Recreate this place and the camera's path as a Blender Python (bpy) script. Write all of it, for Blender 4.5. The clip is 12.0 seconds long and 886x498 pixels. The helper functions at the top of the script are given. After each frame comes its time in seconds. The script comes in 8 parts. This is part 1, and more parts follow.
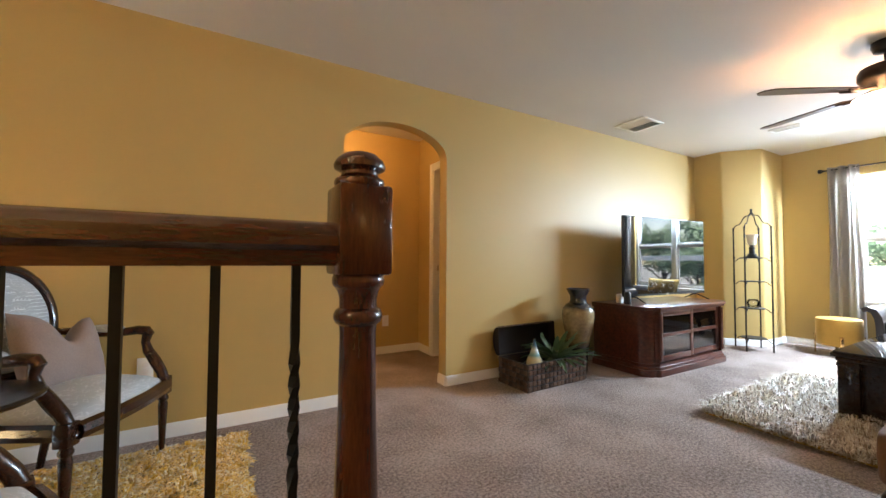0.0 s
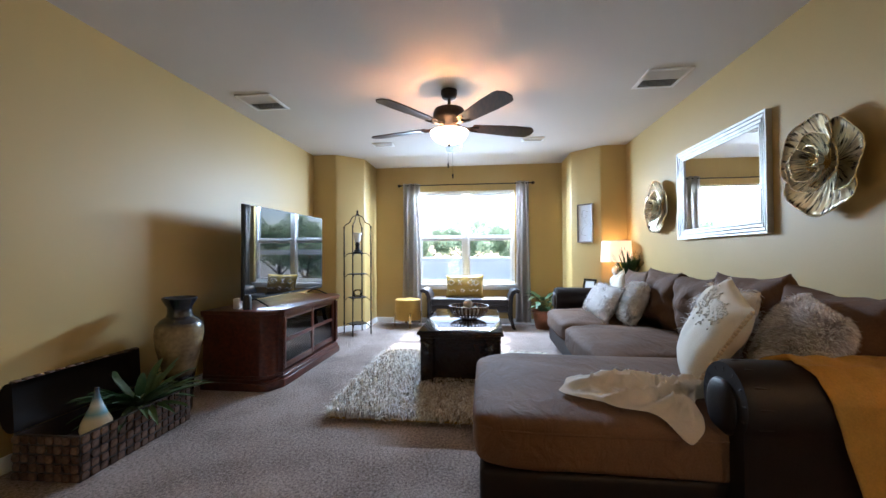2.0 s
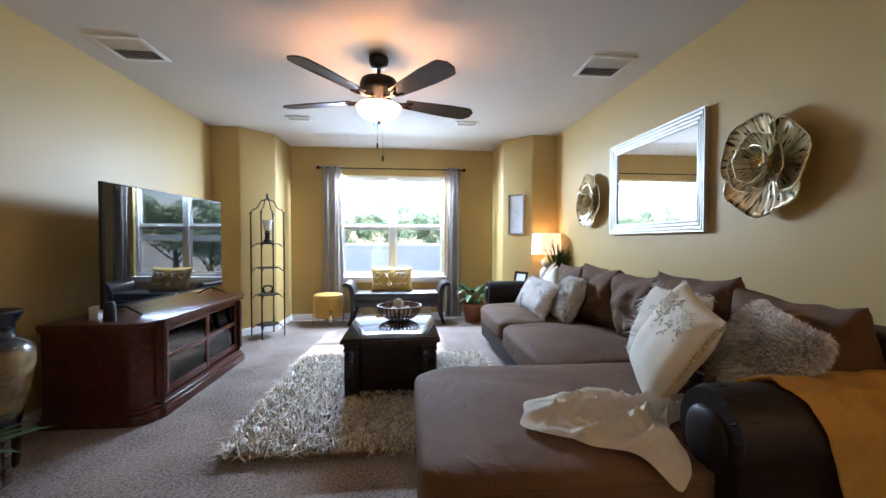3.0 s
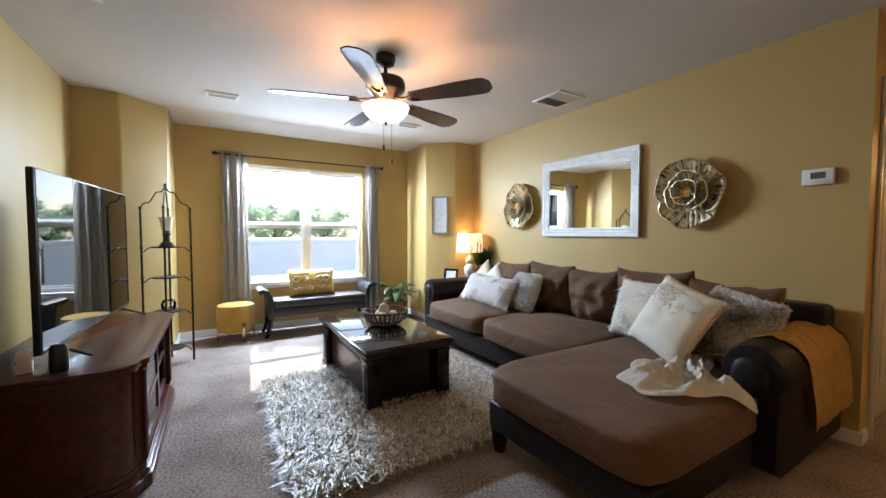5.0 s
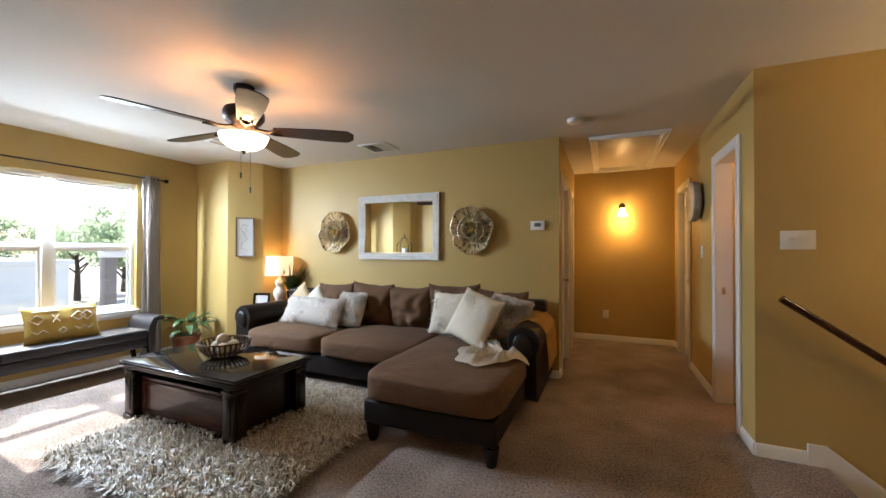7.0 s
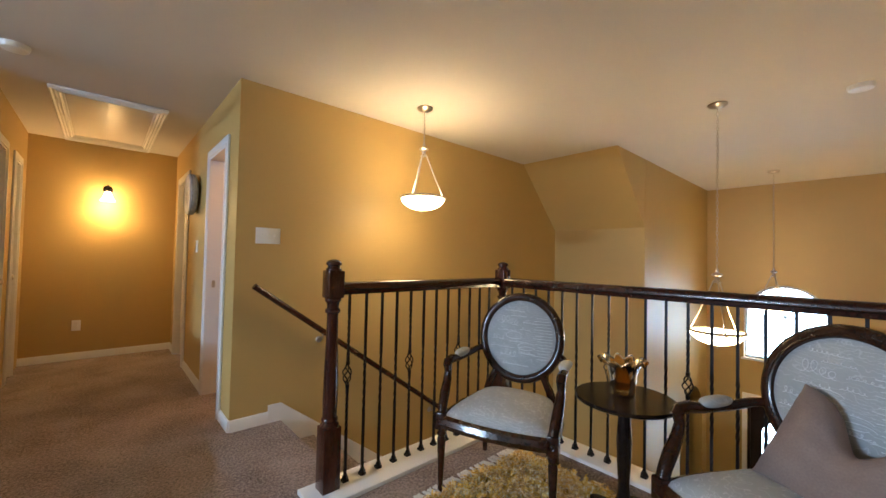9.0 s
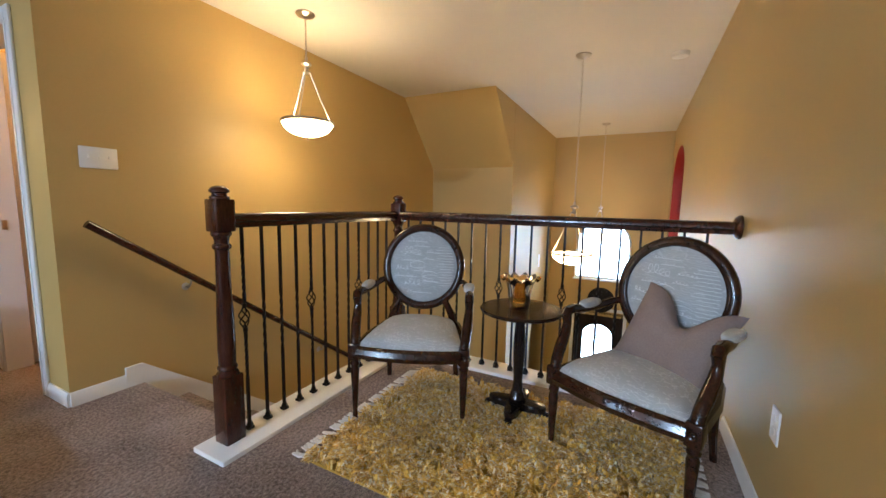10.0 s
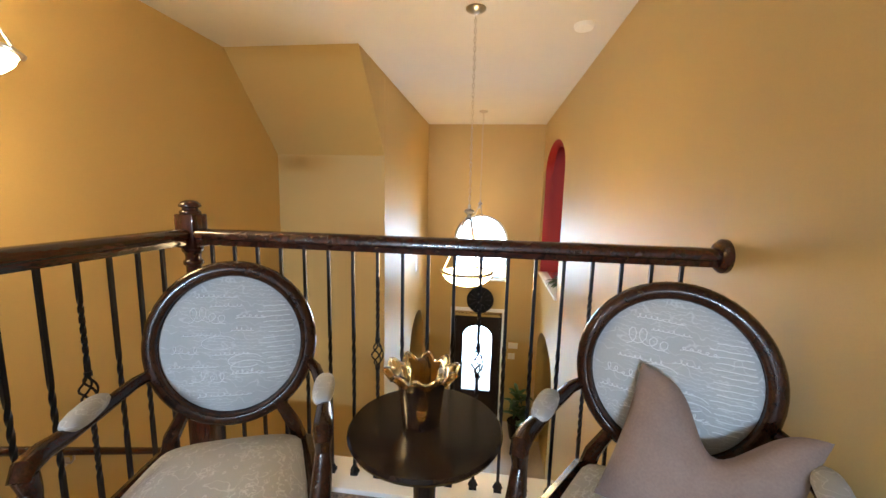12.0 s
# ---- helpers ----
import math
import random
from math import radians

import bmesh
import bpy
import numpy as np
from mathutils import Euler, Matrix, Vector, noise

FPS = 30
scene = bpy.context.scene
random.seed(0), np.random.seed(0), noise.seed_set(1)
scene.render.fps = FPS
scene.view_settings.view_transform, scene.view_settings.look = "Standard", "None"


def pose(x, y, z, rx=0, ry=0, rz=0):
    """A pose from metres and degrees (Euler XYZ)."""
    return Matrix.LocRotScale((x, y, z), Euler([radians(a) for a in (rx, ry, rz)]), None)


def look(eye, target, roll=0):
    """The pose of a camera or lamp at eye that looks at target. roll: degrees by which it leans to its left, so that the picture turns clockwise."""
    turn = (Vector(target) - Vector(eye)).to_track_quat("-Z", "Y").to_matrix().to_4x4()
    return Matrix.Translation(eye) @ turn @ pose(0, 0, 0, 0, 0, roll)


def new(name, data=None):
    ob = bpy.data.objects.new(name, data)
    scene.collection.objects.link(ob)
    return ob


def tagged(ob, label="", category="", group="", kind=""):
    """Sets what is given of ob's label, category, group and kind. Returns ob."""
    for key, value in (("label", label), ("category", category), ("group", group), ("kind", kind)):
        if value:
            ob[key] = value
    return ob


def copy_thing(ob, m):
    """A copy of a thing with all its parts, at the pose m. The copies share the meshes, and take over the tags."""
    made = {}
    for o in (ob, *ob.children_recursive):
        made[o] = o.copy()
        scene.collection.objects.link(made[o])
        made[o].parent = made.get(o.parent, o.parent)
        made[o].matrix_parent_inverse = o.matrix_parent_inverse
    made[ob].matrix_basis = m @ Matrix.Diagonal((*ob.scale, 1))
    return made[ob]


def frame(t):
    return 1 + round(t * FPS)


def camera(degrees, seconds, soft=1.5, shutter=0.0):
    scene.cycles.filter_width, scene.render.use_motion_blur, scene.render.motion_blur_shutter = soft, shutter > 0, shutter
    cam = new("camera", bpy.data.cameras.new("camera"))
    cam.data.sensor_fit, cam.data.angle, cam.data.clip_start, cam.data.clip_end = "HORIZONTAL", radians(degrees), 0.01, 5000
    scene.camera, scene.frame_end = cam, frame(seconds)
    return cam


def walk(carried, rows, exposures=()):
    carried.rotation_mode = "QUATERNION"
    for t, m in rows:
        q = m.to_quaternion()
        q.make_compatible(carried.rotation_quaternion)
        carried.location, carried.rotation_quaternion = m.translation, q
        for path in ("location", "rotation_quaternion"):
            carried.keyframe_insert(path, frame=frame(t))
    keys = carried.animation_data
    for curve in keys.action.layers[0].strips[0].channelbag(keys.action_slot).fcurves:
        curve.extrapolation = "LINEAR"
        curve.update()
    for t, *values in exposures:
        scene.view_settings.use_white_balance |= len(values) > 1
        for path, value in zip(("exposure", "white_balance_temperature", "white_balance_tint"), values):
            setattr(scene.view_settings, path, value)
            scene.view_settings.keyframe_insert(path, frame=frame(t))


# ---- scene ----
cam = camera(99.2, 12.0)
PATH = [
    (0, (0.632, 0.353, 1.020), (1.624, 2.088, 1.087), 0.3),
    (0.3, (0.714, 0.382, 1.020), (1.975, 1.933, 1.085), -0.1),
    (0.5, (0.757, 0.420, 1.022), (2.177, 1.828, 1.079), -0.1),
    (0.8, (0.813, 0.488, 1.027), (2.428, 1.667, 1.084), -0.2),
    (1, (0.886, 0.492, 1.058), (2.605, 1.513, 1.113), -0.0),
    (1.5, (0.988, 0.608, 1.074), (2.898, 1.198, 1.117), -0.0),
    (2, (1.103, 0.712, 1.055), (3.091, 0.931, 1.087), -0.3),
    (2.5, (1.299, 0.747, 1.064), (3.299, 0.734, 1.084), 0.1),
    (3, (1.468, 0.796, 1.122), (3.459, 0.607, 1.078), 0.1),
    (3.2, (1.534, 0.834, 1.138), (3.515, 0.572, 1.052), 0.2),
    (4.8, (1.718, 1.905, 1.192), (3.458, 0.92, 1.11), 0.1),
    (5, (1.757, 2.035, 1.209), (3.469, 1.004, 1.127), 0.0),
    (5.5, (1.866, 2.302, 1.232), (3.458, 1.094, 1.177), 0.1),
    (6, (1.984, 2.539, 1.251), (3.422, 1.15, 1.226), 0.1),
    (6.5, (1.999, 2.713, 1.28), (3.181, 1.1, 1.28), 0.1),
    (7, (1.902, 2.882, 1.274), (2.695, 1.046, 1.29), 0.1),
    (7.5, (1.787, 3.017, 1.284), (2.047, 1.034, 1.3), 0.3),
    (7.7, (1.773, 3.036, 1.284), (1.751, 1.036, 1.304), 0.6),
    (9.3, (1.715, 2.749, 1.189), (0.21, 1.431, 1.193), 1.3),
    (9.5, (1.768, 2.727, 1.172), (0.175, 1.518, 1.122), 1.4),
    (10, (1.847, 2.58, 1.137), (0.078, 1.676, 0.902), 1.2),
    (10.5, (1.825, 2.496, 1.138), (-0.005, 1.808, 0.715), 1.2),
    (11, (1.596, 2.398, 1.186), (-0.278, 1.849, 0.753), 1.2),
    (11.5, (1.286, 2.283, 1.229), (-0.639, 1.892, 0.851), 1.3),
    (12, (0.887, 2.226, 1.243), (-1.077, 1.977, 0.962), 1.4),
]
EXPOSURE = [(0, 2.4, 6100, 10), (0.5, 2.25, 5700, 10), (1.0, 1.82, 5500, 10), (2.5, 1.53, 5550, 12), (5.5, 1.48, 6000, 12), (6.5, 1.44, 6100, 12), (7.0, 1.47, 6450, 12), (7.7, 1.58, 6850, 13), (9.3, 2.02, 5500, 10), (11.0, 2.22, 5650, 10), (12, 2.50, 5800, 10)]
walk(cam, [(t, look(eye, target, roll)) for t, eye, target, roll in PATH], EXPOSURE)

# ---- light ----
SUN_EL, SUN_AZ = 43.5, 4.0     # the sun stands beyond the living-room window
world = bpy.data.worlds.new("sky")
scene.world = world
world.use_nodes = True
_n = world.node_tree.nodes
_sky = _n.new("ShaderNodeTexSky")
_sky.sky_type = 'NISHITA'
_sky.sun_disc = False
_sky.sun_elevation = radians(SUN_EL)
_sky.sun_rotation = radians(90 + SUN_AZ)
_n["Background"].inputs["Strength"].default_value = 0.15
world.node_tree.links.new(_sky.outputs[0], _n["Background"].inputs["Color"])
sun = new("sun", bpy.data.lights.new("sun", "SUN"))
sun.data.energy, sun.data.angle, sun.data.color = 5.0, radians(0.5), (1.0, 0.95, 0.86)
_e = radians(SUN_EL)
sun.matrix_world = look((0, 0, 0), (-math.cos(_e) * math.cos(radians(SUN_AZ)), math.cos(_e) * math.sin(radians(SUN_AZ)), -math.sin(_e)))


def bulb(name, place, watts, colour, radius=0.04):
    ob = new(name, bpy.data.lights.new(name, "POINT"))
    ob.data.energy, ob.data.color, ob.data.shadow_soft_size = watts, colour, radius
    ob.location = place
    return ob


WARM = (1.0, 0.70, 0.42)
bulb("fan_bulb", (4.25, 1.0, 2.035), 7.5, (1.0, 0.42, 0.14), 0.04)
bulb("pendant_bulb", (-0.20, 0.415, 1.73), 0.4, WARM, 0.03)
bulb("foyer_bulb", (-1.735, 2.07, 0.74), 0.8, WARM, 0.03)
bulb("foyer_bulb", (-4.70, 2.05, 0.74), 0.8, WARM, 0.03)
bulb("sconce_bulb", (1.69, -2.90, 1.82), 9.0, (1.0, 0.60, 0.21), 0.03)
bulb("table_lamp_bulb", (5.915, -0.89, 1.10), 1.6, (1.0, 0.56, 0.22), 0.03)
bulb("bathroom_bulb", (1.2, 5.1, 2.3), 14.0, (1.0, 0.62, 0.30), 0.06)
bulb("vestibule_bulb", (1.75, 3.75, 2.36), 3.0, (1.0, 0.52, 0.16), 0.03)
bulb("side_room_bulb", (0.2, -0.9, 2.3), 12.0, (1.0, 0.55, 0.22), 0.06)


def daylight_lamp(name, place, target, w, h, watts):
    """A slim lamp added in a window's opening, standing in for daylight."""
    ob = new(name, bpy.data.lights.new(name, "AREA"))
    ob.data.shape, ob.data.size, ob.data.size_y = 'RECTANGLE', w, h
    ob.data.energy, ob.data.color = watts, (0.68, 0.84, 1.0)
    ob.matrix_world = look(place, target)
    return ob


# added strip under the window head, boosting the dim sky's light indoors
daylight_lamp("window_daylight", (6.972, 1.0025, 2.000), (6.48, 1.0025, 1.27), 1.36, 0.05, 78.0)

# ---- materials ----
def material(name, colour, rough=0.6, metal=0.0, vary=0.12, scale=6.0, fine=60.0, bump=0.1, depth=0.002, spec=0.5, stretch=(1, 1, 1),
             second=None, sheen=0.0, coat=0.0, random_value=0.0):
    """A surface with broad stains, fine grain and relief; object space in metres."""
    m = bpy.data.materials.new(name)
    m.use_nodes = True
    nt = m.node_tree
    N, L = nt.nodes, nt.links
    b = N["Principled BSDF"]
    b.inputs["Roughness"].default_value, b.inputs["Metallic"].default_value = rough, metal
    b.inputs["Specular IOR Level"].default_value = spec
    b.inputs["Sheen Weight"].default_value, b.inputs["Coat Weight"].default_value = sheen, coat
    b.inputs["Coat Roughness"].default_value = 0.12
    tc, mp = N.new("ShaderNodeTexCoord"), N.new("ShaderNodeMapping")
    mp.inputs["Scale"].default_value = stretch
    L.new(tc.outputs["Object"], mp.inputs["Vector"])
    big, small = N.new("ShaderNodeTexNoise"), N.new("ShaderNodeTexNoise")
    big.inputs["Scale"].default_value, small.inputs["Scale"].default_value = scale, fine
    big.inputs["Detail"].default_value, small.inputs["Detail"].default_value = 4, 3
    for t in (big, small):
        L.new(mp.outputs[0], t.inputs["Vector"])
    mix = N.new("ShaderNodeMix")
    mix.data_type = 'RGBA'
    other = second or tuple(max(0.0, c * (1 - 2.2 * vary)) for c in colour)
    mix.inputs["A"].default_value, mix.inputs["B"].default_value = (*other, 1), (*colour, 1)
    add = N.new("ShaderNodeMath")
    add.operation = 'MULTIPLY_ADD'
    add.inputs[1].default_value, add.inputs[2].default_value = 0.55, 0.0
    L.new(small.outputs["Fac"], add.inputs[0])
    ramp = N.new("ShaderNodeMath")
    ramp.operation = 'MULTIPLY_ADD'
    ramp.inputs[1].default_value = 0.75
    L.new(big.outputs["Fac"], ramp.inputs[0])
    L.new(add.outputs[0], ramp.inputs[2])
    stretchy = N.new("ShaderNodeMapRange")
    stretchy.inputs["From Min"].default_value, stretchy.inputs["From Max"].default_value = 0.42, 0.86
    L.new(ramp.outputs[0], stretchy.inputs["Value"])
    L.new(stretchy.outputs[0], mix.inputs["Factor"])
    out = mix.outputs["Result"]
    if random_value:
        info, hsv, rng = N.new("ShaderNodeObjectInfo"), N.new("ShaderNodeHueSaturation"), N.new("ShaderNodeMapRange")
        rng.inputs["To Min"].default_value, rng.inputs["To Max"].default_value = 1 - random_value, 1 + random_value
        L.new(info.outputs["Random"], rng.inputs["Value"])
        L.new(rng.outputs[0], hsv.inputs["Value"])
        L.new(out, hsv.inputs["Color"])
        out = hsv.outputs[0]
    L.new(out, b.inputs["Base Color"])
    bp = N.new("ShaderNodeBump")
    bp.inputs["Strength"].default_value, bp.inputs["Distance"].default_value = bump, depth
    L.new(small.outputs["Fac"], bp.inputs["Height"])
    L.new(bp.outputs[0], b.inputs["Normal"])
    return m


def glowing(name, colour, strength, base=(0.8, 0.75, 0.65), rough=0.35):
    m = material(name, base, rough, vary=0.03)
    b = m.node_tree.nodes["Principled BSDF"]
    b.inputs["Emission Color"].default_value, b.inputs["Emission Strength"].default_value = (*colour, 1), strength
    return m


def glass(name, colour=(1, 1, 1), rough=0.0, thin=True):
    """thin: a pane, clear with a mirror's gleam; else a solid body of tinted glass."""
    m = bpy.data.materials.new(name)
    m.use_nodes = True
    N, L = m.node_tree.nodes, m.node_tree.links
    b = N["Principled BSDF"]
    if thin:
        tr, gl, fr, mx = (N.new(k) for k in ("ShaderNodeBsdfTransparent", "ShaderNodeBsdfGlossy", "ShaderNodeFresnel", "ShaderNodeMixShader"))
        tr.inputs["Color"].default_value = (*colour, 1)
        gl.inputs["Roughness"].default_value = rough
        fr.inputs["IOR"].default_value = 1.45
        L.new(fr.outputs[0], mx.inputs[0]), L.new(tr.outputs[0], mx.inputs[1]), L.new(gl.outputs[0], mx.inputs[2])
        L.new(mx.outputs[0], N["Material Output"].inputs["Surface"])
        N.remove(b)
    else:
        b.inputs["Base Color"].default_value = (*colour, 1)
        b.inputs["Transmission Weight"].default_value, b.inputs["Roughness"].default_value = 1.0, rough
    return m


def wood(name, dark, light, rough=0.35, coat=0.3, along=(1, 8, 8)):
    return material(name, light, rough, vary=0.2, scale=5.0, fine=40.0, bump=0.12, depth=0.001, second=dark, stretch=along, coat=coat, spec=0.3)


M_WALL = material("ochre_wall_paint", (0.50, 0.350, 0.124), 0.50, spec=0.45, vary=0.03, scale=1.2, fine=180.0, bump=0.18, depth=0.0012)
M_CEIL = material("ceiling_paint", (0.66, 0.62, 0.57), 0.9, vary=0.03, scale=1.0, fine=120.0, bump=0.35, depth=0.002)
M_TRIM = material("white_trim_paint", (0.80, 0.79, 0.77), 0.35, vary=0.02, scale=3.0, fine=90.0, bump=0.05)
M_DOOR = material("white_door_paint", (0.76, 0.73, 0.69), 0.4, vary=0.02, scale=3.0, fine=90.0, bump=0.05)
M_RED = material("red_wall_paint", (0.36, 0.025, 0.02), 0.55, vary=0.03, scale=1.5, fine=150.0, bump=0.15)
M_CARPET = material("taupe_carpet", (0.47, 0.372, 0.325), 0.95, second=(0.10, 0.072, 0.058), scale=2.6, fine=70.0, bump=1.0, depth=0.012, spec=0.15, sheen=0.06)
_N, _L = M_CARPET.node_tree.nodes, M_CARPET.node_tree.links
for _m in [n for n in _N if n.type == 'MATH']:
    if abs(_m.inputs[1].default_value - 0.55) < 1e-4:
        _m.inputs[1].default_value = 1.3      # tufts outweigh the broad stains
    elif abs(_m.inputs[1].default_value - 0.75) < 1e-4:
        _m.inputs[1].default_value = 0.40
for _m in [n for n in _N if n.type == 'TEX_NOISE' and n.inputs["Scale"].default_value > 50]:
    _m.inputs["Detail"].default_value, _m.inputs["Roughness"].default_value = 5, 0.80
for _m in [n for n in _N if n.type == 'MAP_RANGE']:
    _m.inputs["From Min"].default_value, _m.inputs["From Max"].default_value = 0.66, 1.04
M_TILE = material("foyer_floor_tile", (0.42, 0.34, 0.26), 0.35, vary=0.1, scale=4.0, fine=40.0)
M_MAHOGANY = wood("dark_mahogany", (0.030, 0.008, 0.005), (0.110, 0.028, 0.014), 0.3, 0.4)
M_RAILWOOD = wood("railing_walnut", (0.014, 0.004, 0.0025), (0.060, 0.017, 0.007), 0.25, 0.5)
M_POSTWOOD = wood("newel_walnut", (0.022, 0.006, 0.0035), (0.068, 0.019, 0.009), 0.25, 0.4, (7, 7, 1))
M_ESPRESSO = wood("espresso_wood", (0.006, 0.004, 0.0035), (0.020, 0.011, 0.008), 0.22, 0.12)
M_CHAIRWOOD = wood("chair_walnut", (0.012, 0.004, 0.002), (0.050, 0.018, 0.008), 0.24, 0.25, (6, 6, 6))
M_IRON = material("black_iron", (0.012, 0.012, 0.013), 0.45, 0.6, vary=0.15, scale=20.0)
M_NICKEL = material("brushed_nickel", (0.55, 0.50, 0.44), 0.28, 1.0, vary=0.05, scale=20.0)
M_GOLD = material("gold_metal", (0.72, 0.52, 0.22), 0.22, 1.0, vary=0.18, scale=14.0, fine=80.0, bump=0.2)
M_MIRROR = material("mirror_silver", (0.92, 0.93, 0.92), 0.01, 1.0, vary=0.0, bump=0.0)
M_PANE = glass("window_glass")

# ---- modelling tools ----
def finish(bm, sharp=38):
    bmesh.ops.recalc_face_normals(bm, faces=bm.faces)
    lim = radians(sharp)
    for f in bm.faces:
        f.smooth = True
    for e in bm.edges:
        e.smooth = not (len(e.link_faces) != 2 or e.calc_face_angle(0) > lim)


def mesh_of(name, bm, mat, sharp=38):
    finish(bm, sharp)
    me = bpy.data.meshes.new(name)
    bm.to_mesh(me)
    bm.free()
    for m in (mat if isinstance(mat, (list, tuple)) else [mat]):
        me.materials.append(m)
    return me


def part(name, bm, mat, parent=None, label="", sharp=38):
    ob = new(name, mesh_of(name, bm, mat, sharp))
    ob.parent = parent
    if label:
        tagged(ob, label)
    return ob


def thing(name, place, label, category, group="", turn=0.0):
    ob = new(name)
    ob.empty_display_size = 0.1
    ob.matrix_basis = pose(*place, 0, 0, turn)
    return tagged(ob, label, category, group)


def solid(name, bm, mat, label, category, place=(0, 0, 0), turn=0.0, group="", sharp=38):
    """A thing of one mesh."""
    ob = part(name, bm, mat, None, "", sharp)
    ob.matrix_basis = pose(*place, 0, 0, turn)
    return tagged(ob, label, category, group)


def setting(name, bm, mat, label="", parent=None, sharp=38):
    ob = part(name, bm, mat, parent, label, sharp)
    return ob if parent else tagged(ob, label, kind="structure")


def BM():
    return bmesh.new()


def box(bm, x0, x1, y0, y1, z0, z1, bevel=0.0, seg=2, m=None):
    r = bmesh.ops.create_cube(bm, size=1.0)
    vs = r["verts"]
    bmesh.ops.scale(bm, vec=(x1 - x0, y1 - y0, z1 - z0), verts=vs)
    bmesh.ops.translate(bm, vec=((x0 + x1) / 2, (y0 + y1) / 2, (z0 + z1) / 2), verts=vs)
    if m is not None:
        bmesh.ops.transform(bm, matrix=m, verts=vs)
    if bevel > 0:
        es = list({e for v in vs for e in v.link_edges})
        bmesh.ops.bevel(bm, geom=es, offset=bevel, segments=seg, affect='EDGES', profile=0.5)
    return bm


def lathe(bm, profile, seg=24, at=(0, 0, 0), m=None):
    """profile: (radius, z) from one end to the other."""
    rings = []
    for r, z in profile:
        if r < 1e-5:
            rings.append([bm.verts.new((at[0], at[1], at[2] + z))])
        else:
            rings.append([bm.verts.new((at[0] + r * math.cos(2 * math.pi * i / seg), at[1] + r * math.sin(2 * math.pi * i / seg), at[2] + z)) for i in range(seg)])
    for a, b in zip(rings, rings[1:]):
        if len(a) == 1 and len(b) == 1:
            continue
        for i in range(seg):
            j = (i + 1) % seg
            if len(a) == 1:
                bm.faces.new((a[0], b[j], b[i]))
            elif len(b) == 1:
                bm.faces.new((a[i], a[j], b[0]))
            else:
                bm.faces.new((a[i], a[j], b[j], b[i]))
    for ring in (rings[0], rings[-1]):
        if len(ring) > 1:
            bm.faces.new(ring)
    if m is not None:
        bmesh.ops.transform(bm, matrix=m, verts=[v for r in rings for v in r])
    return bm


def sweep(bm, pts, radius, seg=8, closed=False, flat=1.0):
    """A bar of round section along points; radius: a number or one for each point; flat squeezes it across."""
    P = [Vector(p) for p in pts]
    n = len(P)
    R = radius if isinstance(radius, (list, tuple)) else [radius] * n
    rings, up = [], None
    for i, p in enumerate(P):
        a, b = (P[i - 1], P[(i + 1) % n]) if closed else (P[max(i - 1, 0)], P[min(i + 1, n - 1)])
        d = (b - a).normalized()
        if up is None:
            up = Vector((0, 0, 1)) if abs(d.z) < 0.9 else Vector((1, 0, 0))
        side = d.cross(up).normalized()
        up = side.cross(d).normalized()
        rings.append([bm.verts.new(p + R[i] * (math.cos(2 * math.pi * k / seg) * side + flat * math.sin(2 * math.pi * k / seg) * up)) for k in range(seg)])
    pairs = list(zip(rings, rings[1:])) + ([(rings[-1], rings[0])] if closed else [])
    for a, b in pairs:
        for k in range(seg):
            j = (k + 1) % seg
            bm.faces.new((a[k], a[j], b[j], b[k]))
    if not closed:
        bm.faces.new(rings[0]), bm.faces.new(rings[-1])
    return bm


def prism(bm, outline, z0, z1, m=None, bevel=0.0, seg=2):
    """An outline of (x, y) drawn up from z0 to z1."""
    lo = [bm.verts.new((x, y, z0)) for x, y in outline]
    hi = [bm.verts.new((x, y, z1)) for x, y in outline]
    n = len(lo)
    fs = [bm.faces.new(lo[::-1]), bm.faces.new(hi)]
    for i in range(n):
        j = (i + 1) % n
        fs.append(bm.faces.new((lo[i], lo[j], hi[j], hi[i])))
    if m is not None:
        bmesh.ops.transform(bm, matrix=m, verts=lo + hi)
    if bevel > 0:
        bmesh.ops.bevel(bm, geom=list({e for f in fs for e in f.edges}), offset=bevel, segments=seg, affect='EDGES', profile=0.5)
    return bm


def blob(bm, size, at=(0, 0, 0), power=3.0, seg=20, rings=12, m=None, wobble=0.0, seed=0):
    """A rounded box: a superellipsoid of the full size given."""
    def s(v, p):
        return math.copysign(abs(v) ** p, v)
    e = 2.0 / power
    grid = []
    for i in range(rings + 1):
        ph = -math.pi / 2 + math.pi * i / rings
        row = []
        for k in range(seg):
            th = 2 * math.pi * k / seg
            v = Vector((s(math.cos(ph), e) * s(math.cos(th), e) * size[0] / 2, s(math.cos(ph), e) * s(math.sin(th), e) * size[1] / 2, s(math.sin(ph), e) * size[2] / 2))
            if wobble:
                v *= 1 + wobble * noise.noise(v * 7 + Vector((seed, seed * 2.3, 0)))
            v += Vector(at)
            row.append(bm.verts.new(v if m is None else m @ v))
        grid.append(row)
    for a, b in zip(grid, grid[1:]):
        for k in range(seg):
            j = (k + 1) % seg
            bm.faces.new((a[k], a[j], b[j], b[k]))
    bmesh.ops.remove_doubles(bm, verts=[v for r in grid for v in r], dist=1e-5)
    return bm


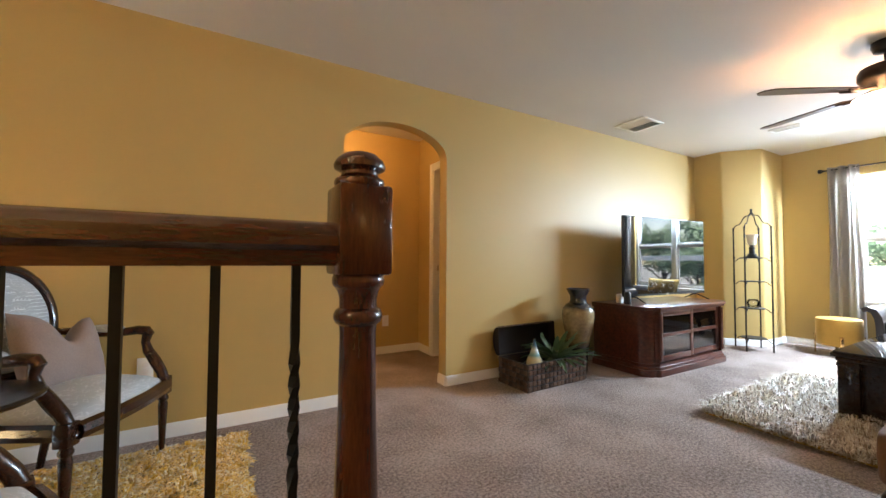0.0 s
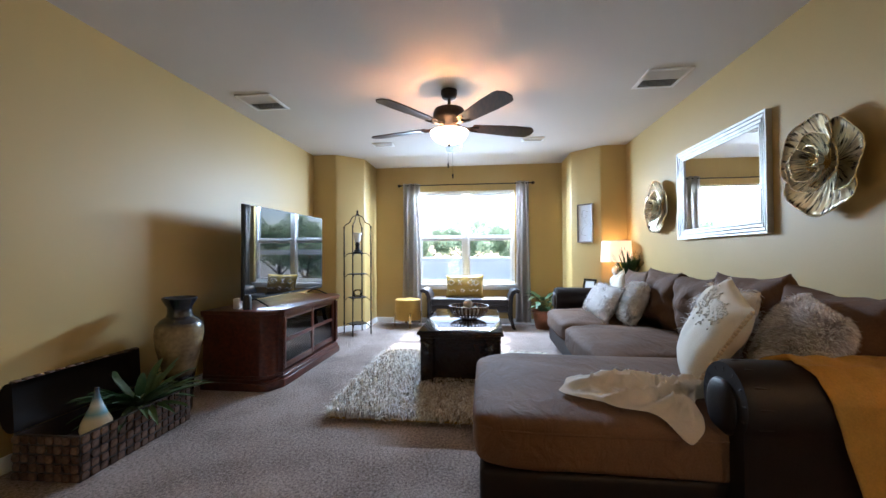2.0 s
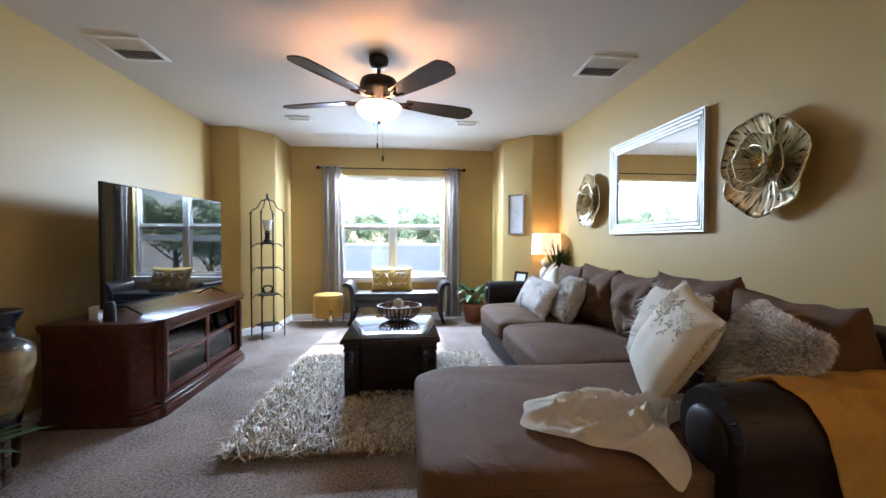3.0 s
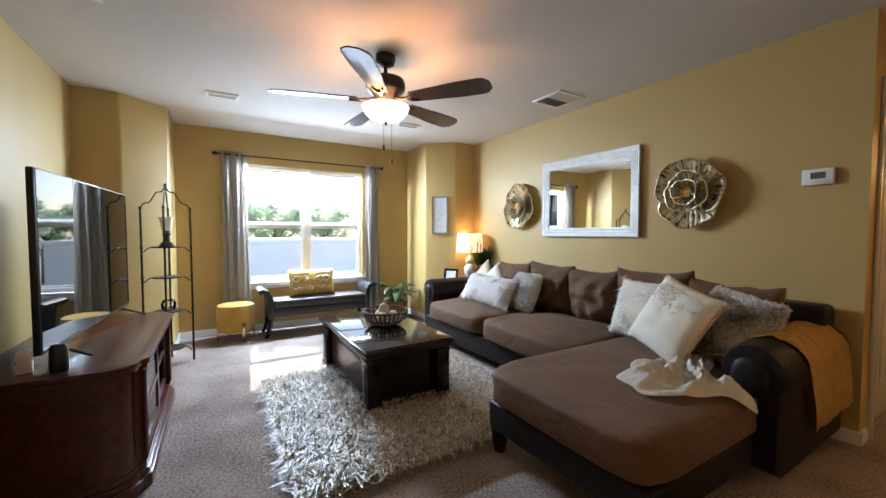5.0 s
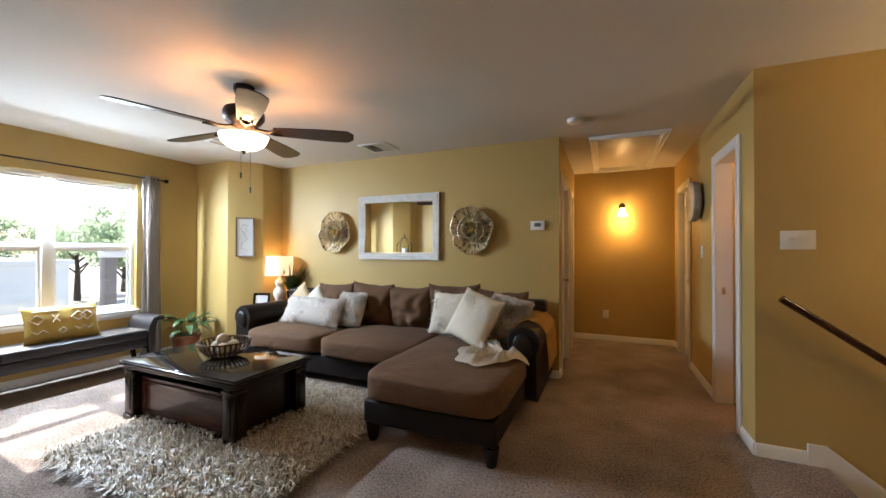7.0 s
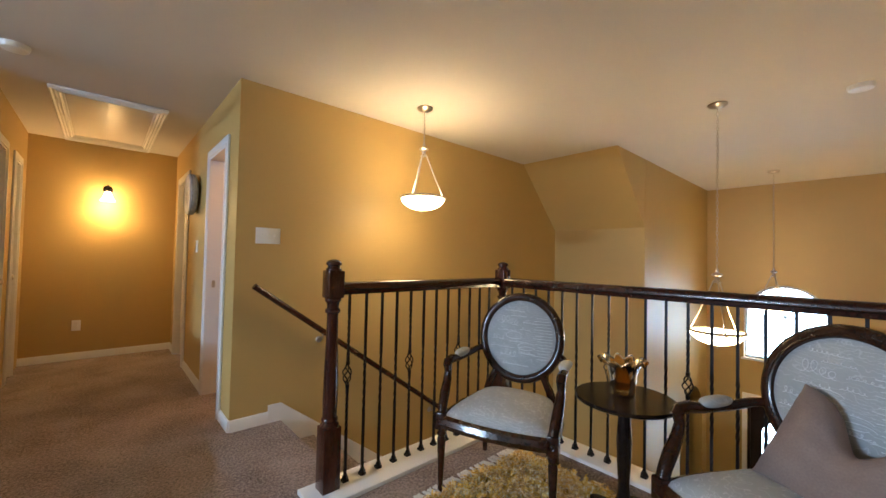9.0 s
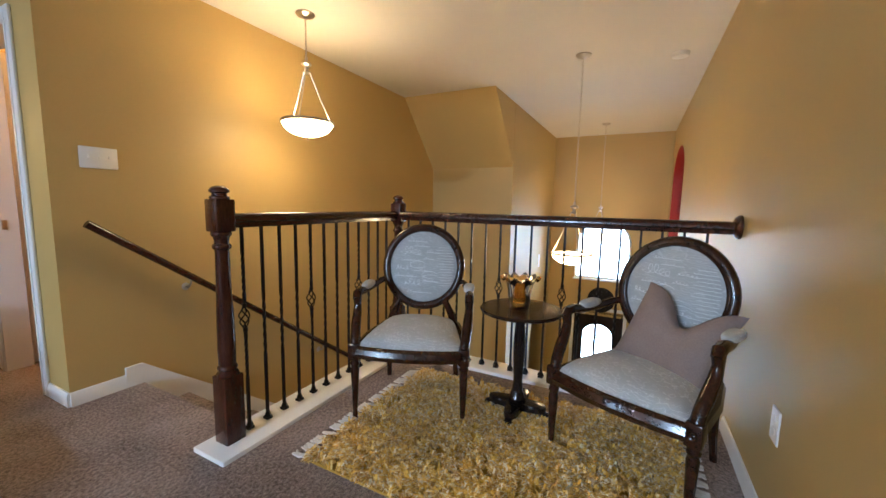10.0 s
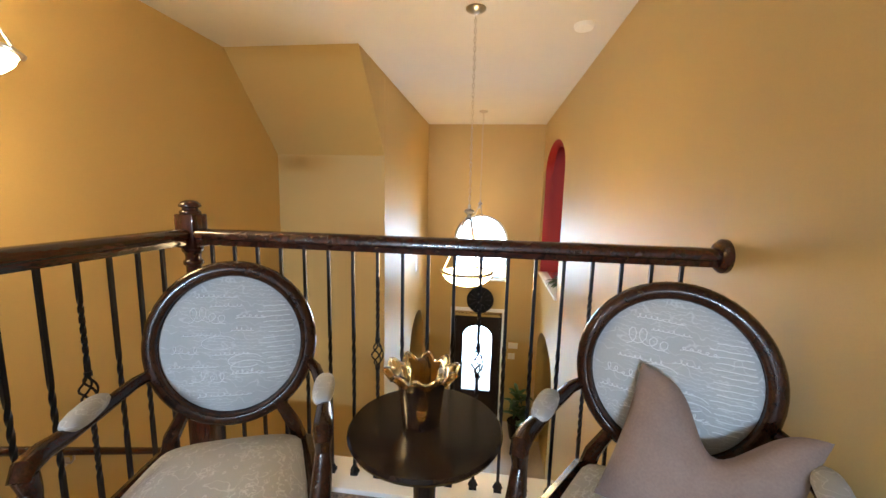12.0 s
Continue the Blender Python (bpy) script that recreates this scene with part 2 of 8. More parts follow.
def pillow_mesh(bm, w, h, t, m, n=16, pinch=0.10, sag=0.02, seed=1):
    """A stuffed pillow, w wide, h high, t thick, lying in x, z with its belly along y."""
    def belly(u, v):
        return max(0.0, (1 - abs(u) ** 3.2)) ** 0.55 * max(0.0, (1 - abs(v) ** 3.2)) ** 0.55
    both = []
    for side in (1, -1):
        rows = []
        for i in range(n + 1):
            u = -1 + 2 * i / n
            row = []
            for k in range(n + 1):
                v = -1 + 2 * k / n
                x = w / 2 * u * (1 - pinch * (1 - v * v) * abs(u) ** 3 * 0.6)
                z = h / 2 * v * (1 - pinch * (1 - u * u) * abs(v) ** 3 * 0.6)
                y = side * t / 2 * belly(u, v)
                y += sag * t * 2 * noise.noise(Vector((u * 2.2 + seed, v * 2.2, side * 3))) * belly(u, v)
                row.append(bm.verts.new(m @ Vector((x, y, z))))
            rows.append(row)
        for i in range(n):
            for k in range(n):
                q = (rows[i][k], rows[i + 1][k], rows[i + 1][k + 1], rows[i][k + 1])
                bm.faces.new(q if side < 0 else q[::-1])
        both.append(rows)
    bmesh.ops.remove_doubles(bm, verts=bm.verts[:], dist=1e-4)
    return bm


def arch_outline(x0, x1, z0, spring, top, n=14):
    """Counter-clockwise outline (x, z) of an opening with a low arch."""
    c, a, b = (x0 + x1) / 2, (x1 - x0) / 2, top - spring
    pts = [(x0, z0), (x1, z0)]
    pts += [(c + a * math.cos(math.pi * i / n), spring + b * math.sin(math.pi * i / n)) for i in range(n + 1)]
    return pts


def wall_slab(bm, p0, p1, z0, z1, thick, holes=()):
    """A straight wall with its face on the line p0 to p1 and its body on the line's right. holes: (from, to, low, high, arch) along the wall;
    arch 0 for a square head, else the arch's rise. Reveals are part of it."""
    p0, p1 = Vector((*p0, 0)), Vector((*p1, 0))
    d = (p1 - p0).normalized()
    out = Vector((d.y, -d.x, 0))
    length = (p1 - p0).length
    cuts = sorted({0.0, length, *[h[0] for h in holes], *[h[1] for h in holes]})
    def slab(outline):
        front = [bm.verts.new(p0 + d * s + Vector((0, 0, z))) for s, z in outline]
        back = [bm.verts.new(p0 + d * s + Vector((0, 0, z)) + out * thick) for s, z in outline]
        n = len(front)
        bm.faces.new(front), bm.faces.new(back[::-1])
        for i in range(n):
            j = (i + 1) % n
            bm.faces.new((front[i], front[j], back[j], back[i]))
    for a, b in zip(cuts, cuts[1:]):
        h = next((h for h in holes if h[0] <= a + 1e-6 and h[1] >= b - 1e-6), None)
        if h is None:
            slab([(a, z0), (b, z0), (b, z1), (a, z1)])
            continue
        if h[2] > z0 + 1e-4:
            slab([(a, z0), (b, z0), (b, h[2]), (a, h[2])])
        rise = h[4] if len(h) > 4 else 0
        if not rise:
            if h[3] < z1 - 1e-4:
                slab([(a, h[3]), (b, h[3]), (b, z1), (a, z1)])
        else:
            c, w, n = (a + b) / 2, (b - a) / 2, 32
            arc = [(c - w * math.cos(math.pi * i / n), h[3] - rise + rise * math.sin(math.pi * i / n)) for i in range(n + 1)]
            for (s0, y0), (s1, y1) in zip(arc, arc[1:]):
                slab([(s0, y0), (s1, y1), (s1, z1), (s0, z1)])
    bmesh.ops.remove_doubles(bm, verts=bm.verts[:], dist=1e-5)
    return bm

def round_corners(bm, corners, r=0.018):
    """Bullnose plaster corners: rounds the upright edges that stand at the given (x, y)."""
    es = [e for e in bm.edges if abs(e.verts[0].co.x - e.verts[1].co.x) + abs(e.verts[0].co.y - e.verts[1].co.y) < 1e-5
          and any(abs(e.verts[0].co.x - x) + abs(e.verts[0].co.y - y) < 2e-3 for x, y in corners)]
    bmesh.ops.bevel(bm, geom=es, offset=r, segments=5, affect='EDGES', profile=0.5)


# ---- structure ----
H, LOW = 2.44, -2.88                      # ceiling; floor of the entrance hall below
NORTH, SOUTH, EAST, WEST = 3.055, -1.075, 6.95, -5.70
STAIR_S, HALL_W, HALL_E, HALL_END = -0.085, 1.04, 2.335, -3.07
RAIL_Y, RAIL_X = 0.955, -0.56

bm = BM()
box(bm, -0.66, 7.07, 0.86, 3.175, -0.28, 0)
box(bm, 0.70, 7.07, -1.19, 0.86, -0.28, 0)
box(bm, 0.2, 2.9, -3.2, -1.19, -0.28, 0)
box(bm, 0.9, 4.6, 3.175, 4.45, -0.28, 0)
setting("floor", bm, M_CARPET, "taupe cut-pile carpet across the upper floor")
setting("floor_bath", box(BM(), 0.1, 2.7, 4.45, 6.2, -0.28, 0.004), M_TILE, "beige tiled bathroom floor")
setting("floor_entrance", box(BM(), -5.85, 1.4, -0.2, 3.2, LOW - 0.1, LOW), M_TILE, "beige tiled entrance floor, a storey lower")
setting("ceiling", box(BM(), -5.85, 7.07, -3.3, 6.3, H, H + 0.12), M_CEIL, "off-white textured ceiling")

bm = BM()
wall_slab(bm, (6.20, NORTH), (-0.60, NORTH), 0, H, 0.12, [(6.20 - 2.21, 6.20 - 1.345, 0, 2.10, 0.225)])
wall_slab(bm, (-0.60, NORTH), (WEST, NORTH), LOW, -0.35, 0.12, [(3.1, 4.6, LOW, -0.75, 0.45)])
wall_slab(bm, (-0.60, NORTH), (WEST, NORTH), -0.35, H, 0.12, [(3.17, 4.83, 0.03, 2.03, 0.42)])
setting("wall_north", bm, M_WALL, "ochre painted wall with an arched opening")
bm = BM()
wall_slab(bm, (HALL_E, SOUTH), (6.20, SOUTH), 0, H, 0.115)
round_corners(bm, [(HALL_E, SOUTH)])
setting("wall_south", bm, M_WALL, "ochre painted wall behind the sofa")
WIN = (0.25, 1.755, 0.60, 2.055)
bm = BM()
wall_slab(bm, (EAST, -0.455), (EAST, 2.42), 0, H, 0.14, [(WIN[0] + 0.455, WIN[1] + 0.455, WIN[2], WIN[3])])
setting("wall_east", bm, M_WALL, "ochre painted window wall")
bm = BM()
prism(bm, [(6.075, -1.19), (7.09, -1.19), (7.09, -0.455), (6.36, -0.455), (6.075, -0.765)], 0, H)
round_corners(bm, [(6.36, -0.455), (6.075, -0.765)])
setting("wall_corner_south", bm, M_WALL, "ochre painted corner with a slanted face", sharp=20)
bm = BM()
prism(bm, [(6.075, 3.175), (6.075, 2.74), (6.36, 2.42), (7.09, 2.42), (7.09, 3.175)], 0, H)
round_corners(bm, [(6.36, 2.42), (6.075, 2.74)])
setting("wall_corner_north", bm, M_WALL, "ochre painted corner with a slanted face", sharp=20)
bm = BM()
wall_slab(bm, (-3.13, STAIR_S), (HALL_W, STAIR_S), LOW, H, 0.115)
round_corners(bm, [(HALL_W, STAIR_S)])
setting("wall_stairs", bm, M_WALL, "ochre painted wall along the stairs")
D2, D3, D4, D5 = (-1.0, -0.39), (-2.72, -2.06), (-1.90, -1.28), (-2.66, -2.34)
bm = BM()
wall_slab(bm, (HALL_W, STAIR_S - 0.115), (HALL_W, HALL_END), 0, H, 0.115, [(-0.2 - D2[1], -0.2 - D2[0], 0, 2.04), (-0.2 - D3[1], -0.2 - D3[0], 0, 2.04)])
setting("wall_hall_west", bm, M_WALL, "ochre painted hall wall with doors")
bm = BM()
wall_slab(bm, (HALL_E, HALL_END), (HALL_E, SOUTH - 0.115), 0, H, 0.115, [(D5[0] - HALL_END, D5[1] - HALL_END, 0, 2.04), (D4[0] - HALL_END, D4[1] - HALL_END, 0, 2.04)])
setting("wall_hall_east", bm, M_WALL, "ochre painted hall wall with doors")
bm = BM()
wall_slab(bm, (0.0, HALL_END), (3.2, HALL_END), 0, H, 0.115)
setting("wall_hall_end", bm, M_WALL, "ochre painted wall closing the hall")
# entrance hall, two storeys high
FD, FW = (1.63, 2.49, LOW, -0.90), (1.58, 2.53, -0.20, 0.93)
bm = BM()
wall_slab(bm, (WEST, NORTH), (WEST, 1.1), LOW, -0.60, 0.14, [(NORTH - FD[1], NORTH - FD[0], LOW, FD[3])])
wall_slab(bm, (WEST, NORTH), (WEST, 1.1), -0.60, H, 0.14, [(NORTH - FW[1], NORTH - FW[0], FW[2], FW[3], 0.475)])
setting("wall_west", bm, M_WALL, "ochre painted front wall with door and arched window")
bm = BM()
wall_slab(bm, (WEST, 1.10), (-3.01, 1.10), LOW, H, 0.115, [(0.25, 1.35, LOW, -0.62, 0.5)])
prism(bm, [(-3.0, 1.68), (-2.236, H), (-3.0, H)], 0.985, 1.10, Matrix(((1, 0, 0, 0), (0, 0, 1, 0), (0, 1, 0, 0), (0, 0, 0, 1))))
setting("wall_entrance_south", bm, M_WALL, "ochre painted wall of the entrance hall")
bm = BM()
wall_slab(bm, (-3.01, 0.985), (-3.01, STAIR_S), LOW, 1.637, 0.1)
setting("wall_stairs_end", bm, M_WALL, "ochre painted wall at the foot of the stairs")
bm = BM()
prism(bm, [(-3.11, 1.637), (-3.01, 1.637), (-2.236, H), (-2.36, H), (-3.11, 1.73)], STAIR_S, 1.098, Matrix(((1, 0, 0, 0), (0, 0, 1, 0), (0, 1, 0, 0), (0, 0, 0, 1))))
setting("wall_sloped", bm, M_WALL, "ochre painted sloping soffit above the stairs", sharp=20)
# plain closing walls of the spaces beyond
bm = BM()
wall_slab(bm, (1.4, 1.0), (1.4, -0.2), LOW, -0.28, 0.1)
wall_slab(bm, (1.4, NORTH), (1.4, 1.0), LOW, -0.28, 0.1)
wall_slab(bm, (1.4, NORTH + 0.12), (-0.6, NORTH + 0.12), LOW, -0.28, 0.1)
box(bm, -0.66, 1.4, 0.87, 0.985, LOW, -0.281)
setting("wall_lower", bm, M_WALL, "ochre painted lower-storey wall")
setting("ceiling_lower", box(BM(), -0.655, 1.4, 0.99, 3.05, -0.31, -0.282), M_CEIL, "off-white ceiling of the lower storey")
setting("trim_floor_edge", box(BM(), -0.675, -0.6605, 0.87, NORTH, -0.31, -0.001), M_WALL, "ochre painted edge of the upper floor")
bm = BM()
wall_slab(bm, (2.7, 4.33), (0.8, 4.33), 0, H, 0.12, [(2.7 - 1.76, 2.7 - 1.02, 0, 2.03)])
setting("wall_vestibule_north", bm, M_WALL, "ochre painted wall behind the arch")
bm = BM()
wall_slab(bm, (2.58, NORTH + 0.12), (2.58, 4.33), 0, H, 0.12, [(0.06, 0.80, 0, 2.03)])
setting("wall_vestibule_east", bm, M_WALL, "ochre painted wall with a doorway")
bm = BM()
wall_slab(bm, (0.92, 4.33), (0.92, NORTH + 0.12), 0, H, 0.12)
setting("wall_vestibule_west", bm, M_WALL, "ochre painted wall behind the arch")
bm = BM()
box(bm, 4.5, 4.6, 3.18, 4.45, 0, H)
box(bm, 2.7, 4.5, 4.35, 4.45, 0, H)
setting("wall_red_room", bm, M_RED, "deep red painted wall of a side room")
bm = BM()
box(bm, 0.1, 0.2, 4.45, 6.2, 0, H), box(bm, 2.6, 2.7, 4.45, 6.2, 0, H), box(bm, 0.2, 2.6, 6.1, 6.2, 0, H)
setting("wall_bathroom", bm, M_WALL, "ochre painted bathroom wall")
bm = BM()
box(bm, -0.9, -0.8, -1.6, -0.2, 0, H), box(bm, -0.8, 0.925, -1.6, -1.5, 0, H)
setting("wall_side_room", bm, M_WALL, "ochre painted wall of a side room")
setting("floor_side_room", box(BM(), -0.9, 0.92, -1.6, -0.205, -0.2, -0.002), M_CARPET, "taupe carpet of a side room")
# recess high in the entrance hall wall
bm = BM()
box(bm, -5.45, -3.75, NORTH + 0.46, NORTH + 0.5, 0.0, 2.1)
box(bm, -5.45, -3.75, NORTH + 0.12, NORTH + 0.46, -0.02, 0.03)
box(bm, -5.50, -5.45, NORTH + 0.12, NORTH + 0.5, 0.0, 2.1)
box(bm, -3.75, -3.70, NORTH + 0.12, NORTH + 0.5, 0.0, 2.1)
box(bm, -5.45, -3.75, NORTH + 0.12, NORTH + 0.5, 2.05, 2.1)
setting("wall_niche", bm, M_RED, "deep red painted arched wall niche")
bm = BM()
rim = [(-3.774, 0.034), (-3.774, 1.61)] + [(-4.60 + 0.826 * math.cos(math.pi * i / 28), 1.61 + 0.416 * math.sin(math.pi * i / 28)) for i in range(1, 28)] + [(-5.426, 1.61), (-5.426, 0.034)]
rows = [[bm.verts.new((x, y, z)) for x, z in rim] for y in (NORTH + 0.003, NORTH + 0.119)]
for i in range(len(rim) - 1):
    bm.faces.new((rows[0][i], rows[0][i + 1], rows[1][i + 1], rows[1][i]))
setting("niche_lining", bm, M_RED, "deep red painted reveal of the niche")
setting("niche_sill", box(BM(), -5.46, -3.74, NORTH - 0.03, NORTH + 0.12, 0.0, 0.034, 0.006), M_TRIM, "white painted niche sill")
bm = BM()
box(bm, -5.4, -3.6, NORTH + 1.2, NORTH + 1.3, LOW, -0.3)
box(bm, -5.5, -5.4, NORTH + 0.12, NORTH + 1.3, LOW, -0.3), box(bm, -3.6, -3.5, NORTH + 0.12, NORTH + 1.3, LOW, -0.3)
box(bm, -5.5, -3.5, NORTH + 0.12, NORTH + 1.3, -0.3, -0.25), box(bm, -5.5, -3.5, NORTH + 0.12, NORTH + 1.3, LOW - 0.1, LOW)
box(bm, -5.6, -4.2, -0.2, -0.1, LOW, -0.3), box(bm, -5.7, -5.6, -0.2, 0.98, LOW, -0.3), box(bm, -4.2, -4.1, -0.2, 0.98, LOW, -0.3)
box(bm, -5.6, -4.2, -0.2, 0.98, -0.35, -0.3)
setting("wall_lower_rooms", bm, M_WALL, "ochre painted walls of rooms off the entrance")

# stairs
stairs = tagged(new("stairs"), "taupe carpeted staircase going down beside the railing", kind="structure")
for i in range(1, 16):
    x1 = 0.70 - 0.235 * (i - 1)
    bm = BM()
    box(bm, x1 - 0.262, x1, STAIR_S + 0.004, 0.866, -0.18 * i - 0.18, -0.18 * i, 0.012)
    part("step", bm, M_CARPET, stairs)

# skirt board that follows the stairs
def slanted(bm, x0, z0, x1, z1, h, y0, y1):
    return prism(bm, [(x0, z0 - h), (x0, z0), (x1, z1), (x1, z1 - h)], y0, y1, Matrix(((1, 0, 0, 0), (0, 0, 1, 0), (0, 1, 0, 0), (0, 0, 0, 1))))


bm = BM()
prism(bm, [(0.79, 0.0), (0.79, 0.125), (0.70, 0.125), (-2.95, -2.68), (-2.95, -2.87), (0.55, -0.18)], STAIR_S, STAIR_S + 0.014, Matrix(((1, 0, 0, 0), (0, 0, 1, 0), (0, 1, 0, 0), (0, 0, 0, 1))))
setting("trim_stairs", bm, M_TRIM, "white painted skirt board along the stairs", sharp=10)


def skirting(p0, p1):
    """Baseboard on the line p0 to p1, standing out to its left."""
    p0, p1 = Vector((*p0, 0)), Vector((*p1, 0))
    d = (p1 - p0).normalized()
    m = Matrix.Translation(p0) @ Matrix(((d.x, -d.y, 0, 0), (d.y, d.x, 0, 0), (0, 0, 1, 0), (0, 0, 0, 1)))
    bm = BM()
    prism(bm, [(-0.0, 0), (0.013, 0), (0.013, 0.062), (0.006, 0.08), (0, 0.08)], 0, (p1 - p0).length, m @ Matrix(((0, 0, 1, 0), (1, 0, 0, 0), (0, 1, 0, 0), (0, 0, 0, 1))))
    setting("baseboard", bm, M_TRIM, "white painted baseboard", sharp=25)


for a, b in (((6.075, NORTH), (2.21, NORTH)), ((1.345, NORTH), (-0.46, NORTH)), ((HALL_E, SOUTH), (6.075, SOUTH)), ((6.075, SOUTH), (6.075, -0.765)),
             ((6.075, -0.765), (6.36, -0.455)), ((6.36, -0.455), (EAST, -0.455)), ((EAST, -0.455), (EAST, 2.42)), ((EAST, 2.42), (6.36, 2.42)),
             ((6.36, 2.42), (6.075, 2.74)), ((6.075, 2.74), (6.075, NORTH)), ((0.79, STAIR_S), (HALL_W, STAIR_S)), 
             ((HALL_W, -2.0), (HALL_W, -1.06)), ((HALL_W, HALL_END), (HALL_W, -2.78)),
             ((HALL_W, HALL_END), (HALL_E, HALL_END)), ((HALL_E, SOUTH - 0.115), (HALL_E, SOUTH)),
             ((2.58, 4.33), (1.82, 4.33)), ((2.58, 4.05), (2.58, 4.33)), ((2.21, NORTH), (2.21, NORTH + 0.12)), ((1.345, NORTH + 0.12), (1.345, NORTH))):
    if a == (HALL_W, -2.0) or a == (HALL_W, HALL_END) and b[0] == HALL_W:
        a, b = b, a
    skirting(a, b)
skirting((HALL_W, STAIR_S), (HALL_W, -0.33))

# ---- loft: railing ----
railing = thing("railing", (0, 0, 0), "dark walnut railing with black twisted iron balusters", "railing")


def newel(x, y):
    post = part("newel_post", lathe(BM(), [(0.0, -0.18), (0.001, -0.18), (0.001, -0.17), (0.0, -0.17)], 4), M_RAILWOOD, railing)
    bm = BM()
    box(bm, x - 0.046, x + 0.046, y - 0.046, y + 0.046, -0.16, 0.34, 0.004)
    lathe(bm, [(0.047, 0.34), (0.047, 0.35), (0.034, 0.365), (0.042, 0.372), (0.042, 0.380), (0.036, 0.388), (0.038, 0.46), (0.036, 0.60), (0.030, 0.80), (0.029, 0.905), (0.030, 0.918), (0.036, 0.922), (0.039, 0.929), (0.039, 0.935),
               (0.036, 0.942), (0.030, 0.946), (0.030, 0.960), (0.033, 0.972), (0.037, 0.978), (0.041, 0.982), (0.042, 0.989), (0.041, 0.996), (0.036, 1.001)], 36, (x, y, 0))
    box(bm, x - 0.043, x + 0.043, y - 0.043, y + 0.043, 0.998, 1.140, 0.006)
    lathe(bm, [(0.036, 1.136), (0.040, 1.142), (0.041, 1.147), (0.039, 1.152), (0.034, 1.155), (0.030, 1.159), (0.030, 1.164), (0.035, 1.167), (0.041, 1.170), (0.042, 1.175), (0.038, 1.184), (0.028, 1.193), (0.014, 1.198), (0.0, 1.199)], 36, (x, y, 0))
    old = post.data
    post.data = mesh_of("newel_post", bm, M_POSTWOOD)
    bpy.data.meshes.remove(old)
    return post


newel(0.818, RAIL_Y), newel(-0.57, RAIL_Y)


def rail_bar(name, p0, p1, parent, mat, z=1.05):
    """A moulded handrail: wide rounded top, narrower foot."""
    p0, p1 = Vector(p0), Vector(p1)
    d = (p1 - p0).normalized()
    side = d.cross(Vector((0, 0, 1))).normalized()
    up = side.cross(d)
    prof = [(-0.022, -0.034), (0.022, -0.034), (0.024, -0.012), (0.034, -0.004), (0.034, 0.012), (0.026, 0.026), (0.010, 0.033), (-0.010, 0.033), (-0.026, 0.026), (-0.034, 0.012), (-0.034, -0.004), (-0.024, -0.012)]
    bm = BM()
    a = [bm.verts.new(p0 + side * u + up * v) for u, v in prof]
    b = [bm.verts.new(p1 + side * u + up * v) for u, v in prof]
    for i in range(len(prof)):
        j = (i + 1) % len(prof)
        bm.faces.new((a[i], a[j], b[j], b[i]))
    bm.faces.new(a), bm.faces.new(b[::-1])
    return part(name, bm, mat, parent)


rail_bar("handrail", (0.775, RAIL_Y, 1.047), (-0.52, RAIL_Y, 1.047), railing, M_RAILWOOD)
rail_bar("handrail", (RAIL_X, 1.002, 1.047), (RAIL_X, NORTH - 0.03, 1.047), railing, M_RAILWOOD)
bm = BM()
lathe(bm, [(0.0, 0), (0.062, 0), (0.062, 0.012), (0.050, 0.026), (0.040, 0.03), (0.0, 0.03)], 28, m=pose(RAIL_X, NORTH, 1.052, 90, 0, 0))
part("rosette", bm, M_RAILWOOD, railing)
bm = BM()
box(bm, -0.66, 0.94, 0.865, 1.085, -0.012, 0.022, 0.006)
part("curb_board", bm, M_TRIM, railing, "white painted board under the balusters")
bm = BM()
box(bm, -0.66, -0.47, 1.0852, NORTH, -0.012, 0.022, 0.006)
part("curb_board", bm, M_TRIM, railing, "white painted board under the balusters")


def baluster_mesh(basket):
    bm = BM()
    h = 1.016
    s = 0.0062
    zs = [0.022 + (h - 0.022) * i / 60 for i in range(61)]
    prev = None
    for z in zs:
        if basket and 0.53 < z < 0.64:
            prev = None
            continue
        tw = 0.0
        for z0, z1 in (((0.28, 0.48), (0.69, 0.89)) if basket else ((0.36, 0.66),)):
            tw += max(0.0, min(1.0, (z - z0) / (z1 - z0))) * math.pi * 3
        ring = [bm.verts.new((s * 1.414 * math.cos(tw + math.pi / 4 + k * math.pi / 2), s * 1.414 * math.sin(tw + math.pi / 4 + k * math.pi / 2), z)) for k in range(4)]
        if prev:
            for k in range(4):
                bm.faces.new((prev[k], prev[(k + 1) % 4], ring[(k + 1) % 4], ring[k]))
        prev = ring
    if basket:
        for k in range(4):
            pts = []
            for i in range(13):
                f = i / 12
                a = k * math.pi / 2 + f * math.pi * 1.3
                pts.append((0.004 + 0.024 * math.sin(math.pi * f) * math.cos(a), 0.024 * math.sin(math.pi * f) * math.sin(a), 0.527 + 0.116 * f))
            sweep(bm, pts, 0.0036, 5)
        lathe(bm, [(0.0, 0.515), (0.011, 0.517), (0.011, 0.533), (0.0, 0.535)], 8)
        lathe(bm, [(0.0, 0.635), (0.011, 0.637), (0.011, 0.653), (0.0, 0.655)], 8)
    box(bm, -0.016, 0.016, -0.016, 0.016, 0.022, 0.034)
    lathe(bm, [(0.022, 0.034), (0.012, 0.058), (0.0, 0.058)], 4)
    return mesh_of("baluster", bm, M_IRON)


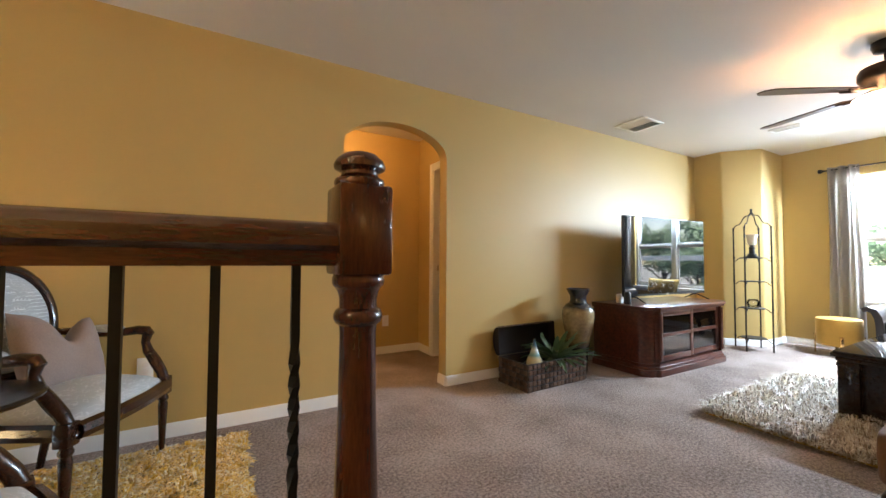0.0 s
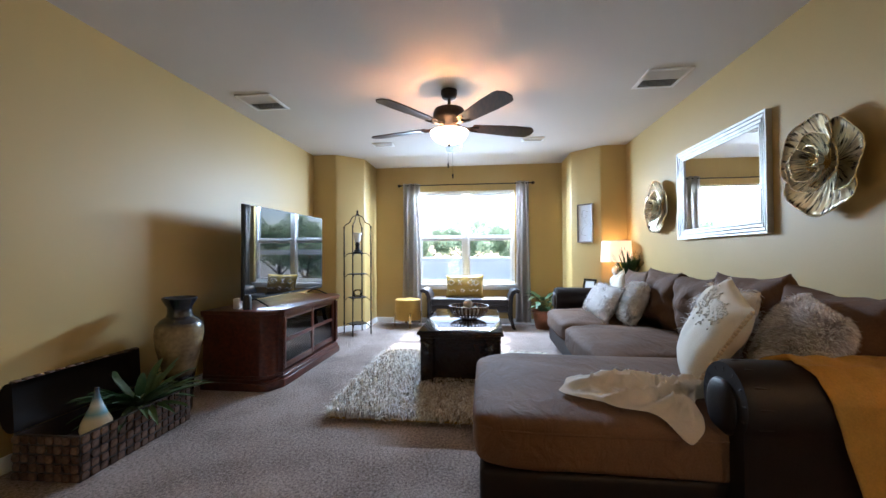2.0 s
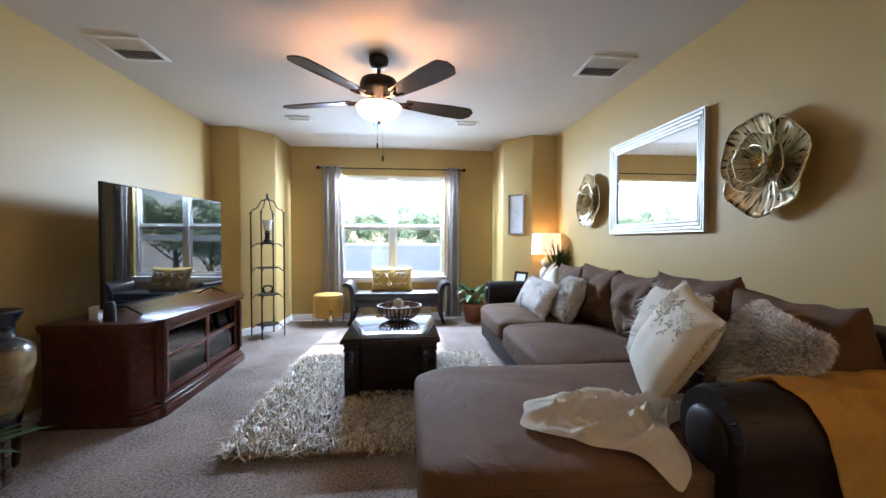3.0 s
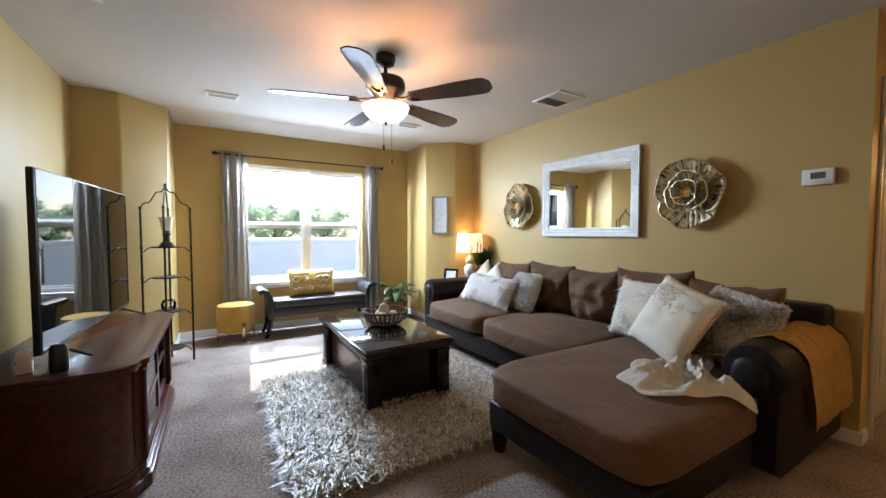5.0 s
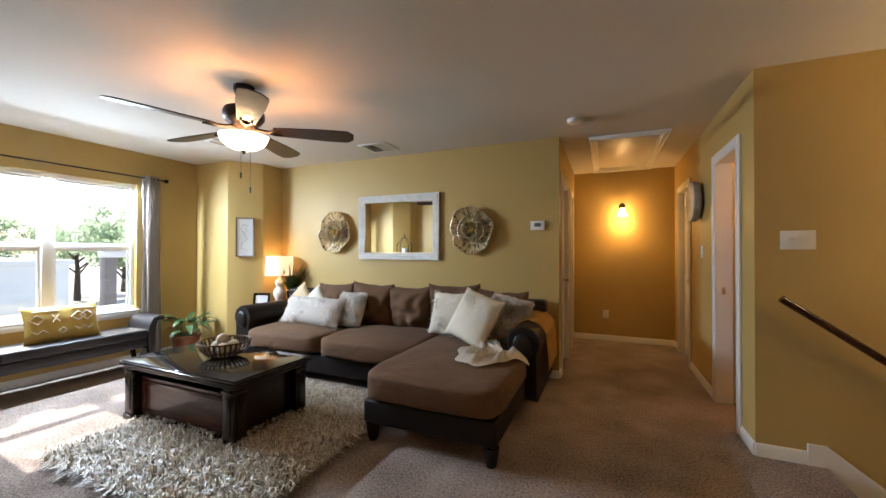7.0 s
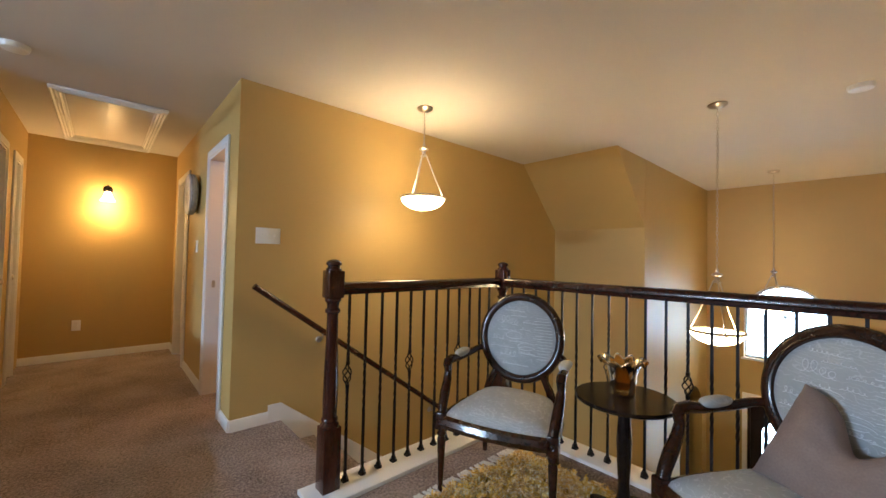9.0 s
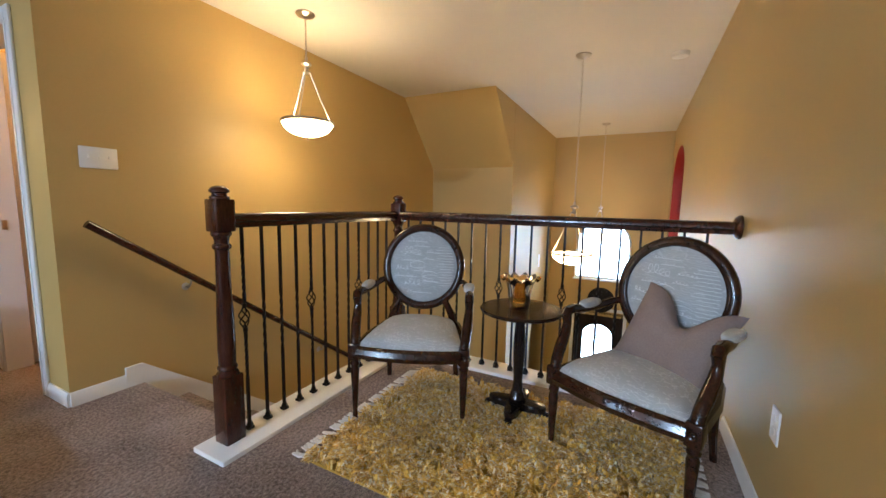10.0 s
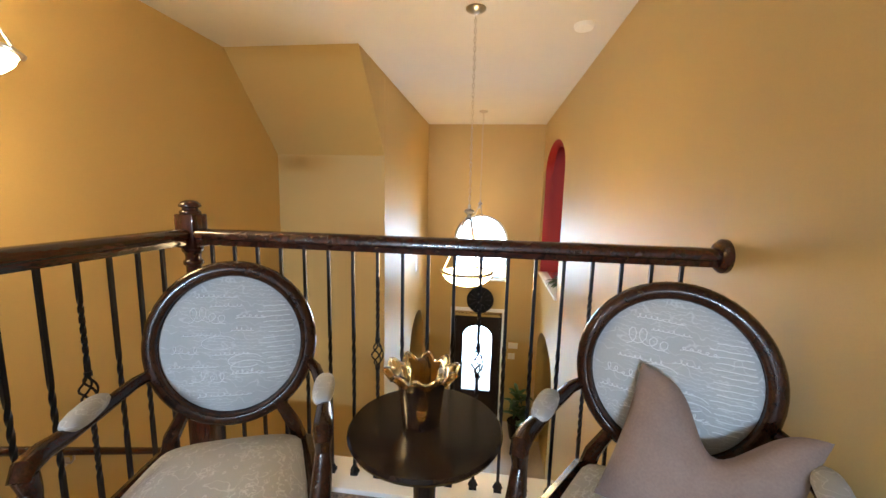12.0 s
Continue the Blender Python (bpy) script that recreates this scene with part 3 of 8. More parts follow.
PLAIN, BASKET = baluster_mesh(False), baluster_mesh(True)
for i in range(12):
    ob = new("baluster", BASKET if i % 4 == 0 else PLAIN)
    ob.parent, ob.location = railing, (0.722 - 0.1035 * i, RAIL_Y, 0)
for i in range(19):
    ob = new("baluster", BASKET if i % 4 == 3 else PLAIN)
    ob.parent, ob.location = railing, (RAIL_X, 1.055 + 0.1035 * i, 0)

# handrail on the stair wall
wall_rail = thing("stair_handrail", (0, 0, 0), "dark walnut handrail on metal brackets along the stairs", "handrail")
SL = 0.718
def hz(x):
    return 0.985 + (x - 0.915) * SL
bm = BM()
sweep(bm, [(0.93, STAIR_S + 0.065, hz(0.93)), (0.80, STAIR_S + 0.065, hz(0.80)), (-2.6, STAIR_S + 0.065, hz(-2.6))], 0.022, 12)
part("rail", bm, M_RAILWOOD, wall_rail)
for x in (0.42, -0.75, -1.9):
    bm = BM()
    sweep(bm, [(x, STAIR_S, hz(x) - 0.075), (x, STAIR_S + 0.04, hz(x) - 0.075), (x, STAIR_S + 0.062, hz(x) - 0.05), (x, STAIR_S + 0.065, hz(x) - 0.018)], 0.006, 8)
    lathe(bm, [(0, 0), (0.026, 0), (0.022, 0.006), (0, 0.008)], 16, m=pose(x, STAIR_S, hz(x) - 0.075, -90, 0, 0))
    part("bracket", bm, M_NICKEL, wall_rail, "nickel bracket")

# ---- loft: armchairs, table, rug ----
def script_fabric(name, ground, stroke, scale=1.0):
    m = material(name, ground, 0.85, vary=0.05, scale=9.0, fine=220.0, bump=0.25, depth=0.001, spec=0.25, sheen=0.04)
    N, L = m.node_tree.nodes, m.node_tree.links
    b = N["Principled BSDF"]
    src = b.inputs["Base Color"].links[0].from_socket
    tc = N.new("ShaderNodeTexCoord")
    masks = []
    for sc, dist, det, lo, seed in ((7.0, 11.0, 1.5, 0.962, 0.0), (19.0, 5.0, 2.0, 0.94, 3.0)):
        mp, w = N.new("ShaderNodeMapping"), N.new("ShaderNodeTexWave")
        mp.inputs["Location"].default_value = (seed, seed, seed)
        mp.inputs["Rotation"].default_value = (0.1, 0.15 + seed, 0.0)
        w.wave_type, w.bands_direction, w.wave_profile = 'BANDS', 'Z', 'SIN'
        w.inputs["Scale"].default_value, w.inputs["Distortion"].default_value = sc * scale, dist
        w.inputs["Detail"].default_value, w.inputs["Detail Scale"].default_value = det, 2.2
        r = N.new("ShaderNodeMapRange")
        r.inputs["From Min"].default_value, r.inputs["From Max"].default_value = lo, lo + 0.05
        L.new(tc.outputs["Object"], mp.inputs[0]), L.new(mp.outputs[0], w.inputs["Vector"]), L.new(w.outputs["Fac"], r.inputs["Value"])
        masks.append(r.outputs[0])
    patch, pr, mul = N.new("ShaderNodeTexNoise"), N.new("ShaderNodeMapRange"), N.new("ShaderNodeMath")
    patch.inputs["Scale"].default_value = 9.0
    pr.inputs["From Min"].default_value, pr.inputs["From Max"].default_value = 0.47, 0.53
    L.new(tc.outputs["Object"], patch.inputs["Vector"]), L.new(patch.outputs["Fac"], pr.inputs["Value"])
    mul.operation = 'MULTIPLY'
    L.new(masks[1], mul.inputs[0]), L.new(pr.outputs[0], mul.inputs[1])
    mx = N.new("ShaderNodeMath")
    mx.operation = 'MAXIMUM'
    L.new(masks[0], mx.inputs[0]), L.new(mul.outputs[0], mx.inputs[1])
    mix = N.new("ShaderNodeMix")
    mix.data_type = 'RGBA'
    mix.inputs["B"].default_value = (*stroke, 1)
    L.new(mx.outputs[0], mix.inputs["Factor"]), L.new(src, mix.inputs["A"]), L.new(mix.outputs["Result"], b.inputs["Base Color"])
    return m


M_SCRIPT = script_fabric("script_print_fabric", (0.46, 0.48, 0.49), (0.62, 0.64, 0.65), 1.5)
M_STROKE = material("white_print", (0.80, 0.82, 0.83), 0.85, vary=0.03)
M_MAUVE = material("mauve_velvet", (0.30, 0.22, 0.19), 0.8, vary=0.12, scale=7.0, fine=160.0, bump=0.3, sheen=0.10)


def oval(rx, rz, n=40):
    return [(rx * math.cos(2 * math.pi * i / n), rz * math.sin(2 * math.pi * i / n)) for i in range(n)]


def armchair():
    ch = thing("armchair", (0, 0, 0), "carved walnut oval-back armchair in script-printed grey fabric", "armchair", "armchairs by the side table")
    # legs: turned and tapered in front, splayed square behind
    for s in (1, -1):
        bm = BM()
        lathe(bm, [(0.0, 0.0), (0.013, 0.0), (0.015, 0.02), (0.011, 0.035), (0.014, 0.06), (0.022, 0.27), (0.018, 0.285), (0.024, 0.295), (0.024, 0.305), (0.019, 0.315), (0.021, 0.325), (0.0, 0.326)], 16, (0.245, s * 0.285, 0))
        part("leg", bm, M_CHAIRWOOD, ch)
        bm = BM()
        sweep(bm, [(-0.275, s * 0.222, 0.0), (-0.25, s * 0.217, 0.12), (-0.235, s * 0.212, 0.36)], [0.015, 0.018, 0.024], 8)
        part("leg", bm, M_CHAIRWOOD, ch)
        bm = BM()
        box(bm, 0.217, 0.273, s * 0.285 - 0.028, s * 0.285 + 0.028, 0.322, 0.412, 0.006)
        lathe(bm, [(0.0, 0), (0.017, 0), (0.014, 0.005), (0.008, 0.002), (0.0, 0.006)], 14, m=pose(0.2725, s * 0.285, 0.367, 0, 90, 0))
        part("corner_block", bm, M_CHAIRWOOD, ch)
    # seat rail, bowed in front
    bm = BM()
    front = [(0.262 + 0.03 * (1 - (y / 0.27) ** 2), y) for y in [-0.262 + 0.524 * i / 12 for i in range(13)]]
    sweep(bm, [(x, y, 0.368) for x, y in front], 0.032, 8, flat=1.1)
    for s in (1, -1):
        sweep(bm, [(0.235, s * 0.283, 0.368), (0.0, s * 0.268, 0.368), (-0.235, s * 0.218, 0.368)], 0.030, 8, flat=1.1)
    sweep(bm, [(-0.24, -0.215, 0.368), (-0.24, 0.215, 0.368)], 0.026, 8, flat=1.1)
    part("seat_rail", bm, M_CHAIRWOOD, ch)
    # seat cushion: domed trapezoid with a bowed front
    bm = BM()
    n = 18
    rows = []
    for i in range(n + 1):
        u = i / n
        row = []
        for k in range(n + 1):
            v = -1 + 2 * k / n
            half = 0.212 + (0.288 - 0.212) * u
            x = -0.235 + u * (0.49 + 0.035 * (1 - v * v))
            edge = max(0.0, 1 - abs(v) ** 5) ** 0.5 * max(0.0, 1 - abs(2 * u - 1) ** 6) ** 0.5
            row.append(bm.verts.new((x, v * half, 0.385 + 0.055 * edge + 0.045 * (1 - v * v) * (1 - (2 * u - 1) ** 2))))
        rows.append(row)
    for i in range(n):
        for k in range(n):
            bm.faces.new((rows[i][k], rows[i + 1][k], rows[i + 1][k + 1], rows[i][k + 1]))
    rim = [rows[0][k] for k in range(n + 1)] + [rows[i][n] for i in range(1, n + 1)] + [rows[n][k] for k in range(n - 1, -1, -1)] + [rows[i][0] for i in range(n - 1, 0, -1)]
    low = [bm.verts.new((v.co.x, v.co.y, 0.37)) for v in rim]
    for i in range(len(rim)):
        j = (i + 1) % len(rim)
        bm.faces.new((rim[i], rim[j], low[j], low[i]))
    part("seat", bm, M_SCRIPT, ch, "domed grey seat cushion with white script print", 60)
    # oval back
    lean = pose(-0.262, 0, 0.742, 0, -9, 0)
    bm = BM()
    sweep(bm, [lean @ Vector((0, y, z)) for y, z in oval(0.235, 0.245, 48)], 0.027, 10, True, 0.95)
    part("back_frame", bm, M_CHAIRWOOD, ch)
    bm = BM()
    sweep(bm, [lean @ Vector((0.020, y, z)) for y, z in oval(0.221, 0.231, 48)], 0.009, 8, True)
    part("back_bead", bm, M_CHAIRWOOD, ch)
    bm = BM()
    for face, deep in ((1, 0.034), (-1, 0.018)):
        rings = []
        for r in (1.0, 0.85, 0.6, 0.3):
            rings.append([bm.verts.new(lean @ Vector((face * (0.008 + deep * (1 - r * r) ** 0.6), y * r, z * r))) for y, z in oval(0.216, 0.226, 40)])
        c = bm.verts.new(lean @ Vector((face * (0.008 + deep), 0, 0)))
        for a, b in zip(rings, rings[1:]):
            for i in range(40):
                bm.faces.new((a[i], a[(i + 1) % 40], b[(i + 1) % 40], b[i]))
        for i in range(40):
            bm.faces.new((rings[-1][i], rings[-1][(i + 1) % 40], c))
    part("backrest", bm, M_SCRIPT, ch, "oval padded back with white script print", 60)
    rr = random.Random(17)

    def scribble(bm, y0, z0, width, amp, loops, place, radius=0.0013):
        """Cursive loops running along y, laid on a surface by place(y, z)."""
        pts, n, h = [], loops * 9, 1.0
        for i in range(n + 1):
            if i % 9 == 0:
                h = rr.choice((0.45, 0.6, 1.0, 1.5))
            f = i / n
            a = 2 * math.pi * loops * f
            pts.append(place(y0 + width * f + amp * 0.55 * math.sin(a), z0 + amp * h * (0.5 - 0.5 * math.cos(a)) + amp * 0.2 * math.sin(f * 5)))
        sweep(bm, pts, radius, 4)

    def on_back(y, z):
        r2 = min(0.97, (y / 0.216) ** 2 + (z / 0.226) ** 2)
        return lean @ Vector((0.0085 + 0.034 * (1 - r2) ** 0.6, y, z))
    bm = BM()
    for y0, z0, wd, amp, lp in ((-0.10, 0.155, 0.12, 0.008, 8), (-0.12, 0.075, 0.11, 0.030, 4), (0.015, 0.085, 0.09, 0.014, 5), (-0.14, 0.035, 0.12, 0.007, 9), (0.0, 0.045, 0.07, 0.008, 5), (-0.17, -0.02, 0.08, 0.016, 4),
                            (-0.06, -0.03, 0.12, 0.008, 9), (-0.18, -0.065, 0.15, 0.007, 11), (-0.12, -0.115, 0.11, 0.022, 4), (0.0, -0.095, 0.10, 0.010, 7), (-0.10, -0.165, 0.16, 0.009, 9), (-0.06, 0.125, 0.10, 0.006, 8)):
        scribble(bm, y0, z0, wd, amp, lp, on_back)
    for k in range(15):
        z = 0.12 - 0.017 * k
        edge = 0.195 * math.sqrt(max(0.0, 1 - (z / 0.226) ** 2))
        y0 = 0.095 + rr.uniform(-0.015, 0.02)
        sweep(bm, [on_back(y0 + (edge - y0) * f / 6, z + rr.uniform(-0.0015, 0.0015)) for f in range(7)], 0.0014, 4)
    for k in range(3):
        c = rr.uniform(-0.06, 0.06), rr.uniform(-0.08, 0.02)
        sweep(bm, [on_back(c[0] + 0.05 * math.cos(a), c[1] + 0.022 * math.sin(a)) for a in [0.3 + 5.2 * i / 24 for i in range(25)]], 0.0013, 4)
    tagged(part("script_print", bm, M_STROKE, ch, "white cursive lines printed on the back"), kind="stuff")
    for s in (1, -1):
        bm = BM()
        sweep(bm, [(-0.235, s * 0.205, 0.37), (-0.225, s * 0.185, 0.45), (-0.222, s * 0.150, 0.52), (-0.228, s * 0.135, 0.56)], [0.026, 0.024, 0.020, 0.016], 8)
        part("back_support", bm, M_CHAIRWOOD, ch)
        bm = BM()
        sweep(bm, [(-0.262, s * 0.225, 0.665), (-0.20, s * 0.262, 0.655), (-0.10, s * 0.288, 0.640), (0.02, s * 0.300, 0.640), (0.10, s * 0.302, 0.652), (0.145, s * 0.302, 0.648), (0.165, s * 0.302, 0.625)],
              [0.017, 0.019, 0.020, 0.021, 0.024, 0.025, 0.020], 10)
        arm = part("armrest", bm, M_CHAIRWOOD, ch)
        bm = BM()
        sweep(bm, [(0.150, s * 0.302, 0.635), (0.140, s * 0.302, 0.590), (0.155, s * 0.300, 0.545), (0.195, s * 0.295, 0.490), (0.230, s * 0.288, 0.440), (0.245, s * 0.285, 0.405)], [0.024, 0.020, 0.024, 0.027, 0.025, 0.024], 10)
        part("arm_post", bm, M_CHAIRWOOD, ch)
        bm = BM()
        blob(bm, (0.17, 0.062, 0.040), (0, 0, 0), 2.6, 18, 10, pose(-0.045, s * 0.296, 0.662, 0, 0, -s * 2))
        part("arm_pad", bm, M_SCRIPT, arm, "padded arm cover in printed fabric")
    return ch


chair_a = armchair()
chair_b = copy_thing(chair_a, pose(0.016, 2.653, 0, 0, 0, -24))
chair_a.matrix_basis = pose(0.03, 1.490, 0, 0, 0, 22)

bm = BM()
pillow_mesh(bm, 0.38, 0.37, 0.16, pose(0, 0, 0), 30, 0.1, 0.03, 4)
for v in bm.verts:      # a deep karate chop pressed into the top edge
    f = max(0.0, min(1.0, (v.co.z + 0.16) / 0.34))
    g = math.exp(-((v.co.x - 0.02) / 0.075) ** 2)
    v.co.z -= 0.14 * g * f * f
    v.co.y *= 1 - 0.45 * g * f
    v.co.x += 0.02 * f * max(0.0, v.co.x) / 0.2          # the far lobe flops outward
ob = solid("throw_pillow", bm, M_MAUVE, "mauve velvet throw pillow chopped in on an armchair", "pillow")
ob.matrix_basis = pose(0.016, 2.653, 0, 0, 0, -24) @ pose(-0.085, 0.075, 0.595, 0, -26, 0) @ pose(0, 0, 0, 0, 0, 90) @ pose(0, 0, 0, 0, 12, 0)

# side table on a pedestal
table = thing("side_table", (-0.09, 2.065, 0), "small round black pedestal table on the yellow rug", "side table")
bm = BM()
lathe(bm, [(0.0, 0.568), (0.17, 0.570), (0.205, 0.576), (0.215, 0.582), (0.218, 0.590), (0.212, 0.598), (0.0, 0.600)], 48)
part("tabletop", bm, M_ESPRESSO, table)
bm = BM()
lathe(bm, [(0.0, 0.08), (0.040, 0.08), (0.046, 0.10), (0.036, 0.125), (0.028, 0.15), (0.024, 0.20), (0.030, 0.30), (0.033, 0.40), (0.027, 0.50), (0.020, 0.545), (0.028, 0.555), (0.028, 0.565), (0.022, 0.575), (0.07, 0.567), (0.0, 0.568)], 24)
part("pedestal", bm, M_ESPRESSO, table)
bm = BM()
n = 48
pts = []
for i in range(n):
    a = 2 * math.pi * i / n
    pts.append(((0.105 + 0.055 * math.cos(4 * a)) * math.cos(a), (0.105 + 0.055 * math.cos(4 * a)) * math.sin(a)))
prism(bm, pts, 0.045, 0.082, bevel=0.006)
part("base_plate", bm, M_ESPRESSO, table)
for k in range(4):
    bm = BM()
    a = k * math.pi / 2
    blob(bm, (0.085, 0.05, 0.05), (0.145, 0, 0.027), 2.4, 14, 8, pose(0, 0, 0, 0, 0, math.degrees(a)))
    for j in (-1, 0, 1):
        blob(bm, (0.03, 0.018, 0.03), (0.178, j * 0.017, 0.018), 2.2, 8, 6, pose(0, 0, 0, 0, 0, math.degrees(a)))
    part("foot", bm, M_ESPRESSO, table)

# amber glass vase with a ruffled rim
M_AMBER = glass("amber_glass", (0.66, 0.42, 0.12), 0.08, False)
bm = BM()
n, prof = 72, [(0.0, 0.0, 0), (0.052, 0.0, 0), (0.055, 0.01, 0), (0.058, 0.05, 0), (0.064, 0.10, 0.05), (0.069, 0.125, 0.3), (0.077, 0.146, 0.8), (0.088, 0.160, 1.0), (0.098, 0.160, 1.1), (0.102, 0.152, 1.1)]
def ring_at(bm, r, z, w, n):
    out = []
    for i in range(n):
        a = 2 * math.pi * i / n
        f = math.cos(10 * a)
        out.append(bm.verts.new(((r + 0.008 * w * f) * math.cos(a), (r + 0.008 * w * f) * math.sin(a), z + 0.010 * w * f)))
    return out
outer = [ring_at(bm, r, z, w, n) for r, z, w in prof[1:]]
inner = [ring_at(bm, r - 0.005, z + (0.008 if i < 2 else 0.002), w, n) for i, (r, z, w) in enumerate(prof[1:])]
for a, b in list(zip(outer, outer[1:])) + list(zip(inner, inner[1:])) + [(outer[-1], inner[-1])]:
    for i in range(n):
        bm.faces.new((a[i], a[(i + 1) % n], b[(i + 1) % n], b[i]))
bm.faces.new(outer[0]), bm.faces.new(inner[0])
solid("glass_vase", bm, M_AMBER, "amber ruffled-rim glass vase on the side table", "vase", (-0.10, 2.05, 0.60), sharp=80)

# shaggy rugs: a woven back and many bent strands
def pile(name, x0, x1, y0, y1, count, length, width, lean, mats, parent, z0=0.012, seed=3, clump=1, thick=0.0):
    rng = np.random.default_rng(seed)
    px, py = rng.uniform(x0, x1, count), rng.uniform(y0, y1, count)
    if clump > 1:
        idx = rng.integers(0, count // clump, count)
        cx, cy = rng.uniform(x0, x1, count // clump), rng.uniform(y0, y1, count // clump)
        px, py = cx[idx] + rng.normal(0, 0.006, count), cy[idx] + rng.normal(0, 0.006, count)
        ca = rng.uniform(0, 2 * np.pi, count // clump)[idx] + rng.normal(0, 0.45, count)
    else:
        ca = rng.uniform(0, 2 * np.pi, count)
    ln = length * rng.uniform(0.6, 1.25, count)
    out = ln * lean * rng.uniform(0.4, 1.2, count)
    hi = np.sqrt(np.maximum((ln * 0.25) ** 2, ln ** 2 - out ** 2)) * 0.8
    dx, dy = np.cos(ca), np.sin(ca)
    sx, sy = -dy * width / 2, dx * width / 2
    V, n = [], count
    for f, g, w in ((0.0, 0.0, 1.0), (0.35, 0.75, 1.0), (1.0, 1.0 - 0.45 * lean, 0.45)):
        cx, cy, cz = px + dx * out * f, py + dy * out * f, z0 + hi * g
        V.append(np.stack([cx - sx * w, cy - sy * w, cz], 1)), V.append(np.stack([cx + sx * w, cy + sy * w, cz], 1))
    verts = np.stack(V, 1).reshape(-1, 3)
    base = (np.arange(n) * 6)[:, None]
    faces = np.concatenate([base + np.array([[0, 1, 3, 2]]), base + np.array([[2, 3, 5, 4]])], 1).reshape(-1, 4)
    me = bpy.data.meshes.new(name)
    me.from_pydata(verts.tolist(), [], faces.tolist())
    for p in me.polygons:
        p.use_smooth = True
    me.materials.append(mats)
    ob = new(name, me)
    ob.parent = parent
    return tagged(ob, kind="stuff")


def strand_material(name, colours, rough, sheen=0.04, spec=0.4):
    m = material(name, colours[0], rough, sheen=sheen, spec=spec)
    N, L = m.node_tree.nodes, m.node_tree.links
    geo, ramp = N.new("ShaderNodeNewGeometry"), N.new("ShaderNodeValToRGB")
    el = ramp.color_ramp.elements
    while len(el) < len(colours):
        el.new(0.5)
    for i, c in enumerate(colours):
        el[i].position, el[i].color = i / (len(colours) - 1), (*c, 1)
    L.new(geo.outputs["Random Per Island"], ramp.inputs[0]), L.new(ramp.outputs[0], N["Principled BSDF"].inputs["Base Color"])
    return m


M_MUSTARD = strand_material("mustard_shag", [(0.50, 0.27, 0.02), (0.80, 0.49, 0.05), (0.94, 0.68, 0.16), (0.98, 0.94, 0.74)], 0.5, 0.35)
M_JUTE = material("rug_backing", (0.58, 0.34, 0.05), 0.95, vary=0.2, fine=150.0, bump=0.5)
M_FRINGE = material("white_fringe", (0.75, 0.72, 0.66), 0.9, vary=0.1, fine=120.0, bump=0.4)
rug = thing("shag_rug", (0, 0, 0), "mustard-yellow shaggy rug with white fringes under the armchairs", "rug")
part("backing", box(BM(), -0.27, 0.74, 1.36, 2.83, 0.001, 0.012), M_JUTE, rug)
pile("shag", -0.275, 0.745, 1.355, 2.835, 48000, 0.050, 0.0074, 0.70, M_MUSTARD, rug, clump=12)
FR = []
for k in range(3):
    bm = BM()
    rr = random.Random(k)
    for j in range(5):
        sweep(bm, [(0, 0, 0.010), (rr.uniform(-0.006, 0.006), -0.03, 0.012), (rr.uniform(-0.014, 0.014), -0.05, 0.006), (rr.uniform(-0.02, 0.02), -0.092, 0.004)], [0.005, 0.007, 0.006, 0.004], 5)
    FR.append(mesh_of("fringe_tassel", bm, M_FRINGE))
for side, y in ((1, 1.362), (-1, 2.828)):
    for i in range(27):
        ob = new("fringe_tassel", FR[i % 3])
        ob.parent, ob.location, ob.rotation_euler = rug, (-0.262 + i * 0.0382, y, 0), (0, 0, (0 if side > 0 else math.pi) + random.uniform(-0.25, 0.25))

# ---- loft: pendants, switches ----
M_BOWL = glowing("lit_bowl_glass", (1.0, 0.68, 0.31), 9.5)


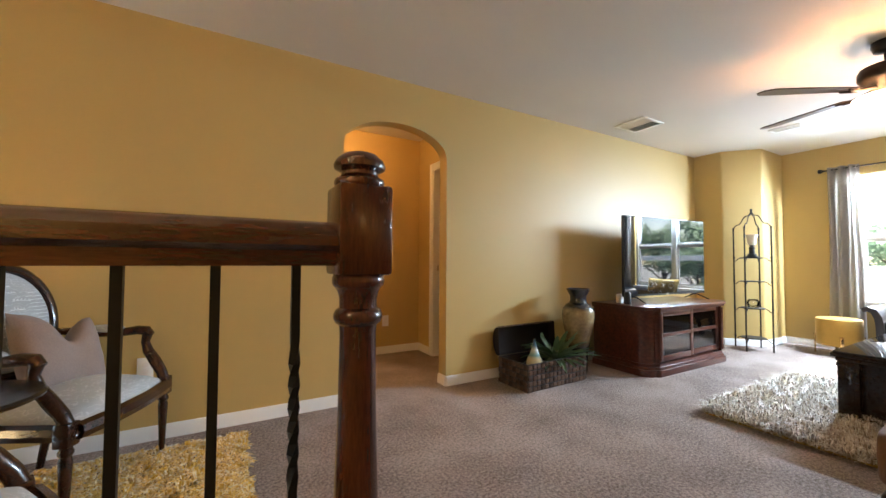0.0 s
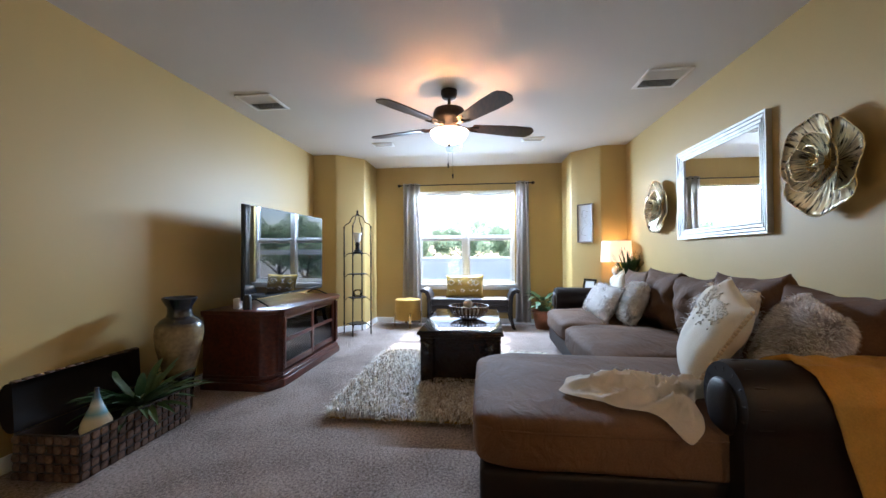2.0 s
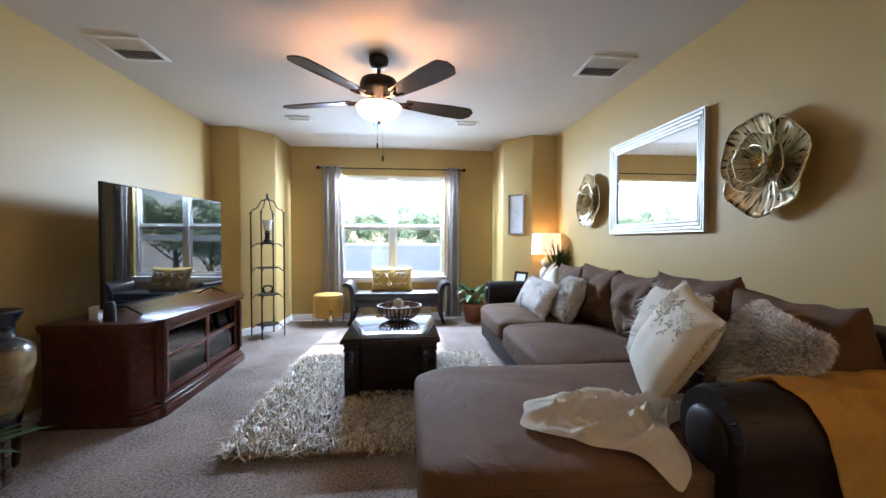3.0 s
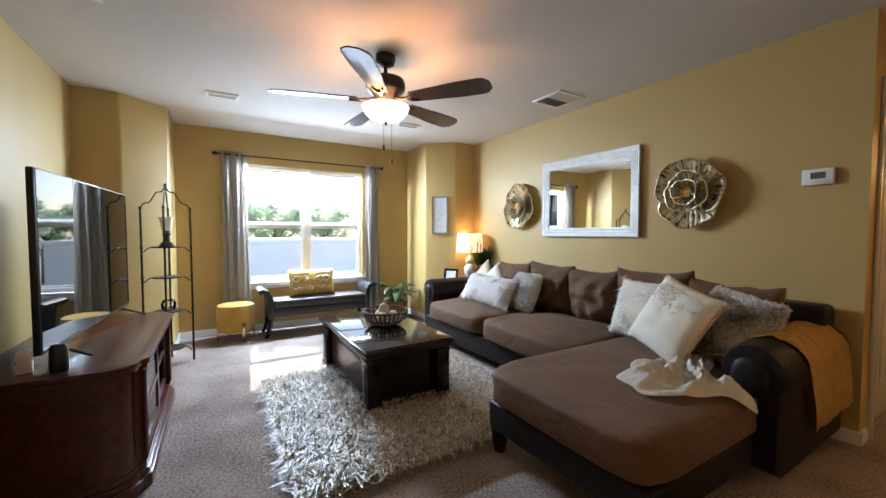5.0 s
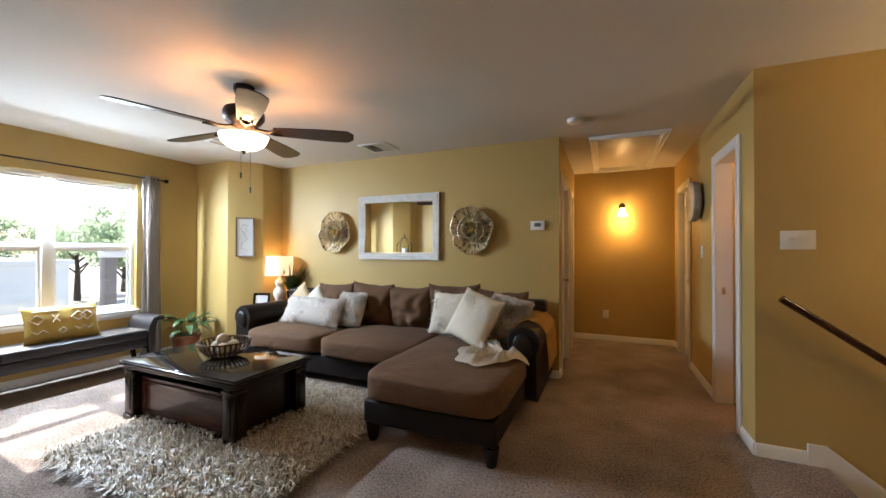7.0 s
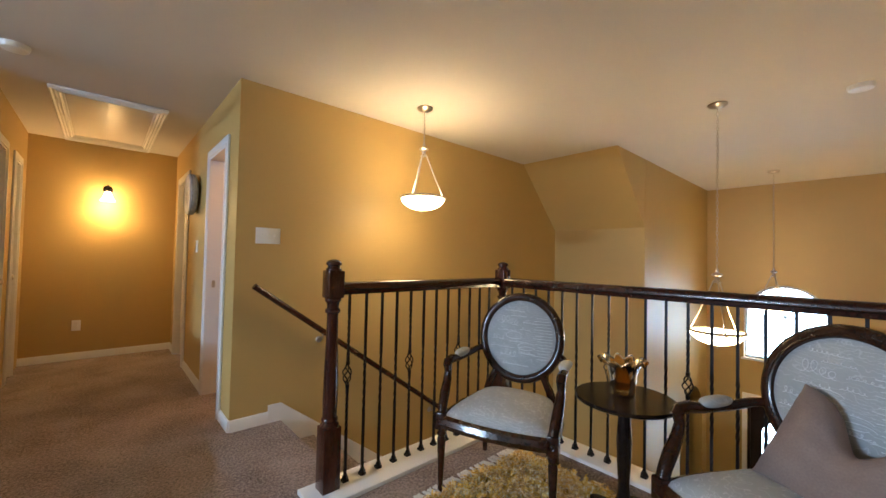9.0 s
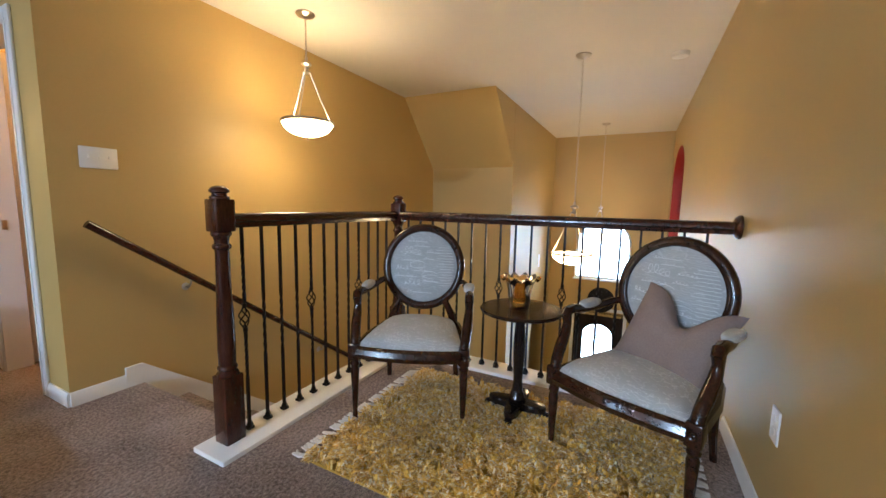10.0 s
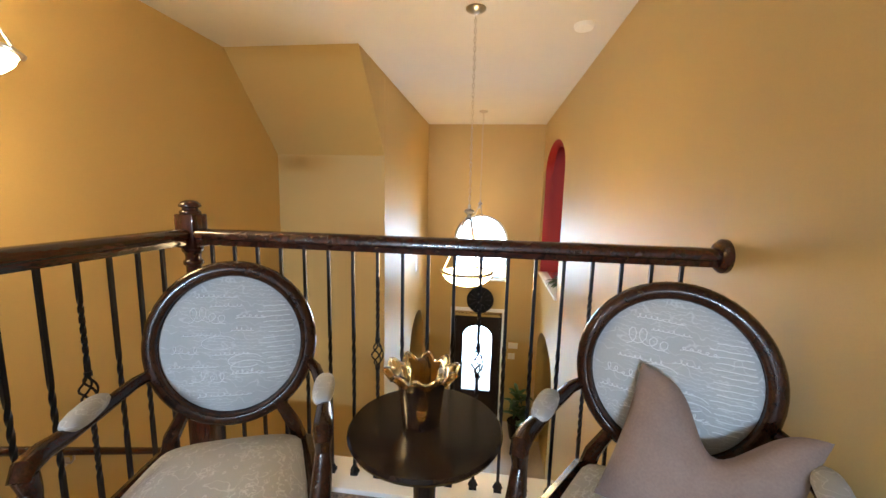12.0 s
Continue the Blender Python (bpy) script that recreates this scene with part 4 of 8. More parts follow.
def pendant(name, place, drop, bowl_r, rods_h, label, chain):
    th = thing(name, place, label, "pendant lamp")
    bm = BM()
    lathe(bm, [(0.0, 0.0), (0.065, 0.0), (0.066, -0.008), (0.05, -0.022), (0.014, -0.034), (0.0, -0.034)], 28)
    part("canopy", bm, M_NICKEL, th)
    top = -drop + rods_h + 0.10
    bm = BM()
    if chain:
        nl = max(4, int((-0.03 - top) / 0.028))
        for i in range(nl):
            z = -0.034 - (i + 0.5) * ((-0.034 - top) / nl)
            ell = [(0.007 * math.cos(a), 0, 0.018 * math.sin(a)) for a in [2 * math.pi * k / 10 for k in range(10)]]
            sweep(bm, [pose(0, 0, z, 0, 0, 90 * (i % 2)) @ Vector(p) for p in ell], 0.0022, 5, True)
    else:
        sweep(bm, [(0, 0, -0.03), (0, 0, top)], 0.006, 8)
    part("chain" if chain else "rod", bm, M_NICKEL, th)
    bm = BM()
    lathe(bm, [(0.0, top + 0.03), (0.010, top + 0.03), (0.012, top), (0.034, top - 0.012), (0.036, top - 0.02), (0.016, top - 0.035), (0.014, top - 0.06), (0.03, top - 0.075), (0.0, top - 0.08)], 20)
    part("hub", bm, M_NICKEL, th)
    rim_z = -drop + bowl_r * 0.65
    for k in range(3):
        a = 2 * math.pi * k / 3 + 0.5
        bm = BM()
        sweep(bm, [(0.02 * math.cos(a), 0.02 * math.sin(a), top - 0.06), (bowl_r * 0.55 * math.cos(a), bowl_r * 0.55 * math.sin(a), (top - 0.06 + rim_z) / 2 - 0.01), (bowl_r * 1.0 * math.cos(a), bowl_r * 1.0 * math.sin(a), rim_z)], 0.0055, 8)
        blob(bm, (0.03, 0.03, 0.03), (bowl_r * 1.03 * math.cos(a), bowl_r * 1.03 * math.sin(a), rim_z), 2, 10, 8)
        part("strut", bm, M_NICKEL, th)
    bm = BM()
    sweep(bm, [(bowl_r * math.cos(2 * math.pi * k / 40), bowl_r * math.sin(2 * math.pi * k / 40), rim_z) for k in range(40)], 0.011, 8, True)
    part("rim", bm, M_NICKEL, th)
    bm = BM()
    pr = [(bowl_r * math.sin(a), -drop + 0.012 + bowl_r * 0.58 * (1 - math.cos(a))) for a in [math.pi / 2 * i / 10 for i in range(11)]]
    lathe(bm, pr[0:1] + pr[1:] + [(r - 0.006, z + 0.002) for r, z in pr[::-1][:-1]] + [(0.0, -drop + 0.02)], 40)
    part("bowl", bm, M_BOWL, th, "lit frosted glass bowl", 80)
    bm = BM()
    lathe(bm, [(0.0, -drop - 0.012), (0.008, -drop - 0.006), (0.012, -drop + 0.004), (0.010, -drop + 0.014), (0.0, -drop + 0.016)], 14)
    part("finial", bm, M_NICKEL, th)
    return th


pendant("pendant_lamp", (-0.20, 0.415, H), 0.85, 0.175, 0.43, "nickel pendant lamp with lit frosted bowl over the stairs", False)
pendant("pendant_lamp", (-1.735, 2.07, H), 1.84, 0.175, 0.456, "nickel chain pendant with lit frosted bowl in the entrance hall", True)
pendant("pendant_lamp", (-4.70, 2.05, H), 1.84, 0.175, 0.456, "nickel pendant with lit frosted bowl near the front door", True)


def plate(name, label, m, w, h, kind, cat):
    """A wall plate lying in x, z and facing -y before m."""
    th = thing(name, (0, 0, 0), label, cat)
    th.matrix_basis = m
    part("cover", box(BM(), -w / 2, w / 2, -0.007, 0, -h / 2, h / 2, 0.003), M_TRIM, th)
    if kind == "switch3":
        for x in (-0.046, 0, 0.046):
            bm = BM()
            box(bm, x - 0.005, x + 0.005, -0.016, -0.006, -0.004, 0.012, 0.001, m=pose(0, 0, 0, -12, 0, 0))
            part("toggle", bm, M_TRIM, th)
    elif kind == "outlet":
        for z in (-0.02, 0.02):
            bm = BM()
            lathe(bm, [(0, 0), (0.0165, 0), (0.0155, 0.003), (0, 0.003)], 18, m=pose(0, -0.0065, z, 90, 0, 0))
            part("socket", bm, M_DOOR, th)
    return th


FACE_S, FACE_N, FACE_E, FACE_W = 0, 180, 90, -90    # turn so that the plate faces -y, +y, +x, -x
plate("wall_switch", "white triple switch plate on the ochre wall", pose(0.829, STAIR_S, 1.351, 0, 0, FACE_N), 0.170, 0.115, "switch3", "switch")
plate("wall_outlet", "white outlet plate low on the ochre wall", pose(0.243, NORTH, 0.41, 0, 0, FACE_S), 0.075, 0.118, "outlet", "outlet")
plate("wall_outlet", "white outlet plate low on the hall's end wall", pose(1.905, HALL_END, 0.38, 0, 0, FACE_N), 0.075, 0.118, "outlet", "outlet")
plate("wall_outlet", "white outlet plate behind the arched opening", pose(2.17, 4.33, 0.36, 0, 0, FACE_S), 0.075, 0.118, "outlet", "outlet")
plate("wall_switch", "white switch plate on the hall wall", pose(HALL_W, -1.48, 1.28, 0, 0, FACE_E), 0.075, 0.115, "outlet", "switch")
for x, y in ((2.148, -0.603), (-2.019, 2.806)):
    bm = BM()
    lathe(bm, [(0.0, 0), (0.068, 0), (0.068, -0.012), (0.060, -0.03), (0.035, -0.036), (0.0, -0.036)], 32)
    solid("smoke_detector", bm, M_TRIM, "round white smoke detector under the ceiling", "smoke detector", (x, y, H))

# ---- living room: window, curtains ----
y0, y1, z0, z1 = WIN
win = tagged(new("window_1"), "white-framed double window with four lights", kind="structure")
FX = EAST + 0.07
bm = BM()
for a, b, c, d in ((y0, y1, z1 - 0.045, z1), (y0, y1, z0, z0 + 0.05), (y0, y0 + 0.045, z0 + 0.05, z1 - 0.045), (y1 - 0.045, y1, z0 + 0.05, z1 - 0.045)):
    box(bm, FX - 0.035, FX + 0.035, a, b, c, d, 0.004)
part("window_frame", bm, M_TRIM, win)
ym, zm = (y0 + y1) / 2, z0 + 0.72
part("mullion", box(BM(), FX - 0.04, FX + 0.04, ym - 0.045, ym + 0.045, z0 + 0.05, z1 - 0.045, 0.005), M_TRIM, win)
for a, b in ((y0 + 0.045, ym - 0.045), (ym + 0.045, y1 - 0.045)):
    part("meeting_rail", box(BM(), FX - 0.025, FX + 0.02, a, b, zm - 0.022, zm + 0.022, 0.004), M_TRIM, win)
    for c, d, off in ((z0 + 0.05, zm - 0.022, -0.006), (zm + 0.022, z1 - 0.045, 0.008)):
        bm = BM()
        for e, f, g, h in ((a, b, c, c + 0.022), (a, b, d - 0.022, d), (a, a + 0.022, c + 0.022, d - 0.022), (b - 0.022, b, c + 0.022, d - 0.022)):
            box(bm, FX + off - 0.012, FX + off + 0.012, e, f, g, h)
        sash = part("sash", bm, M_TRIM, win)
        pn = part("pane", box(BM(), FX + off - 0.002, FX + off + 0.002, a + 0.022, b - 0.022, c + 0.022, d - 0.022), M_PANE, sash)
        pn.visible_shadow = False
bm = BM()
box(bm, EAST - 0.035, FX - 0.035, y0 - 0.03, y1 + 0.03, z0 - 0.022, z0 + 0.004, 0.006)
box(bm, EAST - 0.014, EAST - 0.001, y0 - 0.02, y1 + 0.02, z0 - 0.08, z0 - 0.022, 0.003)
part("window_sill", bm, M_TRIM, win)

M_CURTAIN = material("grey_curtain_cloth", (0.50, 0.46, 0.42), 0.75, vary=0.05, scale=8.0, fine=260.0, bump=0.2, sheen=0.06)
rod = thing("curtain_rod", (6.862, 1.0, 2.135), "thin black curtain rod with ball finials above the window", "curtain rod")
bm = BM()
sweep(bm, [(0, -0.985, 0), (0, 0.995, 0)], 0.008, 10)
part("pole", bm, M_IRON, rod)
for s, y in ((-1, -0.99), (1, 1.0)):
    bm = BM()
    lathe(bm, [(0.0, -0.01), (0.012, -0.008), (0.012, 0.006), (0.018, 0.012), (0.025, 0.026), (0.022, 0.042), (0.010, 0.052), (0.0, 0.054)], 16, m=pose(0, y, 0, -90 * s, 0, 0))
    part("finial", bm, M_IRON, rod)
    bm = BM()
    sweep(bm, [(0, y - s * 0.07, 0), (0.03, y - s * 0.07, -0.012), (0.087, y - s * 0.07, -0.012)], 0.006, 8)
    part("bracket", bm, M_IRON, rod)


def curtain(ya, yb, waves, spread, label):
    th = thing("curtain", (6.862, (ya + yb) / 2, 0), label, "curtain", "window curtains")
    w, bm, n, rows = yb - ya, BM(), 84, 26
    grid = []
    for j in range(rows + 1):
        f = j / rows
        z = 2.165 - f * (2.165 - 0.04)
        row = []
        for i in range(n + 1):
            u = i / n
            amp = 0.030 * (1 - 0.25 * f) * (1 + 0.3 * math.sin(3.1 * u + 2 * f))
            y = -w / 2 * (1 + spread * f) + u * w * (1 + spread * f) + 0.008 * math.sin(5 * f + 9 * u)
            row.append(bm.verts.new((amp * math.sin(2 * math.pi * waves * u + 0.4 * f * math.sin(7 * u)), y, z)))
        grid.append(row)
    for a, b in zip(grid, grid[1:]):
        for i in range(n):
            bm.faces.new((a[i], a[i + 1], b[i + 1], b[i]))
    bmesh.ops.solidify(bm, geom=bm.faces[:], thickness=0.0025)
    part("panel", bm, M_CURTAIN, th, "", 80)
    for k in range(int(waves * 2)):
        u = (k + 0.5) / (waves * 2)
        bm = BM()
        sweep(bm, [(0.022 * math.cos(a), -w / 2 + u * w + 0.004, 2.135 + 0.022 * math.sin(a)) for a in [2 * math.pi * q / 16 for q in range(16)]], 0.004, 6, True)
        part("grommet", bm, M_NICKEL, th)


curtain(1.70, 1.965, 3, 0.12, "grey grommet curtain gathered beside the sunny window")
curtain(0.045, 0.235, 2.5, 0.15, "grey grommet curtain gathered at the window by the plant")

# ---- bench, its pillow, stool, plants ----
M_LEATHER = material("black_leather", (0.022, 0.020, 0.022), 0.38, vary=0.15, scale=10.0, fine=130.0, bump=0.25, depth=0.001)
bench = thing("window_bench", (6.66, 0.93, 0), "black leather bench with rolled arms under the window", "bench")
part("seat", box(BM(), -0.19, 0.20, -0.55, 0.55, 0.33, 0.43, 0.025, 4), M_LEATHER, bench, "padded black leather seat")
part("apron", box(BM(), -0.18, 0.19, -0.56, 0.56, 0.24, 0.329, 0.006), M_LEATHER, bench)
for s in (1, -1):
    bm = BM()
    path = [(0.0, s * 0.575, 0.22), (0.0, s * 0.575, 0.36), (0.0, s * 0.585, 0.46), (0.0, s * 0.615, 0.525), (0.0, s * 0.665, 0.545), (0.0, s * 0.70, 0.53)]
    prev = None
    thick = [0.03, 0.03, 0.03, 0.028, 0.026, 0.024]
    rings = []
    for k, p in enumerate(path):
        q = Vector(path[min(k + 1, 5)]) - Vector(path[max(k - 1, 0)])
        nrm = Vector((0, -q.z, q.y)).normalized() * thick[k]
        rings.append([bm.verts.new((x, p[1] + t * nrm.y, p[2] + t * nrm.z)) for x, t in ((-0.20, -1), (-0.21, 0), (-0.20, 1), (0.20, 1), (0.21, 0), (0.20, -1))])
    for a, b in zip(rings, rings[1:]):
        for i in range(6):
            bm.faces.new((a[i], a[(i + 1) % 6], b[(i + 1) % 6], b[i]))
    bm.faces.new(rings[0]), bm.faces.new(rings[-1])
    part("armrest", bm, M_LEATHER, bench, "rolled black leather arm", 50)
    for x in (-0.16, 0.16):
        bm = BM()
        sweep(bm, [(x, s * 0.575, 0.24), (x * 1.02, s * 0.585, 0.14), (x * 1.05, s * 0.61, 0.04), (x * 1.05, s * 0.635, 0.0)], [0.03, 0.026, 0.022, 0.024], 8)
        part("leg", bm, M_ESPRESSO, bench)

M_YELLOW = material("mustard_canvas", (0.50, 0.33, 0.07), 0.85, vary=0.1, scale=10.0, fine=240.0, bump=0.4, sheen=0.04)
M_CREAM = material("cream_cloth", (0.72, 0.66, 0.55), 0.85, vary=0.06, scale=8.0, fine=200.0, bump=0.4, sheen=0.04)


def tilted(x, y, z, turn, back, roll=0.0):
    """Pose for a pillow: its face turned to 'turn' degrees (0 looks to -y), leaning back, rolled in its plane."""
    return pose(x, y, z, 0, 0, turn) @ pose(0, 0, 0, -back, 0, 0) @ pose(0, 0, 0, 0, roll, 0)


def pillow(name, w, h, t, m, mat, label, seed=1, n=16):
    th = thing(name, (0, 0, 0), label, "pillow")
    th.matrix_basis = m
    bm = BM()
    pillow_mesh(bm, w, h, t, pose(0, 0, 0), n, 0.10, 0.03, seed)
    return th, part("cover", bm, mat, th, "", 80)


bp, _ = pillow("bench_pillow", 0.56, 0.34, 0.14, tilted(6.68, 1.005, 0.592, -90, 14), M_YELLOW, "mustard lumbar pillow with white line motifs on the bench", 3)


def motif(parent, loops, radius=0.009, y=-0.072, w=0.56, h=0.34, t=0.14):
    for pts, closed in loops:
        bm = BM()
        out = []
        for x, z in pts:
            u, v = x / (w / 2), z / (h / 2)
            b = max(0.0, 1 - abs(u) ** 3.2) ** 0.55 * max(0.0, 1 - abs(v) ** 3.2) ** 0.55
            out.append((x, -t / 2 * b - 0.0015, z))
        sweep(bm, out, radius, 6, closed, 0.5)
        part("motif", bm, M_CREAM, parent, "cream printed motif")


def diamond(cx, cz, rx, rz):
    return [(cx + rx, cz), (cx + rx / 2, cz + rz / 2), (cx, cz + rz), (cx - rx / 2, cz + rz / 2), (cx - rx, cz), (cx - rx / 2, cz - rz / 2), (cx, cz - rz), (cx + rx / 2, cz - rz / 2)]


motif(bp, [(diamond(-0.195, 0.045, 0.045, 0.040), True), ([(-0.095, 0.080), (-0.045, 0.010)], False), ([(-0.045, 0.080), (-0.095, 0.010)], False),
           (diamond(0.095, 0.045, 0.055, 0.045), True), (diamond(0.160, 0.045, 0.055, 0.045), True),
           ([(-0.235, -0.055), (-0.20, -0.085), (-0.165, -0.055), (-0.13, -0.085)], False), (diamond(-0.03, -0.075, 0.03, 0.026), True),
           ([(0.06, -0.055), (0.095, -0.085), (0.13, -0.055), (0.165, -0.085), (0.20, -0.055)], False), ([(-0.22, 0.118), (-0.12, 0.122), (-0.04, 0.118)], False), ([(0.05, 0.120), (0.14, 0.122), (0.22, 0.116)], False)])

M_STOOL = material("mustard_velvet", (0.50, 0.29, 0.045), 0.75, vary=0.1, scale=9.0, fine=180.0, bump=0.25, sheen=0.12)
stool = thing("round_ottoman", (6.66, 1.855, 0), "round mustard velvet ottoman on gold legs", "ottoman")
bm = BM()
lathe(bm, [(0.0, 0.10), (0.180, 0.10), (0.190, 0.11), (0.192, 0.20), (0.192, 0.375), (0.186, 0.396), (0.172, 0.404), (0.10, 0.409), (0.0, 0.410)], 48)
part("seat", bm, M_STOOL, stool)
for k in range(4):
    a = math.radians(20 + 90 * k)
    bm = BM()
    box(bm, 0.188, 0.204, -0.016, 0.016, 0.0, 0.215, 0.003, m=pose(0, 0, 0, 0, 0, 20 + 90 * k))
    part("leg", bm, M_GOLD, stool, "gold metal leg")

M_LEAF = material("green_leaf", (0.055, 0.12, 0.035), 0.45, vary=0.25, scale=12.0, fine=60.0, bump=0.15)
M_LEAF2 = material("dusty_green_leaf", (0.10, 0.17, 0.075), 0.5, vary=0.2, scale=12.0, fine=60.0, bump=0.15)
M_COPPER = material("copper_pot", (0.34, 0.13, 0.06), 0.35, 0.55, vary=0.2, scale=9.0, fine=60.0)
M_SOIL = material("potting_soil", (0.03, 0.02, 0.013), 0.95, vary=0.3, fine=90.0, bump=0.8, depth=0.01)


def blade_leaf(bm, base, azim, length, width, rise, droop, fold=0.18, n=8, curl=1.0):
    """A long leaf with a keel, arching from base."""
    d = Vector((math.cos(azim), math.sin(azim), 0))
    s = Vector((-d.y, d.x, 0))
    rows = []
    for i in range(n + 1):
        f = i / n
        p = Vector(base) + d * length * math.cos(rise) * f ** curl + Vector((0, 0, 1)) * (length * math.sin(rise) * f - droop * length * f * f)
        w = width * (math.sin(math.pi * min(1.0, 0.18 + 0.82 * f)) ** 0.75 if f < 1 else 0.0) + 0.0008
        rows.append([bm.verts.new(p - s * w / 2 + Vector((0, 0, fold * w))), bm.verts.new(p), bm.verts.new(p + s * w / 2 + Vector((0, 0, fold * w)))])
    fs = []
    for a, b in zip(rows, rows[1:]):
        fs += [bm.faces.new((a[0], a[1], b[1], b[0])), bm.faces.new((a[1], a[2], b[2], b[1]))]
    return bm


rr = random.Random(5)
plant = thing("potted_plant", (6.63, -0.12, 0), "broad-leaved green plant in a copper pot by the window", "plant")
bm = BM()
lathe(bm, [(0.0, 0.0), (0.105, 0.0), (0.115, 0.012), (0.145, 0.17), (0.152, 0.23), (0.166, 0.24), (0.168, 0.262), (0.158, 0.268), (0.146, 0.26), (0.14, 0.21), (0.0, 0.21)], 36)
part("pot", bm, M_COPPER, plant, "round copper-coloured pot")
bm = BM()
lathe(bm, [(0.139, 0.205), (0.10, 0.222), (0.0, 0.226)], 24)
part("soil", bm, M_SOIL, plant)
for k in range(30):
    a = rr.uniform(0, 2 * math.pi)
    r0, ln = rr.uniform(0.01, 0.07), rr.uniform(0.16, 0.36)
    ri = rr.uniform(0.45, 1.3)
    bm = BM()
    b0 = Vector((r0 * math.cos(a), r0 * math.sin(a), 0.21))
    tip = b0 + Vector((math.cos(a) * ln * 0.45 * math.cos(ri), math.sin(a) * ln * 0.45 * math.cos(ri), ln * 0.55 * math.sin(ri) + 0.05))
    sweep(bm, [b0, (b0 + tip) / 2 + Vector((0, 0, 0.02)), tip], [0.004, 0.003, 0.002], 5)
    blade_leaf(bm, tip, a + rr.uniform(-0.3, 0.3), ln * 0.7, rr.uniform(0.045, 0.075), ri * 0.55, rr.uniform(0.2, 0.75))
    part("leaf", bm, M_LEAF, plant, "", 60)

# ---- fan ----
M_BLADE = wood("fan_blade_walnut", (0.028, 0.014, 0.010), (0.085, 0.040, 0.024), 0.42, 0.15, (2, 14, 14))
M_BRONZE = material("oiled_bronze", (0.030, 0.022, 0.018), 0.4, 0.7, vary=0.2, scale=20.0)
M_FANBOWL = glowing("lit_fan_bowl", (1.0, 0.78, 0.50), 3.0)
fan = thing("ceiling_fan", (4.25, 1.0, H), "five-blade dark walnut ceiling fan with a lit glass bowl", "ceiling fan")
bm = BM()
lathe(bm, [(0.0, 0.0), (0.068, 0.0), (0.070, -0.03), (0.058, -0.062), (0.026, -0.075), (0.0, -0.075)], 32)
part("canopy", bm, M_BRONZE, fan)
bm = BM()
lathe(bm, [(0.0, -0.07), (0.014, -0.07), (0.014, -0.135), (0.024, -0.14), (0.024, -0.15), (0.0, -0.15)], 16)
part("downrod", bm, M_BRONZE, fan)
bm = BM()
lathe(bm, [(0.0, -0.145), (0.085, -0.148), (0.125, -0.165), (0.135, -0.19), (0.135, -0.225), (0.118, -0.25), (0.085, -0.275), (0.075, -0.30), (0.060, -0.315), (0.0, -0.318)], 40)
part("motor_housing", bm, M_BRONZE, fan)
for k in range(5):
    ang = 73 + 72 * k
    m = pose(0, 0, -0.305, 0, 0, ang) @ pose(0, 0, 0, -11, 0, 0)
    bm = BM()
    n = 16
    half = []
    for i in range(n + 1):
        f = i / n
        w = 0.055 + 0.028 * min(1.0, f * 1.6) - (0.0 if f < 0.9 else 0.05 * ((f - 0.9) / 0.1) ** 2)
        half.append((0.20 + 0.555 * f, w))
    prism(bm, [(x, -w) for x, w in half] + [(x, w) for x, w in half[::-1]], -0.004, 0.004, m)
    bl = part("blade", bm, M_BLADE, fan)
    bm = BM()
    sweep(bm, [m @ Vector(p) for p in ((0.07, 0, 0.012), (0.12, 0, 0.0), (0.17, 0.0, -0.008), (0.205, 0, -0.009))], [0.014, 0.011, 0.014, 0.012], 8)
    for s in (-1, 1):
        sweep(bm, [m @ Vector(p) for p in ((0.16, 0, -0.008), (0.20, s * 0.025, -0.009), (0.25, s * 0.035, -0.009))], [0.012, 0.010, 0.008], 8)
    part("blade_iron", bm, M_BRONZE, bl)
bm = BM()
lathe(bm, [(0.0, -0.318), (0.045, -0.318), (0.050, -0.332), (0.050, -0.345), (0.03, -0.35), (0.0, -0.35)], 32)
part("light_fitter", bm, M_BRONZE, fan)
bm = BM()
pr = [(0.155 * math.sin(a), -0.452 + 0.095 * (1 - math.cos(a))) for a in [math.pi / 2 * i / 12 for i in range(13)]]
lathe(bm, pr + [(0.161, -0.352), (0.153, -0.352)] + [(r - 0.005, z + 0.004) for r, z in pr[::-1][1:-1]] + [(0.0, -0.446)], 44)
part("bowl", bm, M_FANBOWL, fan, "lit frosted glass bowl", 80)
bm = BM()
lathe(bm, [(0.0, -0.452), (0.014, -0.452), (0.016, -0.46), (0.008, -0.468), (0.009, -0.474), (0.0, -0.48)], 14)
part("finial", bm, M_BRONZE, fan)
for x, ln in ((0.012, 0.32), (-0.03, 0.42)):
    bm = BM()
    sweep(bm, [(x, x, -0.34), (x, x, -0.46 - ln + 0.16)], 0.0013, 5)
    lathe(bm, [(0.0, -0.02), (0.006, -0.018), (0.007, 0.02), (0.0, 0.024)], 10, (x, x, -0.46 - ln + 0.15))
    part("pull_chain", bm, M_BRONZE, fan)


